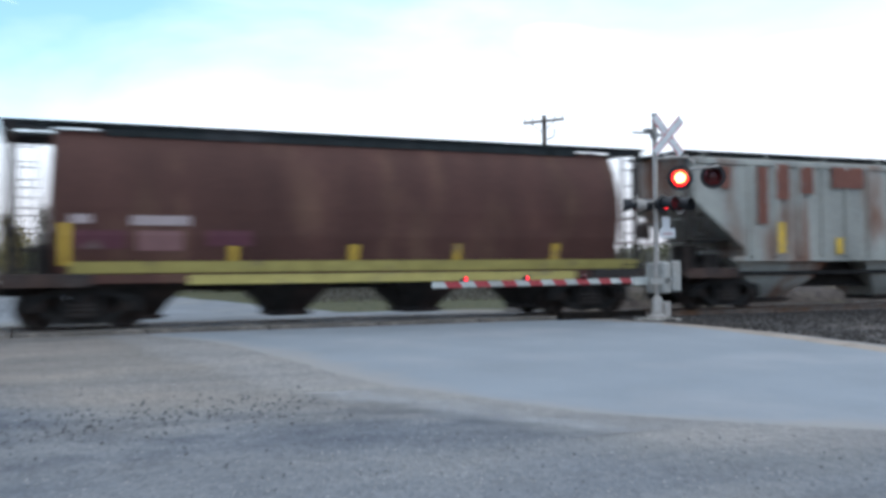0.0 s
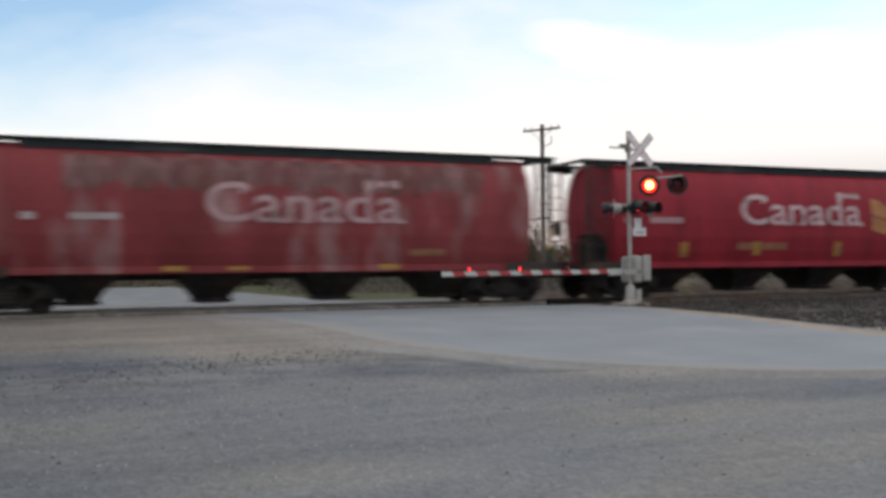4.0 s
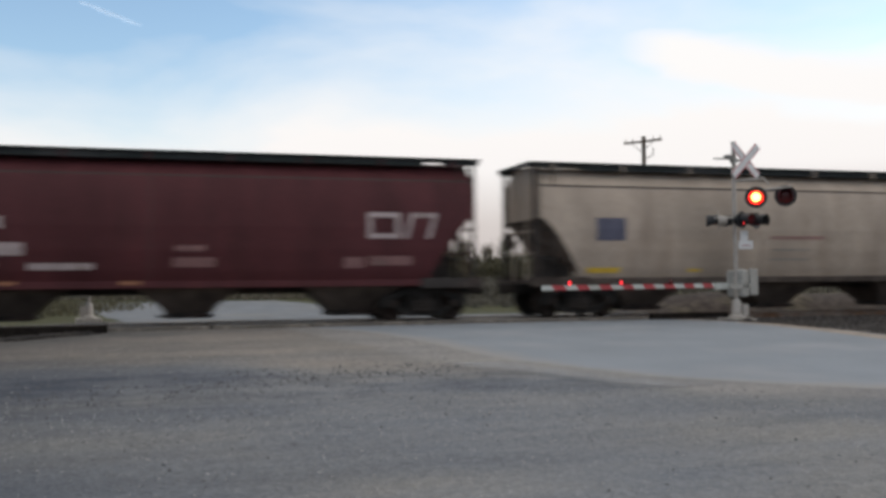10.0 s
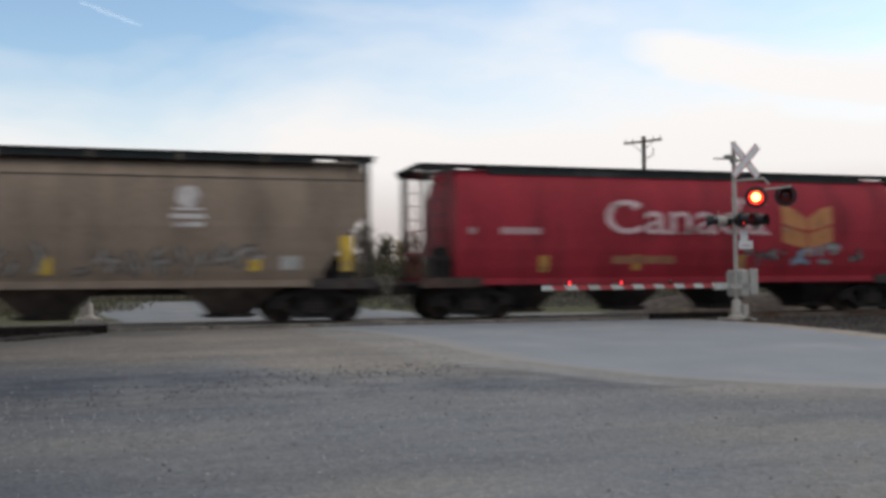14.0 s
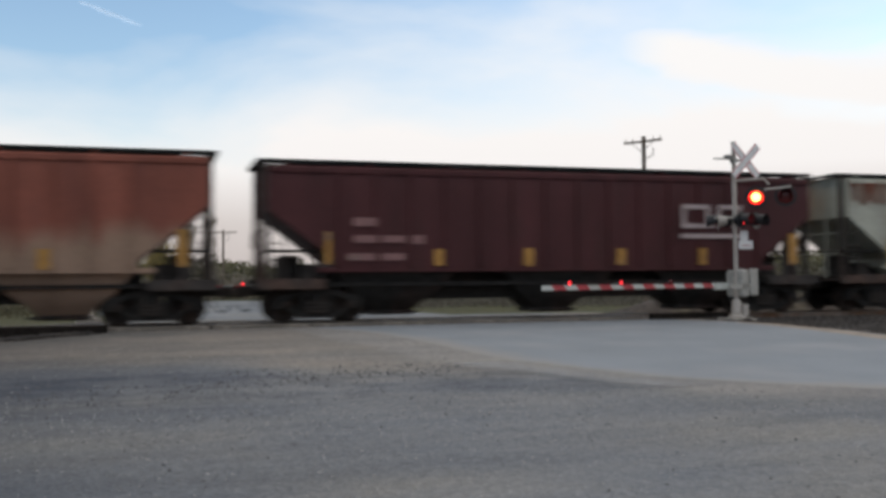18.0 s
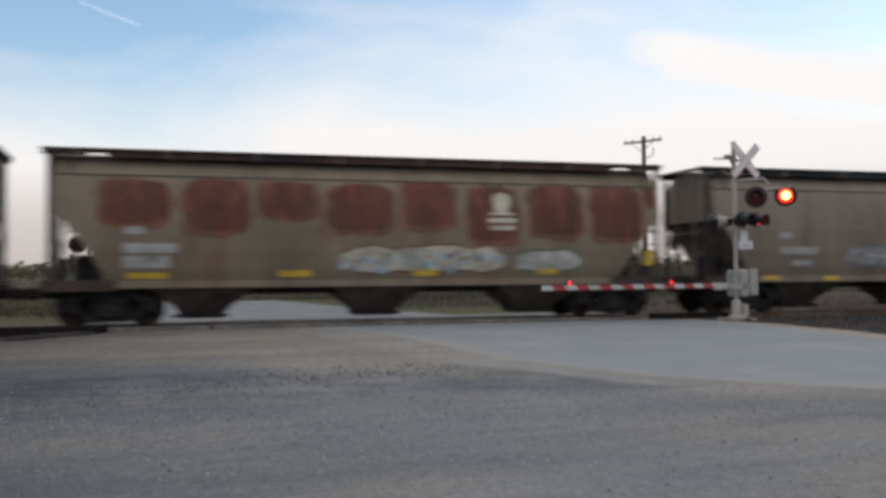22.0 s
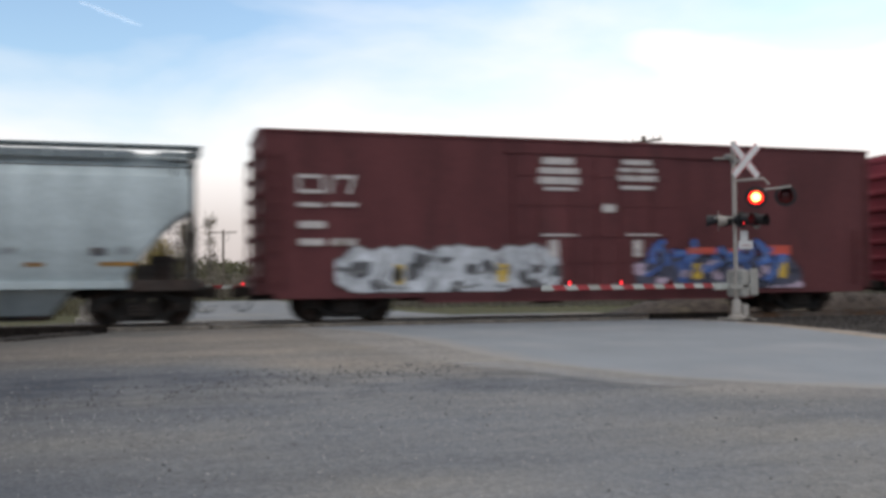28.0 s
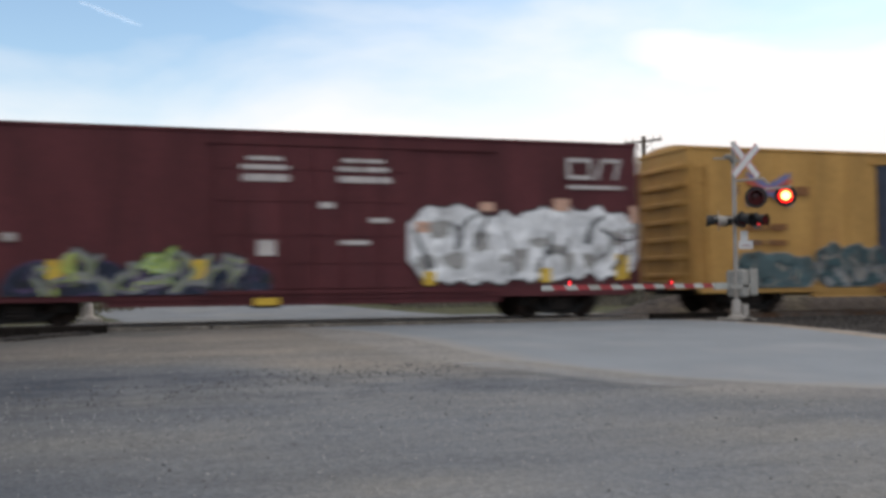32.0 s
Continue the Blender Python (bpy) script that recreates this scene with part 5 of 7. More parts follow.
def ribbon(pts, w0, w1):
    """A curved stroke as a run of four-sided outlines, tapering from w0 to w1."""
    out, edge = [], []
    for k, p in enumerate(pts):
        a, b = Vector(pts[max(0, k - 1)]), Vector(pts[min(len(pts) - 1, k + 1)])
        d = (b - a).normalized() if (b - a).length > 1e-4 else Vector((1, 0))
        w = w0 + (w1 - w0) * k / (len(pts) - 1)
        n = Vector((-d.y, d.x)) * w
        edge.append((Vector(p) - n, Vector(p) + n))
    for (a, b), (c, d) in zip(edge, edge[1:]):
        out.append([tuple(a), tuple(c), tuple(d), tuple(b)])
    return out


def bent(pts):
    """Smooths a coarse stroke by cutting its corners."""
    for _ in range(2):
        out = [pts[0]]
        for (x0, z0), (x1, z1) in zip(pts, pts[1:]):
            out += [(x0 * 0.75 + x1 * 0.25, z0 * 0.75 + z1 * 0.25), (x0 * 0.25 + x1 * 0.75, z0 * 0.25 + z1 * 0.75)]
        pts = out + [pts[-1]]
    return pts


BROAD_FILLS = ("mint",)
SQUARE_FILLS = ("palegreen",)
FULL_FILLS = ("white", "cream", "pinkish", "teal", "darkteal", "offwhite", "palegrey", "palegreen", "dimslate", "green", "navy", "door_white")


def slash(rnd, cx, cz, reach, w0, w1):
    """A single curved sweep of the can: mostly leaning, now and then flat."""
    a = rnd.choice((rnd.uniform(0.75, 1.35), rnd.uniform(0.75, 1.35), rnd.uniform(1.7, 2.3), rnd.uniform(-0.25, 0.35)))
    d, n = Vector((math.cos(a), math.sin(a))) * reach, Vector((-math.sin(a), math.cos(a))) * reach * rnd.uniform(-0.55, 0.55)
    c = Vector((cx, cz))
    return ribbon(bent([tuple(c - d), tuple(c + n), tuple(c + d)]), w0, w1)


def spray_piece(car, kind, x0, z0, x1, z1, colour, n, rnd, layer):
    """Spray-painted work: full pieces are one ragged filled shape with dark sweeps over it, light ones are open sweeps."""
    fill, line, accent = colour
    w, h = (x1 - x0) / n, z1 - z0
    lim = PROFILES[kind][0][0] + 0.01
    box = (x0 - 0.05, x1 + 0.05, max(z0 - 0.08, lim), z1 + 0.16)
    if fill in FULL_FILLS:
        m = max(8, int((x1 - x0) / 0.2))
        rows = []
        calm = 0.25 if fill in SQUARE_FILLS else 1.0
        seed = rnd.uniform(0, 50)
        for k in range(m + 1):
            x = x0 + (x1 - x0) * k / m
            tip = 1 - min(1.0, min(x - x0, x1 - x) / 0.55)
            up = z1 - h * (0.03 + calm * (0.24 * abs(noise.noise(Vector((x * 1.1, seed, 0.0)))) + rnd.uniform(0, 0.09) + 0.22 * tip ** 1.6))
            dn = z0 + h * (0.02 + calm * (0.16 * abs(noise.noise(Vector((x * 1.3, seed, 5.0)))) + rnd.uniform(0, 0.06) + 0.24 * tip ** 1.6))
            rows.append((x, dn, up))
        for name, grow, lift, mat in (("spray_outline", 0.05, -0.006, spray(line)), ("spray_fill", 0.0, -0.002, spray(fill))):
            quads = []
            for (xa, da, ua), (xb, db, ub) in zip(rows, rows[1:]):
                quads.append(clamp_shape([(xa, da - grow), (xb, db - grow), (xb, ub + grow), (xa, ua + grow)], *box))
            part(name, merge_patches(kind, quads, layer + lift, 0.0), mat, car)
        for j in range(3 * n):
            k = rnd.uniform(0.02, 0.045) * h
            line_at = layer + 0.003 + 0.0004 * (j % 9)
            sweep = slash(rnd, x0 + w * (j / 3 + rnd.random()), z0 + h * rnd.uniform(0.2, 0.74), h * rnd.uniform(0.10, 0.30), k, k * 0.35)
            part("spray_stroke", merge_patches(kind, [clamp_shape(q, *box) for q in sweep], line_at, 0.0), spray(line), car)
            px, pz = x0 + w * (j / 3 + 0.33 * rnd.random()), z0 + rnd.uniform(0.16, 0.7) * h
            shade = blob(px, pz, w * rnd.uniform(0.10, 0.24), h * rnd.uniform(0.05, 0.14) * (1.7 - 0.7 * calm), rnd, 9, 0.35)
            part("spray_shade", patch(kind, clamp_shape(shade, *box), layer + 0.0004 * (1 + j % 5)), spray(accent), car)
        return
    for j in range(4 * n):
        cx, cz, reach, k = x0 + w * (j / 4 + 0.5 * rnd.random()), z0 + h * rnd.uniform(0.22, 0.78), h * rnd.uniform(0.16, 0.36), rnd.uniform(0.075, 0.13) * h * (1.75 if fill in BROAD_FILLS else 1.0)
        hold = rnd.getstate()
        up = 0.0003 * (j % 8)
        for name, long, more, lift, colour_name in (("spray_outline", 1.0, 0.04, -0.006, line), ("spray_fill", 1.0, 0.0, 0.0, fill), ("spray_highlight", 0.7, -1.0, 0.004, accent)):
            if name == "spray_outline" and line == fill:
                continue
            rnd.setstate(hold)
            wide = (0.02, 0.01) if more < 0 else (k + more, k * 0.5 + more)
            sweep = slash(rnd, cx, cz, reach * long, *wide)
            part(name, merge_patches(kind, [clamp_shape(q, *box) for q in sweep], layer + lift + up, 0.0), spray(colour_name), car)


def ladder_mesh(z0, z1, w=0.4):
    bm = bmesh.new()
    for s in (-1, 1):
        box_into(bm, s * w / 2 - 0.02, s * w / 2 + 0.02, -0.02, 0.02, z0, z1)
    z = z0 + 0.2
    while z < z1:
        rod_into(bm, (-w / 2, 0, z), (w / 2, 0, z), 0.014, n=5)
        z += 0.42
    return bm


def paint_for(name, rgb, rust, amount, dust=None):
    return material(name, rgb, dust=dust, rough=0.62, grain=0.15, scale=1.1, bump=0.12, stain=rust, stain_amount=amount * 0.75, stain_scale=0.9, streak=3.0, fine=22.0, spec=0.2)


def hopper_car(left, right, kind, paint, label, marks, seed, bays=3, sill=None, bay_paint=None, end_cut=(2.9, 1.2), roof=ROOF_DARK, inset=1.0, height=0.0, ribs=0, truck_in=1.65, seam=3.86, board_gap=0.0):
    L = right - left
    half, cx = L / 2, (left + right) / 2
    car = thing("hopper_car", pose(cx, TRACK_Y, 0), label, "hopper car", "cars of the freight train")
    prof = PROFILES[kind]
    zc, run = end_cut
    zlo = prof[0][0]
    heights = sorted({round(z, 3) for z, _ in prof} | {round(zlo + 0.25 + (zc - zlo - 0.25) * k / 9, 3) for k in range(10)})
    fine = []
    for z in heights:
        if kind == "cyl":
            hx = half - inset - 0.06 * abs(z - 2.7)
        else:
            k = min(1.0, max(0.0, (z - zlo - 0.25) / (zc - zlo - 0.25)))
            hx = half - 0.28 - run * (1 - k) ** (1.0 if kind == "rib" else 0.75)
        fine.append((hx, half_width(kind, z), z + height * smooth_step(2.4, 3.4, z)))
    fine.append((fine[-1][0], fine[-1][1] * 0.5, fine[-1][2] + 0.10))
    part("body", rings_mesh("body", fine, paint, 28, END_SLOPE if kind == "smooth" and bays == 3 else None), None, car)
    top = fine[-1][2]
    if kind == "smooth":
        for s in (-1, 1):
            y = s * half_width(kind, seam)
            part("seam", boxes((-half + 0.3, half - 0.3, y - 0.018, y + 0.018, seam - 0.024, seam + 0.024)), SEAM_DARK, car)
        for k in range(1, 7):
            a = -half + 1.2 + (L - 2.4) * k / 7
            part("weld_seam", patch(kind, rect(a - 0.012, 1.2, a + 0.012, seam - 0.03), 0.004), SEAM_DARK if k == 3 else paint, car)
    lift = board_gap
    # roof: trough, hatches, running boards, end overhang
    fascia = {"cyl": 0.20, "smooth": 0.15, "rib": 0.04}[kind]
    inner = half - {"cyl": 2.0, "smooth": 1.55, "rib": 0.9}[kind]
    part("hatch_trough", boxes((-inner, inner, -0.36, 0.36, top - 0.12, top + 0.08), bevel=0.03), roof, car)
    for k in range(5):
        a = -inner + 0.1 + (2 * inner - 0.2) * k / 5
        part("hatch_cover", boxes((a, a + (2 * inner - 0.2) / 5 - 0.12, -0.42, 0.42, top + 0.06, top + 0.15), bevel=0.03), roof, car)
    for s in (-1, 1):
        part("running_board", boxes((-half, half, s * 0.98 - 0.32, s * 0.98 + 0.32, top + 0.01 + lift, top + 0.07 + lift), (-inner + 0.1, inner - 0.1, s * 1.20 - 0.03, s * 1.20 + 0.03, top - fascia, top + 0.02),
                                    (-half + 0.02, 1.1 - half, s * 1.20 - 0.03, s * 1.20 + 0.03, top - fascia * 0.7, top + 0.02), (half - 1.1, half - 0.02, s * 1.20 - 0.03, s * 1.20 + 0.03, top - fascia * 0.7, top + 0.02)), roof, car)
        for k in range(8):
            a = -half + 0.8 + (L - 1.6) * k / 7
            part("board_bracket", boxes((a - 0.03, a + 0.03, s * 1.05 - 0.25, s * 1.05 + 0.25, top - 0.18, top + 0.01 + lift)), roof if kind == "cyl" else paint, car)
        part("end_board", boxes((s * (half - 0.14) - 0.14, s * (half - 0.14) + 0.14, -0.68, 0.68, top + 0.012 + lift, top + 0.068 + lift)), roof, car)
    # frame
    if kind == "rib":
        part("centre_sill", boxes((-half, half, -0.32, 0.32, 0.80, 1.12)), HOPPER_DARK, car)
        # added dark boxes stand in for the dark recess between the bays
        part("dark_underside", boxes((-half + 1.9, half - 1.9, -0.6, 0.6, 0.60, 1.44), (-half + 0.5, half - 0.5, -1.25, 1.25, 0.98, 1.09)), HOPPER_DARK, car)
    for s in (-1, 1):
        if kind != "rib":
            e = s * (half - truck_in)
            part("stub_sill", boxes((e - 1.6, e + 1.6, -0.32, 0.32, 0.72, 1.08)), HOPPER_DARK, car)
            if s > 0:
                # dark box added to darken between the bays; only stub sills run here
                part("dark_underside", boxes((-half + 1.0, half - 1.0, -0.62, 0.62, 0.80, 1.13)), HOPPER_DARK, car)
        y = s * (prof[0][1] - 0.05 if kind == "rib" else SILL_FACE - 0.07)
        if kind != "rib":
            part("side_sill", boxes((-half + 0.05, half - 0.05, y - 0.07, y + 0.07, 0.98, SILL_TOP), bevel=0.008), sill or paint, car)
        else:
            part("side_sill", boxes((-half + 1.6, half - 1.6, y - 0.05, y + 0.05, 1.36, 1.5), bevel=0.015), sill or paint, car)
        e = s * (half - 0.9)
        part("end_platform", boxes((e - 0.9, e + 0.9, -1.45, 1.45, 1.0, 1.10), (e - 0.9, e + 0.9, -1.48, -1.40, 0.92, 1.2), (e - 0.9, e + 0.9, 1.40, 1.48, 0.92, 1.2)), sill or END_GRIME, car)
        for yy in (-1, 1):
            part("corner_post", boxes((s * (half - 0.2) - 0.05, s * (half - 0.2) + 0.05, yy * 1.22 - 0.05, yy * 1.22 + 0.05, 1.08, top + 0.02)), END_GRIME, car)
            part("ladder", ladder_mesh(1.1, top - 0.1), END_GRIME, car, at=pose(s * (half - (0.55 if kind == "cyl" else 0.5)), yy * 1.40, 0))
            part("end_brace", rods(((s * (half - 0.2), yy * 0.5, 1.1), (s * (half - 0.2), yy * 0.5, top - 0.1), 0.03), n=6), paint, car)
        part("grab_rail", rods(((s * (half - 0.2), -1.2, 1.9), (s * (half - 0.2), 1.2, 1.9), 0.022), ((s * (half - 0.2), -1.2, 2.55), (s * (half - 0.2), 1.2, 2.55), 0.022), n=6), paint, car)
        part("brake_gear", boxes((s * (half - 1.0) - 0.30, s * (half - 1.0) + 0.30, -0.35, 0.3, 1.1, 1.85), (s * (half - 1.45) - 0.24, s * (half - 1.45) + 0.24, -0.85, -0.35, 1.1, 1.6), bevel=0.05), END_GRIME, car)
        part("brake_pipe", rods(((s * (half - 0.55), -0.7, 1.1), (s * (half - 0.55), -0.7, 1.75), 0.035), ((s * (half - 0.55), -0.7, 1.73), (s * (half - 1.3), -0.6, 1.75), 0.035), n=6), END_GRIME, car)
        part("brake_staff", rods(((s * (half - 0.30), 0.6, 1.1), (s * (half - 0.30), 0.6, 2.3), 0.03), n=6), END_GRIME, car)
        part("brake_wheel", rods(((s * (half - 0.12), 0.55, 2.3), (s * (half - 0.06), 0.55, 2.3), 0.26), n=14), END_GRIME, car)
    if kind == "cyl":
        for s in (-1, 1):
            part("end_sheet", rings_mesh("end_sheet", [(0.10, 0.9, 1.12), (0.10, 1.0, 1.7), (0.10, 0.55, 2.1)], HOPPER_DARK), None, car, at=pose(s * (half - inset - 0.02), 0, 0))
    # vertical ribs
    if ribs:
        for k in range(ribs):
            a = -half + run + 0.45 + (L - 2 * run - 0.9) * k / (ribs - 1)
            for s in (-1, 1):
                part("rib", boxes((a - 0.07, a + 0.07, s * 1.54 - 0.045, s * 1.54 + 0.045, 1.5, 4.14 + height), bevel=0.01), paint, car)
        for s in (-1, 1):
            e = s * (half - 0.95)
            part("end_ledge", boxes((e - 0.75, e + 0.75, -1.35, -0.2, 1.93, 1.98)), HOPPER_DARK, car)
            part("top_chord", boxes((-half + 0.28, half - 0.28, s * 1.50 - 0.06, s * 1.50 + 0.06, 4.08 + height, 4.24 + height), bevel=0.015), paint, car)
    # discharge bays
    zt = prof[0][0]
    # spacing along the car, half lengths of a bay below and above
    step, foot, head = {"smooth": (4.62 * L / 16.9, 0.58, 1.65), "cyl": (3.38, 0.44, 1.2), "rib": (4.9, 0.62, 1.8)}[kind]
    if bays == 2:
        step, foot, head = 3.2, 0.6, 1.5
    for k in range(bays):
        a, w = step * (k - (bays - 1) / 2), foot / 0.22
        bay = part("hopper_bay", rings_mesh("hopper_bay", [(foot, 0.55, 0.30), (foot * 1.25 + 0.04, 0.75, 0.52), (foot * 0.45 + head * 0.55, 1.08, 0.86), (head, 1.28, zt + 0.02)], bay_paint or (BAY_BROWN if kind == "smooth" else HOPPER_DARK)), None, car, at=pose(a, 0, 0))
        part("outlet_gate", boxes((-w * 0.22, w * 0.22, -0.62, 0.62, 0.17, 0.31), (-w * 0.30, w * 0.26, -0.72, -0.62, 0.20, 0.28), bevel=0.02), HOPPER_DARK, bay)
    for s in (-1, 1):
        truck(car, s * (half - truck_in), cx)
    ends_gear(car, half, 0.02)
    # plates that carry the marks at the cut-away corners
    for what, x0, z0, x1, z1, *_ in marks:
        if kind != "cyl" and what == "b" and z1 < 2.6 and abs(x0 + x1) / 2 > half - 0.28 - run * 0.75 and x1 < half:
            part("corner_plate", boxes((x0 - 0.02, x1 + 0.02, -1.31, -1.27, 1.08, z1 + 0.03)), END_GRIME, car)
    paint_marks(car, kind, marks, seed, half - 0.32, 0.07 if ribs else 0.0)
    return car, cx


def box_car(left, right, paint, label, marks, seed, door=None, rise=0.0, ribs=0, track_mat=None):
    L = right - left
    half, cx = L / 2, (left + right) / 2
    car = thing("boxcar", pose(cx, TRACK_Y, 0), label, "boxcar", "cars of the freight train")
    part("body", rings_mesh("body", [(half, 1.52, 0.80), (half, 1.52, 4.98 + rise)], paint), None, car)
    roof = part("roof", rings_mesh("roof", [(half + 0.05, 1.56, 4.984 + rise), (half + 0.05, 1.56, 5.06 + rise), (half + 0.02, 1.0, 5.16 + rise), (half + 0.02, 0.4, 5.22 + rise)], paint), None, car)
    for s in (-1, 1):
        part("side_sill", boxes((-half + 0.3, half - 0.3, s * 1.50 - 0.05, s * 1.50 + 0.05, 0.66, 0.86), (-half * 0.55, half * 0.55, s * 1.47 - 0.04, s * 1.47 + 0.04, 0.50, 0.68)), paint, car)
        for k in range(7):
            z = 1.1 + k * 0.56
            part("end_corrugation", boxes((s * (half + 0.05) - 0.055, s * (half + 0.05) + 0.055, -1.42, 1.42, z, z + 0.2), bevel=0.05), paint, car)
        for yy in (-1, 1):
            part("ladder", ladder_mesh(0.9, 2.6 if s > 0 else 4.6, 0.42), paint, car, at=pose(s * (half - 0.35), yy * 1.60, 0))
            part("corner_post", boxes((s * (half - 0.06) - 0.05, s * (half - 0.06) + 0.05, yy * 1.53 - 0.03, yy * 1.53 + 0.03, 0.8, 4.98 + rise)), paint, car)
            part("end_ladder", ladder_mesh(0.9, 4.6, 0.42), paint, car, at=pose(s * (half + 0.16), yy * 1.15, 0, 0, 0, 90))
        part("end_sill", boxes((s * (half + 0.05) - 0.12, s * (half + 0.05) + 0.12, -1.4, 1.4, 0.78, 1.08)), paint, car)
    # plug doors with rods
    d0, d1, dm = door or (-2.6, 2.6, None)
    dm = dm or paint
    for a, b in ((d0, (d0 + d1) / 2), ((d0 + d1) / 2, d1)):
        dr = part("door", boxes((a + 0.015, b - 0.015, -1.575, -1.5, 0.92, 4.72), bevel=0.012), dm, car, "plug door")
        for z in (1.6, 2.35, 3.25, 4.1):
            part("door_rib", boxes((a + 0.05, b - 0.05, -1.595, -1.57, z, z + 0.05)), dm, dr)
        for q in (0.3, 0.7):
            xx = a + (b - a) * q
            part("lock_rod", rods(((xx, -1.60, 0.95), (xx, -1.60, 4.7), 0.018), n=6), dm, dr)
        part("door_other_side", boxes((a + 0.015, b - 0.015, 1.5, 1.575, 0.92, 4.72), bevel=0.012), dm, car)
    part("door_track", boxes((d0 - 0.2, d1 + 2.6, -1.62, -1.52, 0.80, 0.90)), track_mat or paint, car, "rusty lower door track" if track_mat else "")
    part("door_track", boxes((d0 - 0.2, d1 + 2.6, -1.60, -1.52, 4.74, 4.82)), paint, car)
    if track_mat:
        part("door_sill", boxes((d0, d1, -1.60, -1.525, 0.62, 0.70), (d0, d1, -1.59, -1.525, 0.72, 0.78)), track_mat, car, "rust-stained sill below the door")
    if ribs:
        for k in range(ribs):
            a = -half + 0.6 + (L - 1.2) * k / (ribs - 1)
            if d0 - 0.1 < a < d1 + 0.1:
                continue
            for s in (-1, 1):
                part("side_post", boxes((a - 0.04, a + 0.04, s * 1.52 - 0.02, s * 1.52 + 0.02, 0.86, 4.96)), paint, car)
    part("centre_sill", boxes((-half - 0.2, half + 0.2, -0.32, 0.32, 0.62, 0.98)), HOPPER_DARK, car)
    part("air_reservoir", boxes((-1.6, -0.8, -0.9, -0.4, 0.42, 0.75), bevel=0.04), HOPPER_DARK, car)
    part("brake_valve", boxes((0.6, 1.5, -1.0, -0.6, 0.5, 0.78), bevel=0.04), HOPPER_DARK, car)
    part("brake_cylinder", boxes((2.2, 2.5, -0.9, 0.5, 0.45, 0.7), bevel=0.04), HOPPER_DARK, car)
    for s in (-1, 1):
        truck(car, s * (half - 2.35), cx)
    ends_gear(car, half, 0.22)
    paint_marks(car, "box", marks, seed, half - 0.05, 0.075)
    return car, cx


CARS = []
DOOR_RUST = material("rusted_door_track", (0.30, 0.145, 0.06), rough=0.85, grain=0.3, scale=3, stain=(0.10, 0.045, 0.03), stain_amount=0.6, stain_scale=2.0, streak=0.3, spec=0.15)
PALE_GREY_PAINT = paint_for("pale_grey_paint", (0.336, 0.328, 0.2902), (0.16, 0.072, 0.0409), 0.5)
CARS.append(hopper_car(18.2, 35.2, "rib", PALE_GREY_PAINT, "pale grey ribbed hopper car with rust stains", [
    ("b", -7.4, 3.41, -7.03, 4.01, "rust"),
    ("b", -6.08, 2.43, -5.71, 4.05, "rust"),
    ("b", -5.4, 3.14, -4.92, 4.15, "rust"),
    ("b", -4.51, 3.32, -4.01, 4.1, "rust"),
    ("b", -3.29, 3.52, -2.04, 4.14, "rust"),
    ("b", -5.37, 1.6, -5.11, 2.48, "yellow"),
    ("b", -3.17, 1.57, -2.92, 2.05, "yellow")], 10, end_cut=(3.05, 1.75), ribs=15, bay_paint=PALE_GREY_PAINT))
BROWN_PAINT = paint_for("brown_paint", (0.078, 0.0357, 0.0275), (0.1186, 0.0634, 0.0422), 0.35)
CARS.append(hopper_car(1.1, 16.97, "cyl", BROWN_PAINT, "brown rounded grain hopper car with a yellow side sill", [
    ("b", -6.74, 1.37, -6.56, 2.26, "yellow"),
    ("b", -3.26, 1.41, -3.07, 1.78, "yellow"),
    ("b", -0.48, 1.42, -0.26, 1.82, "yellow"),
    ("b", 2.18, 1.43, 2.37, 1.84, "yellow"),
    ("b", 4.92, 1.44, 5.13, 1.85, "yellow"),
    ("b", -6.56, 1.20, 7.88, 1.45, "dimyellow"),
    ("b", -4.14, 0.94, 5.68, 1.15, "dimyellow"),
    ("b", -5.34, 2.22, -4.11, 2.43, "dimwhite"),
    ("b", -6.56, 2.25, -6.14, 2.44, "dimwhite"),
    ("b", -5.22, 1.68, -4.26, 2.11, "maroonpale"),
    ("b", -6.5, 1.72, -5.44, 2.11, "maroon"),
    ("b", -3.76, 1.78, -2.75, 2.12, "maroon")], 11, bays=4))
BLUE_GREY_PAINT = paint_for("blue_grey_paint", (0.276, 0.2878, 0.2938), (0.184, 0.1657, 0.1469), 0.3)
CARS.append(hopper_car(-16.91, -0.0, "smooth", BLUE_GREY_PAINT, "blue-grey grain hopper car with green and white spray paint", [
    ("logo", 3.0, 1.84, 7.11, 3.27, "charcoal"),
    ("b", -5.68, 3.16, -3.55, 3.35, "darkgrey"),
    ("b", -5.68, 2.84, -3.55, 3.02, "darkgrey"),
    ("b", -5.66, 2.68, -3.57, 2.71, "darkgrey"),
    ("b", -5.66, 2.27, -3.57, 2.31, "darkgrey"),
    ("b", -5.66, 1.69, -3.49, 1.74, "darkgrey"),
    ("b", -4.6, 1.75, -4.55, 2.26, "darkgrey"),
    ("b", -3.5, 1.22, -3.35, 1.64, "yellow"),
    ("g", -2.89, 1.0, 0.22, 2.16, ("white", "pinkish", "palegrey"), 4),
    ("g", 1.09, 1.04, 2.16, 2.14, ("white", "palegrey", "white"), 1),
    ("g", 2.96, 1.09, 3.55, 2.34, ("white", "white", "palegrey"), 1),
    ("g", 3.6, 1.0, 6.63, 2.21, ("green", "darkgreen", "green"), 4)], 12, seam=3.75))
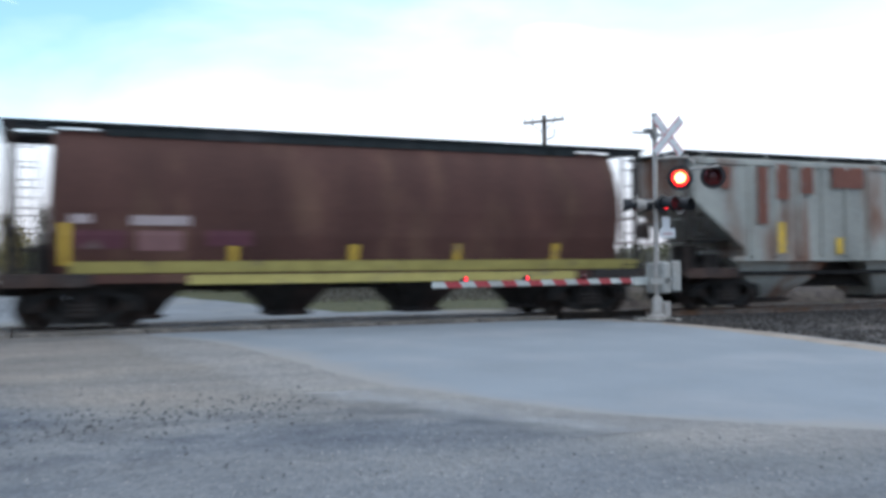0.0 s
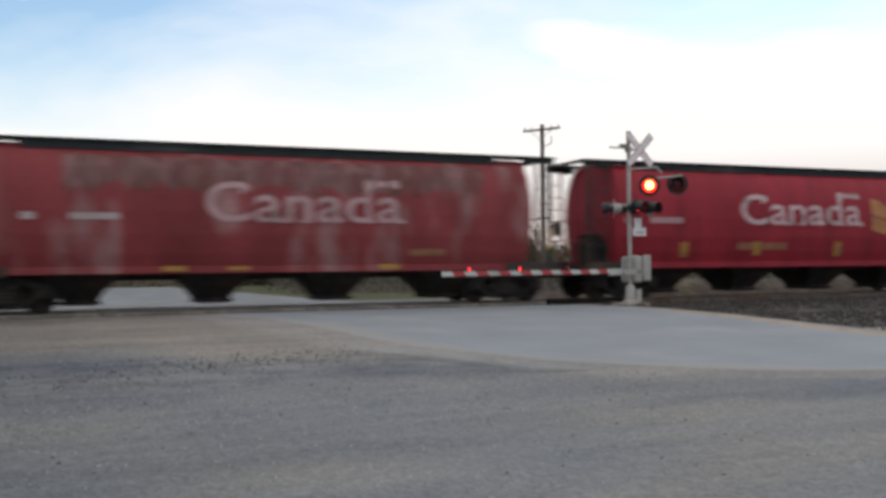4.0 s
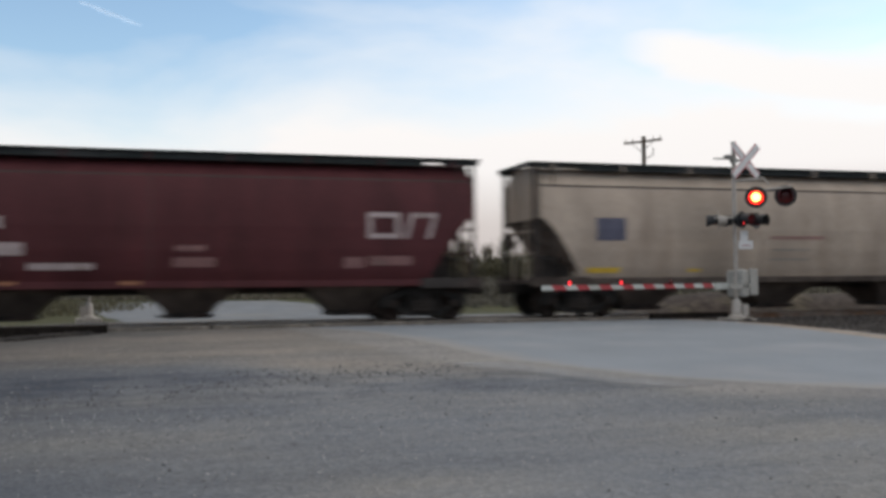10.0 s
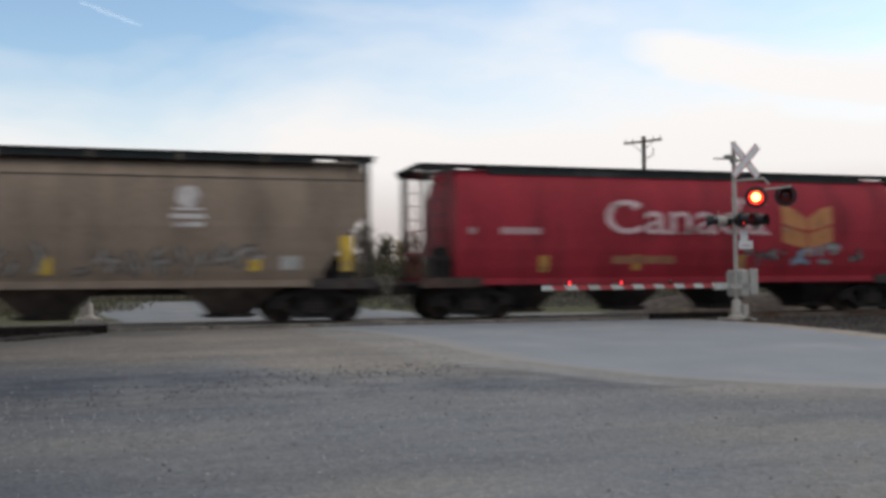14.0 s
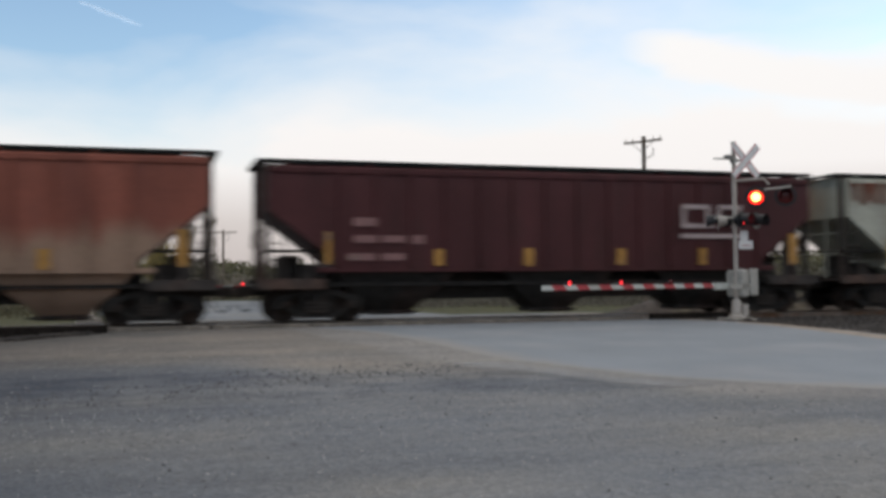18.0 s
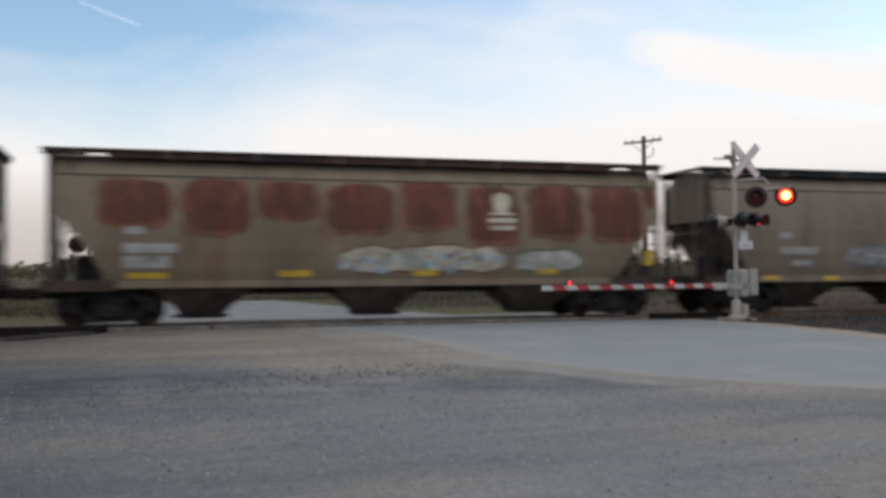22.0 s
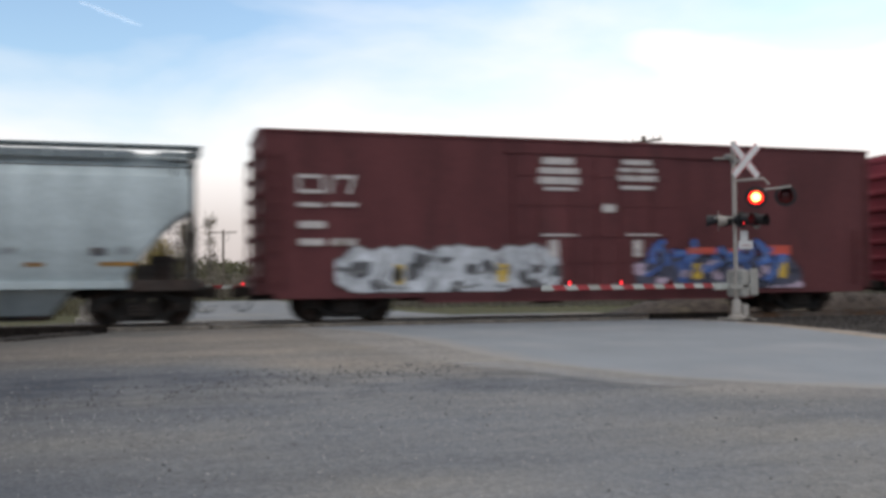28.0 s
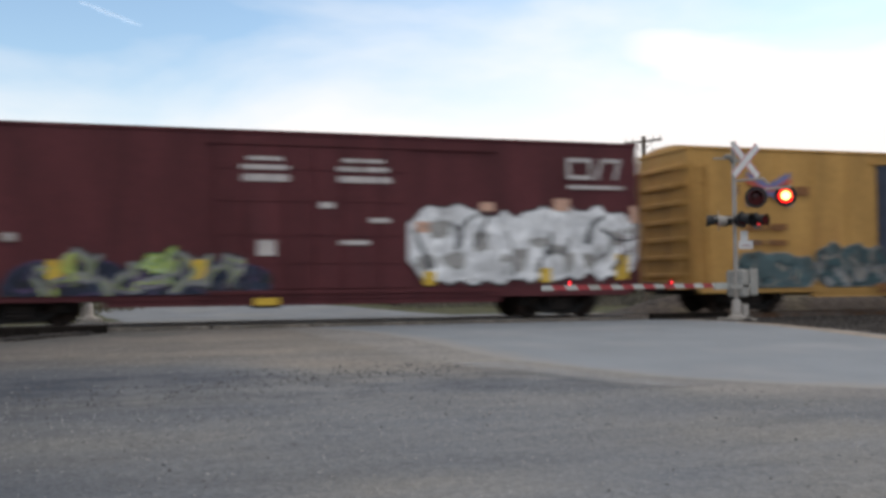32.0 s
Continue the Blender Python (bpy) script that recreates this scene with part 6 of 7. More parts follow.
DARK_RED_PAINT = paint_for("dark_red_paint", (0.0868, 0.017, 0.0179), (0.0504, 0.0182, 0.0167), 0.35)
CARS.append(hopper_car(-34.8, -18.66, "cyl", DARK_RED_PAINT, "dark red rounded grain hopper car lettered Canada", [
    ("t", -2.33, 2.32, 3.12, 3.48, "letterwhite"),
    ("b", -6.77, 2.35, -6.45, 2.53, "dimwhite"),
    ("b", -5.65, 2.36, -4.47, 2.53, "dimwhite"),
    ("b", -3.41, 1.04, -2.82, 1.17, "orange"),
    ("b", -1.73, 1.05, -1.17, 1.15, "orange"),
    ("b", 2.47, 1.04, 3.1, 1.18, "orange"),
    ("b", 7.84, 1.57, 8.04, 2.21, "orange"),
    ("b", 3.39, 1.41, 4.49, 1.6, "rustline")], 13, bays=4))
BRIGHT_RED_PAINT = paint_for("bright_red_paint", (0.2592, 0.0198, 0.0304), (0.1584, 0.0167, 0.0224), 0.3)
CARS.append(hopper_car(-53.1, -36.16, "cyl", BRIGHT_RED_PAINT, "bright red rounded grain hopper car with wheat emblems", [
    ("t", -2.6, 2.4, 2.7, 3.5, "palepink"),
    ("w", 3.2, 1.9, 5.1, 3.4, "wheat"),
    ("w", 5.4, 1.9, 7.0, 3.4, "redwheat"),
    ("b", -5.01, 1.34, -4.7, 1.81, "orange"),
    ("b", -2.03, 1.38, -1.72, 1.83, "orange"),
    ("b", 1.54, 1.34, 1.85, 1.83, "orange"),
    ("b", 7.43, 1.47, 7.69, 2.28, "orange"),
    ("b", -6.21, 2.42, -4.96, 2.61, "dimpink"),
    ("b", -7.16, 2.41, -6.95, 2.6, "dimpink"),
    ("b", -2.69, 1.57, -0.61, 1.8, "rustline")], 14, bays=4))
FADED_RED_PAINT = paint_for("faded_red_paint", (0.1976, 0.036, 0.0384), (0.2888, 0.176, 0.168), 0.3)
CARS.append(hopper_car(-71.25, -54.1, "cyl", FADED_RED_PAINT, "faded red rounded grain hopper car lettered Canada", [
    ("t", -2.03, 2.32, 3.42, 3.48, "dimpink"),
    ("b", -6.47, 2.35, -6.15, 2.53, "dimwhite"),
    ("b", -5.35, 2.36, -4.17, 2.53, "dimwhite"),
    ("b", -3.11, 1.04, -2.52, 1.17, "orange"),
    ("b", -1.43, 1.05, -0.87, 1.15, "orange"),
    ("b", 2.77, 1.04, 3.4, 1.18, "orange"),
    ("b", 8.14, 1.57, 8.34, 2.21, "orange"),
    ("b", 3.69, 1.41, 4.79, 1.6, "rustline"),
    ("r", -5.5, 3.1, 6.0, 4.0, "maroonpale")], 15, bays=4))
DULL_RED_PAINT = paint_for("dull_red_paint", (0.0648, 0.0168, 0.018), (0.0432, 0.0192, 0.019), 0.35)
CARS.append(hopper_car(-89.36, -72.27, "cyl", DULL_RED_PAINT, "dull red grain hopper car half covered by pale spray paint", [
    ("b", -6.6, 1.045, 9.06, 1.245, "sillstrip"),
    ("g", -3.57, 1.25, 7.95, 2.80, ("palegreen", "maroonpale", "dimpink"), 7),
    ("r", 0.9, 1.5, 1.9, 2.2, "lichen"), ("r", 3.6, 1.5, 4.6, 2.1, "lichen"), ("r", 6.4, 1.6, 7.3, 2.4, "lichen"),
    ("t", -2.49, 2.3, 2.98, 3.47, "letterwhite"),
    ("b", -6.07, 2.37, -4.71, 2.53, "dimwhite"),
    ("b", -4.06, 1.05, -3.46, 1.24, "tabyellow"),
    ("b", -1.97, 1.06, -1.5, 1.23, "tabyellow"),
    ("b", 0.26, 1.05, 0.92, 1.24, "tabyellow"),
    ("b", 2.26, 1.05, 3.0, 1.24, "tabyellow"),
    ("b", 4.53, 1.06, 5.03, 1.25, "tabyellow"),
    ("b", 7.33, 1.06, 9.06, 1.29, "tabyellow")], 16, bays=4))
LIGHT_GREY_PAINT = paint_for("light_grey_paint", (0.262, 0.246, 0.226), (0.20, 0.165, 0.135), 0.25)
CARS.append(hopper_car(-106.98, -90.26, "smooth", LIGHT_GREY_PAINT, "light grey grain hopper car with rust patches and a dark mark", [
    ("logo", 2.79, 1.82, 6.97, 3.31, "charcoal"),
    ("b", -2.36, 2.97, -1.07, 3.07, "rust"),
    ("b", 0.63, 2.89, 0.99, 3.09, "rust"),
    ("b", -2.14, 2.29, -0.96, 2.47, "rust"),
    ("b", -0.84, 2.34, 0.75, 2.48, "rust"),
    ("b", -2.36, 1.32, -0.26, 1.46, "rust"),
    ("b", -4.44, 2.22, -3.07, 2.37, "rust"),
    ("b", -4.64, 1.69, -3.71, 1.76, "darkgrey"),
    ("b", 4.89, 1.21, 5.36, 1.42, "darkgrey"),
    ("b", 5.68, 1.25, 5.95, 1.42, "darkgrey"),
    ("b", -4.65, 3.35, -3.66, 3.38, "darkgrey"),
    ("b", -4.65, 3.04, -3.66, 3.06, "darkgrey"),
    ("b", -4.65, 2.72, -3.66, 2.74, "darkgrey"),
    ("b", -3.73, 1.63, -3.41, 2.08, "yellow"),
    ("b", -1.27, 1.57, -0.92, 2.1, "yellow"),
    ("b", 1.08, 1.63, 1.43, 2.16, "yellow"),
    ("b", 4.96, 1.67, 5.32, 2.12, "yellow"),
    ("b", 7.26, 1.71, 7.61, 2.58, "yellow")], 17, seam=3.7))
BEIGE_PAINT = paint_for("beige_paint", (0.3329, 0.26, 0.2068), (0.257, 0.2, 0.1584), 0.3)
CARS.append(hopper_car(-124.83, -107.91, "smooth", BEIGE_PAINT, "plain beige grain hopper car with yellow tabs", [
    ("b", -7.38, 1.17, -6.74, 1.43, "yellow"),
    ("b", -4.76, 1.29, -4.11, 1.45, "yellow"),
    ("b", -2.16, 1.29, -1.63, 1.43, "yellow"),
    ("b", 2.4, 1.28, 2.95, 1.44, "yellow"),
    ("b", 4.8, 1.3, 5.36, 1.46, "yellow"),
    ("b", 7.41, 1.21, 7.99, 1.5, "yellow"),
    ("b", -5.62, 2.56, -4.96, 2.74, "darkgrey"),
    ("b", -5.77, 2.0, -4.38, 2.26, "darkgrey"),
    ("b", 4.12, 1.81, 4.57, 1.95, "darkgrey")], 18, seam=3.55))
DEEP_RED_PAINT = paint_for("deep_red_paint", (0.084, 0.018, 0.0179), (0.1232, 0.0288, 0.0268), 0.35)
CARS.append(hopper_car(-142.9, -125.89, "cyl", DEEP_RED_PAINT, "deep red rounded grain hopper car with a dim wheat emblem", [
    ("t", -2.58, 2.32, 2.93, 3.5, "letterwhite"),
    ("w", 3.2, 1.59, 5.21, 3.3, "dimwheat"),
    ("b", -4.68, 1.31, -4.37, 1.75, "orange"),
    ("b", -1.59, 1.35, -1.31, 1.77, "orange"),
    ("b", 1.87, 1.28, 2.18, 1.76, "orange"),
    ("b", 5.02, 1.39, 5.35, 1.82, "orange"),
    ("b", -7.11, 1.64, -6.96, 2.28, "orange"),
    ("b", 7.59, 1.52, 7.77, 2.34, "orange"),
    ("b", -7.04, 2.35, -6.55, 2.55, "dimwhite"),
    ("b", -5.95, 2.35, -5.19, 2.55, "maroonpale"),
    ("b", -6.98, 1.77, -5.94, 1.89, "maroonpale")], 19, bays=4))
WARM_BEIGE_PAINT = paint_for("warm_beige_paint", (0.365, 0.296, 0.238), (0.285, 0.225, 0.177), 0.3)
CARS.append(hopper_car(-161.27, -143.86, "smooth", WARM_BEIGE_PAINT, "warm beige hopper car with a slate blue square", [
    ("b", -6.7, 2.25, -5.75, 2.92, "dimslate"),
    ("b", -0.79, 2.31, 1.21, 2.41, "dimred"),
    ("b", -0.74, 1.96, 0.71, 2.02, "warmgrey"),
    ("b", -0.74, 1.65, 0.71, 1.72, "warmgrey"),
    ("b", 6.34, 2.76, 8.19, 2.82, "warmgrey"),
    ("b", -6.95, 1.3, -5.9, 1.46, "yellow"),
    ("b", 6.28, 1.29, 7.47, 1.46, "yellow"),
    ("b", -3.61, 1.32, -3.17, 1.41, "yellow"),
    ("b", 5.74, 1.76, 6.28, 2.01, "black")], 20, seam=3.85, sill=BAY_BROWN))
WINE_RED_PAINT = paint_for("wine_red_paint", (0.074, 0.021, 0.023), (0.056, 0.0175, 0.0185), 0.3)
CARS.append(hopper_car(-178.78, -162.76, "smooth", WINE_RED_PAINT, "wine red hopper car with a pale company mark", [
    ("logo", 4.67, 2.28, 6.66, 2.99, "dimwhite"),
    ("b", -5.51, 2.48, -4.43, 2.79, "dimwhite"),
    ("b", -5.44, 1.82, -3.95, 2.14, "dimwhite"),
    ("b", -3.86, 1.46, -2.34, 1.63, "dimwhite"),
    ("b", -5.44, 1.5, -4.58, 1.66, "maroonpale"),
    ("b", -0.36, 1.93, 0.4, 2.08, "maroonpale"),
    ("b", -0.42, 1.52, 0.65, 1.77, "maroonpale"),
    ("b", 4.03, 1.48, 4.59, 1.77, "maroonpale"),
    ("b", 4.73, 1.55, 5.93, 1.8, "maroonpale"),
    ("b", -4.75, 1.08, -4.12, 1.18, "rustline"),
    ("b", -1.72, 1.07, -1.17, 1.17, "rustline")], 21, seam=3.9))
DUSTY_WHITE_PAINT = paint_for("dusty_white_paint", (0.44, 0.378, 0.325), (0.32, 0.25, 0.2), 0.4)
CARS.append(hopper_car(-197.51, -180.08, "rib", DUSTY_WHITE_PAINT, "dusty white ribbed hopper car with two rows of letter blocks", [
    ("l", -4.48, 3.08, -4.02, 3.55, "darkgrey"),
    ("l", -3.42, 3.09, -3.27, 3.57, "darkgrey"),
    ("l", -2.78, 3.1, -2.35, 3.59, "darkgrey"),
    ("l", -1.93, 3.12, -1.43, 3.61, "darkgrey"),
    ("l", -0.96, 3.13, -0.45, 3.62, "darkgrey"),
    ("l", 0.06, 3.14, 0.58, 3.65, "darkgrey"),
    ("l", 1.07, 3.16, 1.54, 3.67, "darkgrey"),
    ("l", 2.23, 3.17, 2.39, 3.69, "darkgrey"),
    ("l", 2.92, 3.19, 3.47, 3.7, "darkgrey"),
    ("l", -3.59, 2.36, -3.17, 2.84, "darkgrey"),
    ("l", -2.71, 2.36, -2.3, 2.85, "darkgrey"),
    ("l", -1.83, 2.37, -1.34, 2.86, "darkgrey"),
    ("l", -0.96, 2.37, -0.51, 2.87, "darkgrey"),
    ("l", 0.08, 2.38, 0.55, 2.88, "darkgrey"),
    ("l", 1.06, 2.39, 1.59, 2.9, "darkgrey"),
    ("l", 2.06, 2.39, 2.49, 2.91, "darkgrey"),
    ("b", -6.85, 2.75, -6.44, 2.92, "darkgrey"),
    ("b", -6.99, 2.24, -6.49, 2.43, "darkgrey")] + [
    ("b", -6.11, 2.25, -5.66, 2.43, "darkgrey"),
    ("b", -3.05, 1.5, -2.89, 4.13, "rustline")], 22, end_cut=(3.05, 1.75), ribs=16, bay_paint=DUSTY_WHITE_PAINT))
STONE_GREY_PAINT = paint_for("stone_grey_paint", (0.3907, 0.305, 0.2398), (0.296, 0.225, 0.1776), 0.3)
CARS.append(hopper_car(-215.22, -198.4, "smooth", STONE_GREY_PAINT, "stone grey hopper car with pink and crimson spray paint", [
    ("g", -6.83, 0.96, -2.97, 2.04, ("pinkish", "crimson", "lilac"), 3),
    ("g", -2.91, 0.92, 1.03, 2.11, ("pinkish", "crimson", "lilac"), 3),
    ("g", 1.16, 0.88, 4.93, 2.12, ("pinkish", "crimson", "lilac"), 3),
    ("g", 4.96, 0.92, 7.68, 2.07, ("pinkish", "crimson", "lilac"), 3),
    ("b", -6.78, 2.35, -5.97, 2.6, "midgrey"),
    ("b", -7.0, 2.01, -5.59, 2.26, "midgrey")], 23))
CARS.append(hopper_car(-233.24, -216.19, "cyl", BRIGHT_RED_PAINT, "bright red Canada hopper car with ochre wheat emblem and teal tags", [
    ("t", -2.93, 2.45, 2.56, 3.53, "palepink"),
    ("w", 3.12, 1.87, 5.01, 3.39, "wheat"),
    ("g", 1.65, 1.46, 3.21, 2.1, ("darkgrey", "charcoal", "midgrey"), 2),
    ("g", 3.55, 1.35, 4.29, 2.28, ("slateblue", "darkgrey", "paleblue"), 1),
    ("g", 4.5, 1.34, 5.25, 2.24, ("midgrey", "darkgrey", "palegrey"), 1),
    ("g", 5.71, 1.54, 6.17, 2.07, ("darkgrey", "charcoal", "midgrey"), 1),
    ("b", -5.01, 1.34, -4.7, 1.81, "orange"),
    ("b", -2.03, 1.38, -1.72, 1.83, "orange"),
    ("b", 1.54, 1.34, 1.85, 1.83, "orange"),
    ("b", 7.43, 1.47, 7.69, 2.28, "orange"),
    ("b", -6.21, 2.42, -4.96, 2.61, "dimpink"),
    ("b", -7.16, 2.41, -6.95, 2.6, "dimpink"),
    ("b", -2.69, 1.57, -0.61, 1.8, "rustline")], 24, bays=4))
TAUPE_PAINT = paint_for("taupe_paint", (0.2106, 0.1596, 0.1206), (0.1613, 0.1216, 0.0913), 0.3)
CARS.append(hopper_car(-251.45, -234.47, "smooth", TAUPE_PAINT, "taupe hopper car with a white emblem and grey spray paint", [
    ("e", 3.06, 2.55, 3.94, 3.62, "offwhite"),
    ("g", -3.1, 1.31, 0.12, 2.11, ("warmgrey", "charcoal", "palegrey"), 4),
    ("g", 0.82, 1.27, 5.35, 2.1, ("warmgrey", "charcoal", "palegrey"), 5),
    ("b", -5.94, 2.35, -5.59, 2.58, "offwhite"),
    ("b", -5.95, 1.88, -4.55, 2.09, "offwhite"),
    ("b", -5.95, 1.4, -4.92, 1.67, "palegrey"),
    ("b", 5.86, 1.44, 6.39, 1.8, "palegrey"),
    ("b", -7.21, 1.35, -6.94, 2.24, "yellow"),
    ("b", -4.72, 1.34, -4.44, 1.81, "yellow"),
    ("b", -0.07, 1.34, 0.22, 1.81, "yellow"),
    ("b", 5.04, 1.41, 5.35, 1.71, "yellow"),
    ("b", 7.47, 1.39, 7.79, 2.35, "yellow")], 25))
STEEL_BLUE_PAINT = paint_for("steel_blue_paint", (0.216, 0.2274, 0.2376), (0.16, 0.149, 0.1368), 0.35)
CARS.append(hopper_car(-269.5, -252.45, "smooth", STEEL_BLUE_PAINT, "steel blue-grey hopper car with dark stains", [
    ("b", -6.0, 2.1, -4.8, 2.3, "palegrey"),
    ("b", -6.0, 2.5, -5.4, 2.7, "palegrey"),
    ("g", -4.0, 1.3, -0.5, 2.0, ("warmgrey", "charcoal", "palegrey"), 4),
    ("b", -7.0, 1.05, -6.0, 1.15, "orange"),
    ("b", -2, 1.05, -1.2, 1.15, "orange"),
    ("b", 3, 1.05, 3.8, 1.15, "orange")], 26, seam=3.7))
GREENISH_WHITE_PAINT = paint_for("greenish_white_paint", (0.336, 0.336, 0.2827), (0.2772, 0.208, 0.1488), 0.35)
CARS.append(hopper_car(-287.94, -270.52, "rib", GREENISH_WHITE_PAINT, "greenish white ribbed hopper car streaked with rust", [
    ("r", -8.38, 3.45, -6.95, 4.16, "rust"),
    ("r", -6.85, 2.8, -5.64, 4.08, "rust"),
    ("r", -5.48, 2.91, -4.48, 4.12, "rust"),
    ("r", -4.65, 2.92, -4.02, 4.14, "rust"),
    ("r", -3.8, 2.93, -3.11, 4.17, "rust"),
    ("r", -2.99, 2.94, -2.28, 4.19, "rust"),
    ("r", -2.05, 2.95, -1.45, 4.22, "rust"),
    ("r", -1.08, 2.96, -0.34, 4.24, "rust"),
    ("r", -0.03, 2.98, 0.47, 4.27, "rust"),
    ("r", 0.83, 2.99, 1.4, 4.3, "rust"),
    ("r", 1.83, 3.0, 2.48, 4.32, "rust"),
    ("r", 2.72, 3.01, 3.17, 4.35, "rust"),
    ("r", 3.57, 3.02, 3.95, 4.37, "rust"),
    ("r", 4.49, 3.03, 4.96, 4.4, "rust"),
    ("r", 5.36, 3.04, 5.78, 4.42, "rust"),
    ("r", 6.2, 3.05, 6.65, 4.44, "rust"),
    ("r", 6.95, 3.06, 7.35, 4.47, "rust"),
    ("r", 7.67, 3.08, 8.86, 4.49, "rust"),
    ("r", -5.31, 1.51, -3.97, 2.31, "rustpale")] + [
    ("r", -3.74, 1.85, -2.29, 2.3, "rustpale"),
    ("r", -1.75, 1.87, -1.27, 2.33, "rustpale"),
    ("r", -1.02, 1.5, -0.35, 2.34, "rustpale"),
    ("r", 0.03, 1.81, 1.62, 2.31, "rustpale"),
    ("r", 1.85, 1.48, 3.4, 2.38, "rustpale"),
    ("r", 3.88, 1.87, 5.13, 2.37, "rustpale"),
    ("r", 5.55, 1.47, 7.42, 2.43, "rustpale"),
    ("b", -4.76, 1.4, -4.42, 1.89, "yellow"),
    ("b", -1.24, 1.38, -0.9, 1.93, "yellow"),
    ("b", 1.75, 1.39, 2.03, 1.92, "yellow"),
    ("b", 5.33, 1.41, 5.57, 1.94, "yellow"),
    ("b", 7.65, 1.57, 7.91, 2.48, "yellow"),
    ("b", -6.99, 1.41, -6.77, 2.39, "yellow")], 27, end_cut=(3.05, 1.75), ribs=17, bay_paint=GREENISH_WHITE_PAINT))
DARK_MAROON_PAINT = paint_for("dark_maroon_paint", (0.059, 0.0182, 0.019), (0.0459, 0.017, 0.0161), 0.3)
CARS.append(hopper_car(-306.35, -288.89, "rib", DARK_MAROON_PAINT, "dark maroon ribbed hopper car with a pale company mark", [
    ("logo", 3.86, 2.64, 5.96, 3.35, "dimwhite"),
    ("b", 3.81, 2.33, 6.03, 2.47, "dimwhite"),
    ("b", -6.19, 2.61, -5.53, 2.84, "maroonpale"),
    ("b", -6.19, 2.16, -5.52, 2.36, "maroonpale"),
    ("b", -5.38, 2.17, -4.74, 2.36, "maroonpale"),
    ("b", -4.55, 2.13, -4.2, 2.37, "maroonpale"),
    ("b", -6.35, 1.68, -5.58, 1.87, "maroonpale"),
    ("b", -5.41, 1.68, -4.74, 1.87, "maroonpale"),
    ("b", -3.91, 1.53, -3.65, 1.99, "orange"),
    ("b", -1.24, 1.52, -0.96, 2.02, "orange"),
    ("b", 1.68, 1.54, 1.96, 2.02, "orange"),
    ("b", 4.43, 1.53, 4.68, 2.03, "orange"),
    ("b", 7.61, 1.53, 7.9, 2.49, "orange"),
    ("b", -6.96, 1.58, -6.8, 2.45, "orange")], 28, end_cut=(3.05, 1.75), ribs=14, height=-0.05))
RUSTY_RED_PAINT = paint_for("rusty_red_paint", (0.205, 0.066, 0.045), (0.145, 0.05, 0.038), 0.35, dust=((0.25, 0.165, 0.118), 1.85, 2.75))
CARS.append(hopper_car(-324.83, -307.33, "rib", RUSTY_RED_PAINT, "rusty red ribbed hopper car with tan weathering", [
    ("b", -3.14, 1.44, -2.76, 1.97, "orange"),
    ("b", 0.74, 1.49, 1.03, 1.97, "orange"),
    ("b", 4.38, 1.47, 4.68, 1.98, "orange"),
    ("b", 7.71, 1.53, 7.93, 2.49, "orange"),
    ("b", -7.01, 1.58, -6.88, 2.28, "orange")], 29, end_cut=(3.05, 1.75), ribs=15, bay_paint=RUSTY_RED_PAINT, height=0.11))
DARK_OXIDE_PAINT = paint_for("dark_oxide_paint", (0.068, 0.0256, 0.0216), (0.104, 0.028, 0.0245), 0.35)
CARS.append(hopper_car(-343.18, -325.64, "rib", DARK_OXIDE_PAINT, "dark oxide red ribbed hopper car with brighter red patches", [
    ("r", -2.36, 1.97, 1.68, 3.85, "brightred"),
    ("r", -2.23, 3.5, -1.43, 3.88, "brightred"),
    ("r", -1.18, 2.98, -0.67, 3.37, "brightred"),
    ("r", -0.28, 3.14, 0.23, 3.92, "brightred"),
    ("r", 0.69, 3.52, 1.36, 3.95, "brightred"),
    ("r", -0.16, 2.61, 0.36, 3.16, "brightred"),
    ("r", 0.69, 2.55, 1.28, 3.11, "brightred"),
    ("r", 2.09, 2.63, 2.91, 3.46, "brightred"),
    ("r", -2.11, 2.8, -1.62, 3.23, "brightred"),
    ("r", -0.1, 1.87, 0.29, 2.19, "brightred"),
    ("r", 2.90, 1.94, 3.14, 3.97, "darkgrey"),
    ("b", -5.06, 1.51, -4.77, 1.99, "orange"),
    ("b", -2.45, 1.5, -2.14, 2.02, "orange"),
    ("b", -0.52, 1.52, -0.27, 2.02, "orange"),
    ("b", 2.39, 1.5, 2.72, 2.04, "orange"),
    ("b", 4.94, 1.54, 5.27, 2.07, "orange"),
    ("b", 7.38, 1.53, 7.61, 2.08, "orange")], 30, end_cut=(3.05, 1.75), ribs=14, height=-0.1))
TAUPE_GREY_PAINT = paint_for("taupe_grey_paint", (0.21, 0.1674, 0.1312), (0.168, 0.1339, 0.105), 0.3)
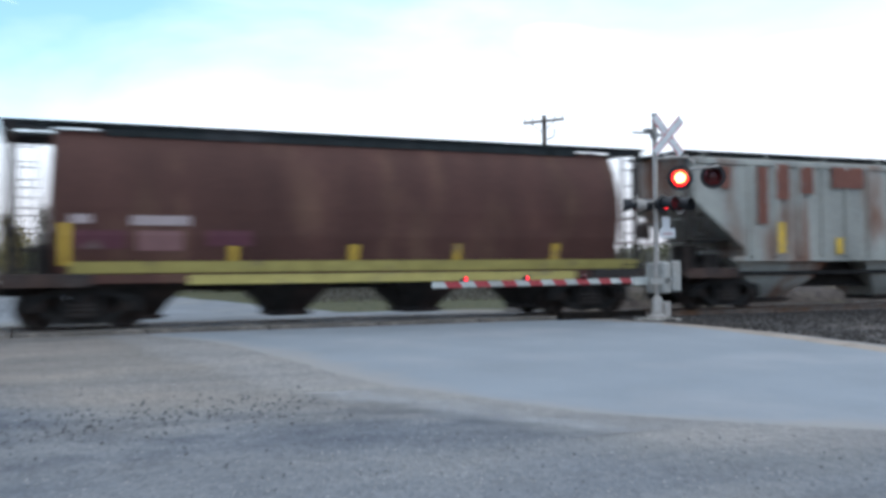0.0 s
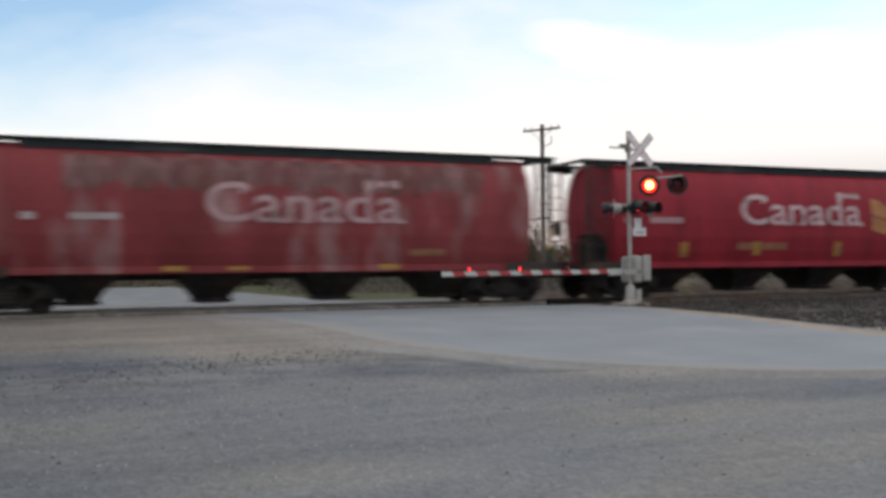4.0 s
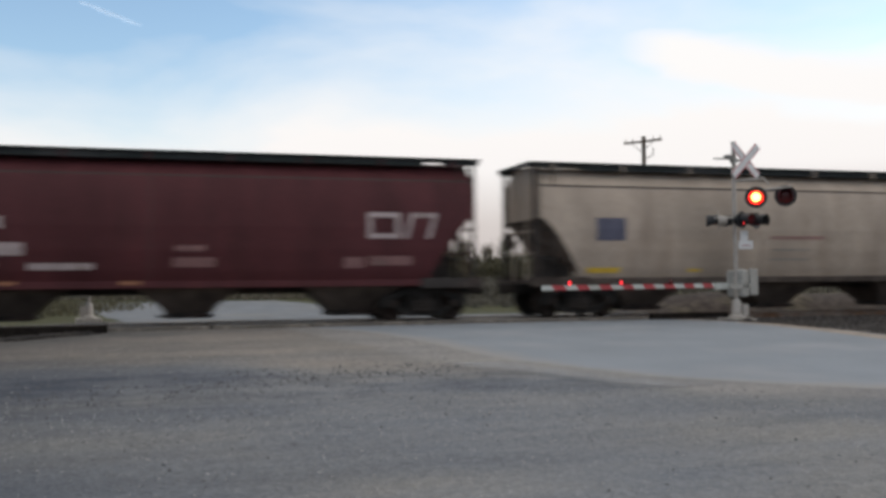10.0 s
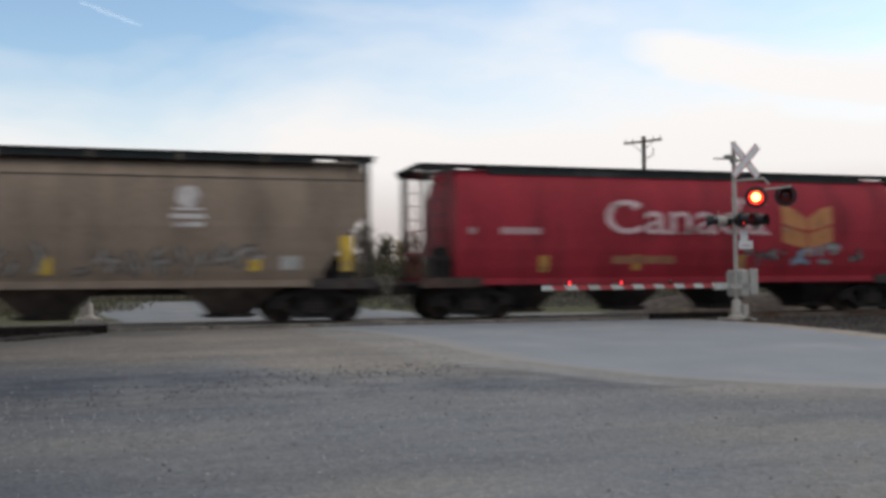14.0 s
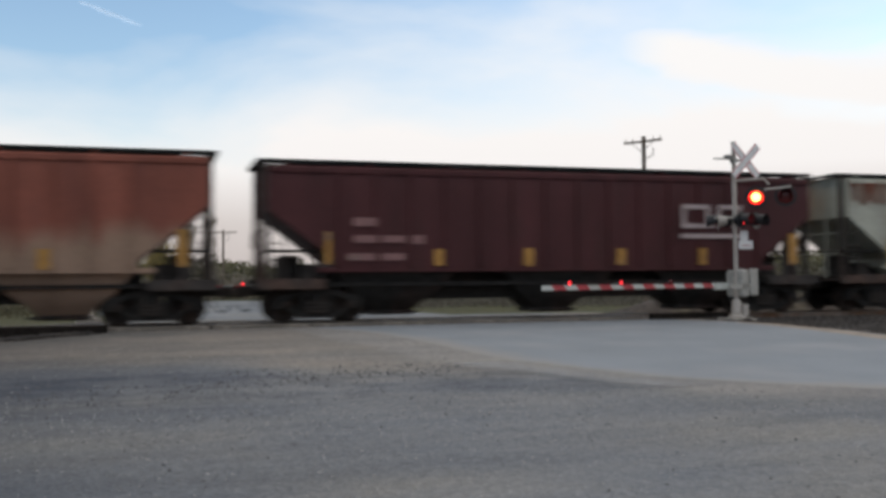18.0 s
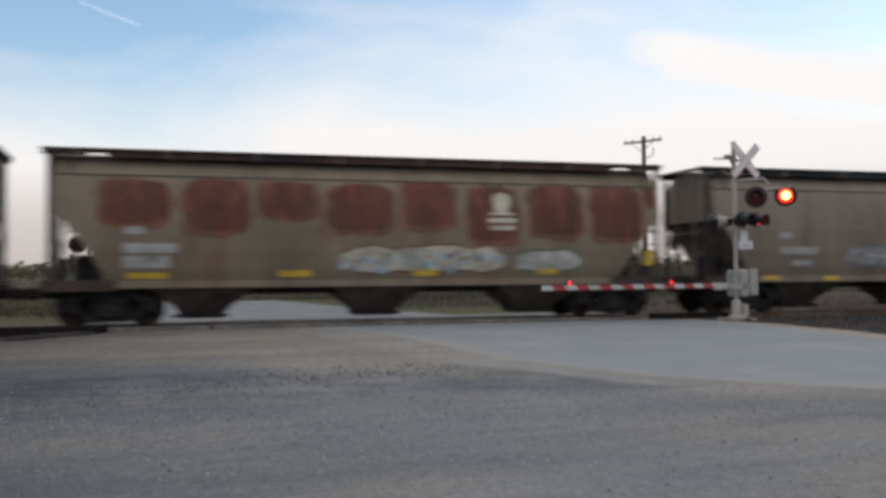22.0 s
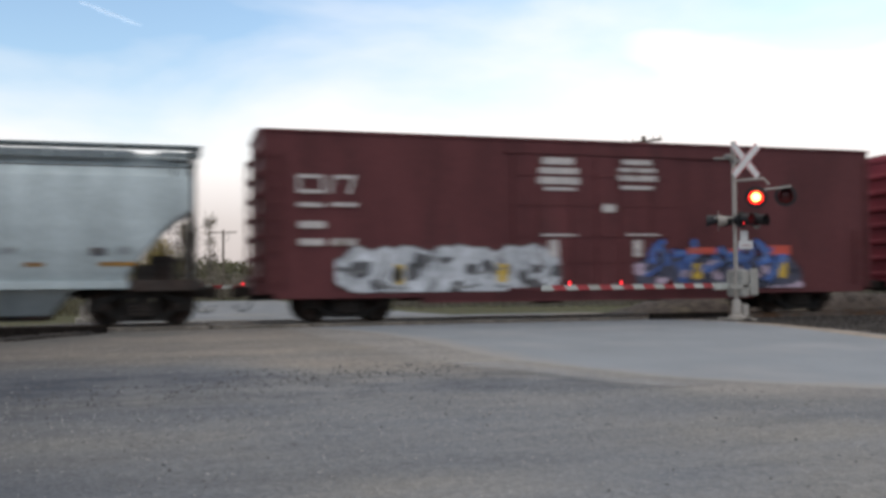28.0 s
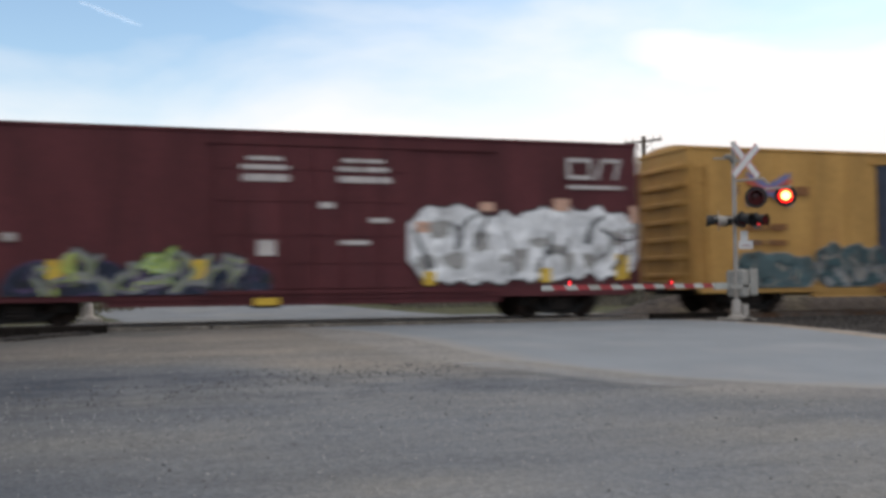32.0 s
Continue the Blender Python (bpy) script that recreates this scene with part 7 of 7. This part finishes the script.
CARS.append(hopper_car(-361.54, -344.28, "smooth", TAUPE_GREY_PAINT, "taupe grey hopper car with an emblem and blue-white tags", [
    ("e", 2.83, 2.5, 3.7, 3.55, "palegrey"),
    ("g", -3.57, 1.5, -0.75, 2.09, ("palegrey", "slateblue", "offwhite"), 3),
    ("g", 1.05, 1.41, 4.44, 2.06, ("warmgrey", "darkgrey", "warmgrey"), 4),
    ("b", -6.07, 2.34, -5.62, 2.54, "palegrey"),
    ("b", -6.0, 1.85, -4.63, 2.07, "palegrey"),
    ("b", -5.54, 1.49, -4.82, 1.66, "palegrey"),
    ("b", -0.59, 1.46, 0.45, 1.82, "palegrey"),
    ("b", 5.71, 1.44, 6.28, 1.78, "palegrey"),
    ("b", -6.57, 1.06, -6.0, 1.18, "yellow"),
    ("b", -4.32, 1.03, -3.8, 1.16, "yellow"),
    ("b", -0.68, 1.05, -0.1, 1.19, "yellow"),
    ("b", 2.61, 1.06, 3.21, 1.21, "yellow"),
    ("b", 5.14, 1.06, 5.77, 1.22, "yellow"),
    ("b", 7.35, 1.4, 7.67, 2.35, "yellow")], 31))
WEATHERED_TAUPE_PAINT = paint_for("weathered_taupe_paint", (0.192, 0.152, 0.1109), (0.16, 0.0912, 0.0616), 0.3)
CARS.append(hopper_car(-380.33, -362.88, "smooth", WEATHERED_TAUPE_PAINT, "weathered taupe hopper car with dark rust panels and spray paint", [
    ("q", -7.25, 2.64, -5.68, 3.74, "darkrust"),
    ("q", -5.18, 2.46, -3.71, 3.79, "darkrust"),
    ("q", -3.3, 2.81, -1.9, 3.77, "darkrust"),
    ("q", -1.41, 2.49, 0.17, 3.72, "darkrust"),
    ("q", 0.61, 2.64, 1.97, 3.86, "darkrust"),
    ("q", 2.48, 2.24, 3.85, 3.76, "darkrust"),
    ("q", 4.34, 2.39, 5.82, 3.8, "darkrust"),
    ("q", 6.29, 2.33, 7.79, 3.8, "darkrust"),
    ("q", 7.98, 3.3, 8.32, 3.88, "darkrust"),
    ("e", 3.01, 2.53, 3.86, 3.59, "cream"),
    ("g", -1.18, 1.3, 3.55, 2.15, ("cream", "darkrust", "paleblue"), 6),
    ("g", 3.92, 1.31, 5.88, 2.03, ("offwhite", "darkgreen", "offwhite"), 2),
    ("b", -6.75, 1.88, -5.44, 2.13, "palegrey"),
    ("b", -6.75, 1.5, -5.62, 1.81, "palegrey"),
    ("b", -6.73, 2.36, -6.27, 2.55, "palegrey"),
    ("b", -6.67, 1.23, -5.68, 1.38, "yellow"),
    ("b", -2.83, 1.25, -1.96, 1.43, "yellow"),
    ("b", 0.84, 1.25, 1.54, 1.41, "yellow")] + [
    ("b", 4.56, 1.27, 5.19, 1.43, "yellow"),
    ("b", 7.94, 1.52, 8.26, 1.96, "yellow")], 32, roof=material("rusted_roof", (0.070, 0.038, 0.033), rough=0.85, grain=0.25, scale=3, stain=(0.035, 0.03, 0.03), stain_amount=0.4)))
COOL_GREY_PAINT = paint_for("cool_grey_paint", (0.240, 0.229, 0.221), (0.192, 0.172, 0.155), 0.25)
CARS.append(hopper_car(-398.11, -381.3, "smooth", COOL_GREY_PAINT, "cool grey hopper car with a dark company mark and yellow tabs", [
    ("logo", 4.79, 2.39, 7.29, 3.25, "charcoal"),
    ("b", -5.86, 2.52, -5.16, 2.75, "midgrey"),
    ("b", -5.89, 2.01, -4.45, 2.25, "midgrey"),
    ("b", -0.25, 1.62, 0.08, 2.02, "dimrust"),
    ("b", -4.77, 1.1, -4.48, 1.53, "tabyellow"),
    ("b", -1.42, 1.09, -1.14, 1.52, "tabyellow"),
    ("b", 1.16, 1.07, 1.53, 1.55, "tabyellow"),
    ("b", 3.75, 1.12, 4.04, 1.54, "tabyellow"),
    ("b", -7.5, 1.12, -7.15, 1.95, "tabyellow"),
    ("b", 7.13, 1.31, 7.43, 2.07, "tabyellow"),
    ("b", 5.68, 1.71, 6.28, 2.06, "palegrey")], 33, seam=3.45))
RUST_BROWN_PAINT = paint_for("rust_brown_paint", (0.192, 0.080, 0.050), (0.125, 0.064, 0.044), 0.55, dust=((0.128, 0.099, 0.083), 1.2, 1.85))
CARS.append(hopper_car(-417.2, -399.52, "smooth", RUST_BROWN_PAINT, "rust brown hopper car with yellow tabs and faint emblem", [
    ("e", 3.08, 2.57, 3.82, 3.58, "tan"),
    ("b", -6.75, 2.34, -6.35, 2.59, "tan"),
    ("b", -6.71, 1.87, -5.36, 2.1, "tan"),
    ("b", -6.71, 1.51, -5.54, 1.77, "tan"),
    ("b", -6.62, 1.21, -5.99, 1.38, "yellow"),
    ("b", -4.78, 1.23, -4.12, 1.39, "yellow"),
    ("b", -2.34, 1.23, -1.7, 1.39, "yellow"),
    ("b", 0.09, 1.22, 0.74, 1.41, "yellow"),
    ("b", 2.37, 1.24, 3.1, 1.42, "yellow"),
    ("b", 4.95, 1.26, 5.57, 1.44, "yellow"),
    ("b", -7.3, 1.51, -7.1, 1.92, "yellow"),
    ("b", 7.99, 1.51, 8.24, 1.93, "yellow")], 34))
CREAM_GREY_PAINT = paint_for("cream_grey_paint", (0.3528, 0.32, 0.252), (0.2772, 0.24, 0.1872), 0.3)
CARS.append(hopper_car(-436.0, -418.09, "smooth", CREAM_GREY_PAINT, "cream grey hopper car with colourful spray paint", [
    ("g", 2.94, 1.08, 4.35, 1.91, ("dimslate", "crimson", "lilac"), 2),
    ("g", 4.41, 1.03, 5.34, 1.99, ("green", "darkgreen", "mint"), 2),
    ("g", 5.4, 1.11, 6.05, 2.05, ("blue", "slateblue", "paleblue"), 1),
    ("b", 6.49, 1.13, 6.76, 1.71, "yellow"),
    ("b", 8.02, 1.27, 8.19, 2.14, "yellow"),
    ("b", -5.8, 2.4, -5.2, 2.6, "midgrey"),
    ("b", -5.8, 2.0, -4.4, 2.2, "midgrey"),
    ("b", -6.2, 1.05, -5.4, 1.15, "yellow"),
    ("b", -2.2, 1.05, -1.4, 1.15, "yellow")], 35))
CHERRY_RED_PAINT = paint_for("cherry_red_paint", (0.2106, 0.0294, 0.0414), (0.1523, 0.0276, 0.035), 0.25)
CARS.append(box_car(-456.63, -437.39, CHERRY_RED_PAINT, "cherry red boxcar with cream and teal spray paint", [
    ("g", -9.29, 0.6, -3.4, 2.26, ("white", "warmgrey", "darkgrey"), 6),
    ("g", -8.09, 2.41, -5.64, 3.74, ("dimpink", "maroonpale", "palepink"), 3),
    ("b", 0.84, 4.28, 2.13, 4.58, "dimpink"),
    ("b", -2.15, 2.27, -0.65, 2.4, "dimpink"),
    ("b", -1.44, 1.76, -1.02, 1.95, "dimpink"),
    ("b", -2.22, 1.49, -1.73, 1.72, "dimpink"),
    ("b", 0.38, 2.54, 0.82, 2.72, "dimpink"),
    ("b", 1.81, 2.59, 2.65, 2.73, "dimpink"),
    ("b", 0.97, 2.27, 2.03, 2.41, "dimpink"),
    ("b", 1.27, 1.76, 1.64, 2.03, "dimpink"),
    ("b", -3.79, 2.56, -2.87, 2.89, "dimpink"),
    ("g", 2.56, 0.98, 6.6, 1.89, ("teal", "palegreen", "darkgreen"), 5),
    ("g", 5.7, 1.28, 8.15, 2.63, ("dimpink", "maroonpale", "dimpink"), 2)], 36, rise=0.08))
OXIDE_BROWN_PAINT = paint_for("oxide_brown_paint", (0.1008, 0.0304, 0.0319), (0.0756, 0.0264, 0.0269), 0.25)
CARS.append(box_car(-477.87, -458.58, OXIDE_BROWN_PAINT, "oxide brown boxcar with white and blue spray paint", [
    ("logo", -8.74, 3.48, -7.14, 3.98, "offwhite"),
    ("b", -8.73, 3.11, -8.01, 3.23, "offwhite"),
    ("b", -7.84, 3.13, -7.11, 3.24, "offwhite"),
    ("b", -8.7, 2.54, -7.98, 2.73, "offwhite"),
    ("b", -8.69, 2.08, -8.01, 2.26, "offwhite"),
    ("b", -7.83, 2.08, -7.13, 2.27, "offwhite"),
    ("b", -1.72, 4.44, -0.7, 4.64, "offwhite"),
    ("b", -1.83, 4.17, -0.57, 4.35, "offwhite"),
    ("b", -1.86, 3.87, -0.53, 4.08, "offwhite"),
    ("b", -1.66, 3.69, -0.64, 3.78, "offwhite"),
    ("b", 0.84, 4.49, 1.85, 4.64, "offwhite"),
    ("b", 0.72, 4.27, 1.96, 4.4, "offwhite"),
    ("b", 0.69, 4.01, 1.99, 4.18, "offwhite"),
    ("b", 0.76, 3.76, 1.88, 3.87, "offwhite"),
    ("b", 0.19, 3.08, 0.62, 3.31, "offwhite"),
    ("b", -1.73, 2.37, -0.64, 2.43, "offwhite"),
    ("b", 0.97, 2.39, 2.05, 2.45, "offwhite"),
    ("b", -1.53, 1.78, -1.22, 2.26, "offwhite")] + [
    ("b", 1.18, 1.77, 1.46, 2.27, "offwhite"),
    ("g", -7.72, 0.61, -1.2, 2.19, ("door_white", "midgrey", "darkgrey"), 6),
    ("b", 3.0, 1.86, 3.98, 2.05, "logo_red"),
    ("b", 4.44, 1.86, 4.9, 2.03, "logo_red"),
    ("b", 5.84, 1.83, 6.61, 2.12, "logo_red"),
    ("g", 1.24, 0.49, 7.02, 1.88, ("dimslate", "navy", "lilac"), 5),
    ("g", 1.61, 1.01, 6.47, 2.27, ("blue", "navy", "slateblue"), 5),
    ("b", -6.08, 1.02, -5.84, 1.56, "yellow"),
    ("b", -3.09, 1.06, -2.82, 1.58, "yellow"),
    ("b", 3.15, 1.1, 3.46, 1.57, "yellow"),
    ("b", 6.2, 1.12, 6.47, 1.62, "yellow")], 37, rise=0.12))
PALE_BLUE_GREY_PAINT = paint_for("pale_blue_grey_paint", (0.41, 0.465, 0.475), (0.385, 0.43, 0.435), 0.12)
CARS.append(hopper_car(-491.33, -479.41, "smooth", PALE_BLUE_GREY_PAINT, "pale blue-grey short two-bay hopper car", [
    ("b", -4.0, 2.8, -3.16, 3.05, "darkgrey"),
    ("b", -4.0, 2.26, -3.03, 2.52, "darkgrey"),
    ("b", 3.24, 1.81, 3.63, 2.02, "darkgrey"),
    ("b", -3.91, 1.79, -3.16, 1.93, "slatedim"),
    ("b", -2.76, 1.79, -2.25, 1.93, "slatedim"),
    ("b", 0.17, 1.88, 0.51, 2.08, "slatedim"),
    ("b", 1.12, 1.86, 1.54, 2.02, "slatedim"),
    ("b", 3.89, 1.84, 4.26, 2.05, "slatedim"),
    ("b", -4.02, 1.53, -3.19, 1.66, "orange"),
    ("b", -1.84, 1.54, -1.42, 1.65, "orange"),
    ("b", -0.37, 1.55, 0.03, 1.66, "orange"),
    ("b", 1.7, 1.54, 2.16, 1.65, "orange"),
    ("b", 3.45, 1.55, 4.33, 1.66, "orange")], 38, bays=2, bay_paint=PALE_BLUE_GREY_PAINT, truck_in=1.5, end_cut=(3.0, 1.6), roof=material("grey_roof_grating", (0.20, 0.23, 0.24), rough=0.7), board_gap=0.13, seam=4.12))
OCHRE_PAINT = paint_for("ochre_paint", (0.42, 0.218, 0.072), (0.325, 0.152, 0.056), 0.3)
CARS.append(box_car(-512.36, -493.03, OCHRE_PAINT, "ochre boxcar with a navy door and white spray paint", [
    ("x", -7.9, 3.11, -6.24, 4.44, ""),
    ("b", -1.78, 4.38, -0.62, 4.43, "midgrey"),
    ("b", -1.91, 4.25, -0.51, 4.31, "midgrey"),
    ("b", -1.71, 4.12, -0.69, 4.18, "midgrey"),
    ("b", 0.98, 4.11, 1.87, 4.22, "midgrey"),
    ("b", 0.88, 3.2, 1.23, 3.38, "midgrey"),
    ("b", -2.25, 2.61, -1.38, 2.8, "midgrey"),
    ("b", 0.27, 2.61, 0.69, 2.8, "midgrey"),
    ("b", 1.62, 2.63, 2.49, 2.82, "midgrey"),
    ("b", -1.65, 2.37, -0.61, 2.45, "midgrey"),
    ("b", -1.58, 2.18, -0.66, 2.31, "midgrey"),
    ("b", 0.97, 2.39, 1.98, 2.46, "midgrey"),
    ("b", 1.04, 2.19, 1.9, 2.33, "midgrey"),
    ("b", -1.45, 1.82, -1.11, 2.11, "midgrey"),
    ("b", 1.14, 1.81, 1.51, 2.12, "midgrey"),
    ("b", -0.43, 1.54, -0.13, 1.86, "midgrey"),
    ("g", -2.38, 1.24, -1.18, 1.8, ("midgrey", "slateblue", "midgrey"), 2),
    ("g", 0.68, 1.02, 2.21, 1.64, ("midgrey", "slateblue", "midgrey"), 3)] + [
    ("p", 6.26, 3.84, 8.93, 4.38, ""),
    ("b", 5.77, 3.41, 9.13, 3.56, "brownink"),
    ("b", 6.64, 2.81, 8.36, 3.0, "brownink"),
    ("b", -7.84, 2.58, -7.11, 2.72, "brownink"),
    ("b", -6.99, 2.59, -6.37, 2.72, "brownink"),
    ("b", -7.84, 2.08, -7.22, 2.24, "brownink"),
    ("b", -7.05, 2.08, -6.37, 2.25, "brownink"),
    ("b", -4.25, 2.63, -3.68, 3.03, "brownink"),
    ("b", -3.29, 2.57, -2.97, 2.99, "brownink"),
    ("b", 9.33, 2.83, 9.76, 3.59, "brownink"),
    ("b", -8.72, 2.62, -8.27, 2.8, "brownink"),
    ("b", 6.63, 2.2, 8.4, 2.43, "brownink"),
    ("g", -6.98, 0.56, -2.52, 2.13, ("white", "charcoal", "palegreen"), 6),
    ("g", -8.03, 0.88, -7.04, 1.51, ("palegrey", "charcoal", "white"), 1),
    ("g", 3.82, 0.64, 7.01, 1.96, ("mint", "cream", "paleblue"), 3)], 39, door=(-2.75, 2.75, material("dark_navy_door", (0.014, 0.016, 0.020), rough=0.6, grain=0.15, scale=2.0)), ribs=15, rise=0.08, track_mat=DOOR_RUST))
MUSTARD_PAINT = paint_for("mustard_paint", (0.448, 0.2508, 0.075), (0.3584, 0.1824, 0.06), 0.25)
CARS.append(box_car(-533.76, -514.48, MUSTARD_PAINT, "mustard boxcar with a navy door and dark teal spray paint", [
    ("x", -7.66, 3.29, -6.08, 4.42, ""),
    ("b", -1.55, 4.4, -0.69, 4.47, "door_white"),
    ("b", -1.69, 4.23, -0.51, 4.32, "door_white"),
    ("b", -1.55, 4.04, -0.65, 4.13, "door_white"),
    ("b", 0.96, 4.4, 2.06, 4.46, "door_white"),
    ("b", 0.89, 4.23, 2.09, 4.31, "door_white"),
    ("b", 1.1, 4.07, 1.95, 4.15, "door_white"),
    ("b", 0.4, 3.13, 0.74, 3.37, "door_white"),
    ("b", 1.73, 3.19, 2.59, 3.36, "door_white"),
    ("b", 0.39, 2.65, 0.85, 2.75, "door_white"),
    ("b", -1.34, 1.68, -0.99, 2.26, "door_white"),
    ("b", 1.32, 1.68, 1.69, 2.27, "door_white"),
    ("b", -0.7, 1.76, -0.29, 1.87, "door_white"),
    ("g", -1.89, 2.62, -0.33, 3.54, ("teal", "slateblue", "teal"), 3),
    ("p", 6.71, 3.71, 9.03, 4.25, ""),
    ("b", 6.83, 3.17, 8.94, 3.32, "brownink"),
    ("b", 7.46, 2.82, 8.52, 2.97, "brownink"),
    ("b", 7.46, 2.52, 8.43, 2.68, "brownink")] + [
    ("b", -7.7, 2.58, -7.04, 2.78, "brownink"),
    ("b", -6.87, 2.59, -6.23, 2.79, "brownink"),
    ("b", -7.69, 2.12, -7.1, 2.29, "brownink"),
    ("b", -6.93, 2.12, -6.23, 2.29, "brownink"),
    ("b", -5.94, 3.69, -5.4, 3.97, "brownink"),
    ("b", -8.13, 3.67, -7.96, 3.97, "brownink"),
    ("g", 2.57, 0.7, 8.48, 2.33, ("teal", "charcoal", "palegrey"), 7),
    ("g", -8.12, 0.68, -5.21, 2.0, ("teal", "warmgrey", "darkteal"), 4),
    ("g", -5.21, 0.64, -2.47, 2.37, ("darkteal", "warmgrey", "midgrey"), 4)], 40, door=(-2.75, 2.75, material("navy_door", (0.028, 0.036, 0.058), rough=0.6, grain=0.15, scale=2.0)), ribs=15, rise=0.08, track_mat=DOOR_RUST))
DARK_BROWN_PAINT = paint_for("dark_brown_paint", (0.0912, 0.0242, 0.0272), (0.072, 0.0214, 0.024), 0.25)
CARS.append(box_car(-554.8, -535.52, DARK_BROWN_PAINT, "dark brown boxcar with a huge white spray-painted piece", [
    ("logo", 7.34, 4.02, 9.1, 4.64, "offwhite"),
    ("b", 7.37, 3.74, 9.19, 3.85, "offwhite"),
    ("b", -1.77, 4.32, -0.84, 4.43, "offwhite"),
    ("b", -1.94, 4.08, -0.67, 4.21, "offwhite"),
    ("b", -1.9, 3.77, -0.67, 3.96, "offwhite"),
    ("b", 0.75, 4.32, 1.92, 4.43, "offwhite"),
    ("b", 0.62, 4.08, 2.04, 4.21, "offwhite"),
    ("b", 0.64, 3.78, 2.11, 3.95, "offwhite"),
    ("b", 0.13, 3.08, 0.54, 3.24, "offwhite"),
    ("b", 1.51, 2.7, 2.07, 2.83, "offwhite"),
    ("b", 0.66, 2.1, 1.51, 2.22, "offwhite"),
    ("b", -1.51, 1.81, -1.03, 2.22, "offwhite"),
    ("b", -7.68, 2.16, -7.3, 2.37, "offwhite"),
    ("g", 2.57, 0.93, 9.98, 3.37, ("white", "darkgrey", "palegrey"), 4),
    ("g", -7.67, 0.22, -1.15, 1.78, ("navy", "purple", "charcoal"), 7),
    ("g", -6.91, 0.67, -1.88, 1.99, ("midgrey", "charcoal", "lime"), 6),
    ("g", -6.72, 0.73, -6.0, 1.99, ("lime", "offwhite", "dimyellow"), 1),
    ("g", -4.54, 1.13, -3.58, 1.99, ("lime", "darkgreen", "mint"), 2)] + [
    ("b", 2.78, 2.44, 3.19, 2.75, "dimpeach"),
    ("b", 6.92, 3.09, 7.42, 3.45, "dimpeach"),
    ("b", 4.68, 3.06, 5.1, 3.31, "dimpeach"),
    ("b", 9.36, 2.77, 9.82, 3.27, "dimpeach"),
    ("b", -6.62, 1.2, -6.24, 1.71, "yellow"),
    ("b", -3.16, 1.2, -2.81, 1.71, "yellow"),
    ("b", 3.01, 0.99, 3.34, 1.38, "yellow"),
    ("b", 6.49, 1.04, 6.8, 1.45, "yellow"),
    ("b", 8.87, 1.1, 9.27, 1.85, "yellow"),
    ("b", -1.59, 0.51, -0.93, 0.7, "yellow")], 41, rise=0.06))


def motions():
    for car, cx in CARS:
        walk(car, [(0.0, pose(cx, TRACK_Y, 0)), (32.0, pose(cx + SPEED * 32.0, TRACK_Y, 0))])
    # the wheels roll while their car is before the camera
    step, turn = 1 / 30, SPEED / 0.485
    for w, a, x0 in WHEELS:
        t0, t1 = max(0.0, (-12 - x0) / SPEED), min(32.0, (34 - x0) / SPEED)
        n0, n1 = int(t0 / step), int(t1 / step)
        if n1 <= n0 or n0 > 960:
            continue
        rows = [] if n0 == 0 else [(0.0, pose(a, 0, 0.485))]
        for n in range(n0, n1 + 1):
            rows.append((n * step, pose(a, 0, 0.485, 0, math.degrees((n - n0) * step * turn) % 360, 0)))
        if rows[-1][0] < 31.99:
            rows.append((32.0, rows[-1][1]))
        walk(w, rows)
    # the paired lamps flash in turn: each lens swings round from its lit to its dark face
    period, first = 1.418, 0.882
    for lens, phase in FLASHERS:
        m = lens.matrix_basis.copy()
        # a lamp comes on a little before its partner has gone out
        swings, t, k = [], first - period, 0
        while t < 33:
            swings.append((t + (-0.079 if k == phase else -0.005), k))
            t, k = t + period / 2, 1 - k
        angle = 0.0 if [k for t, k in swings if t <= 0.0][-1] == phase else 180.0
        rows = [(0.0, m @ pose(0, 0, 0, 0, 0, angle))]
        for t, k in swings:
            n = round(t * 30)
            if n < 2 or n > 957:
                continue
            for j, turn in ((-1, 0), (0, 60), (1, 120), (2, 180)):
                rows.append(((n + j) / 30, m @ pose(0, 0, 0, 0, 0, angle + turn)))
            angle += 180
        rows.append((32.0, m @ pose(0, 0, 0, 0, 0, angle)))
        walk(lens, rows)


motions()
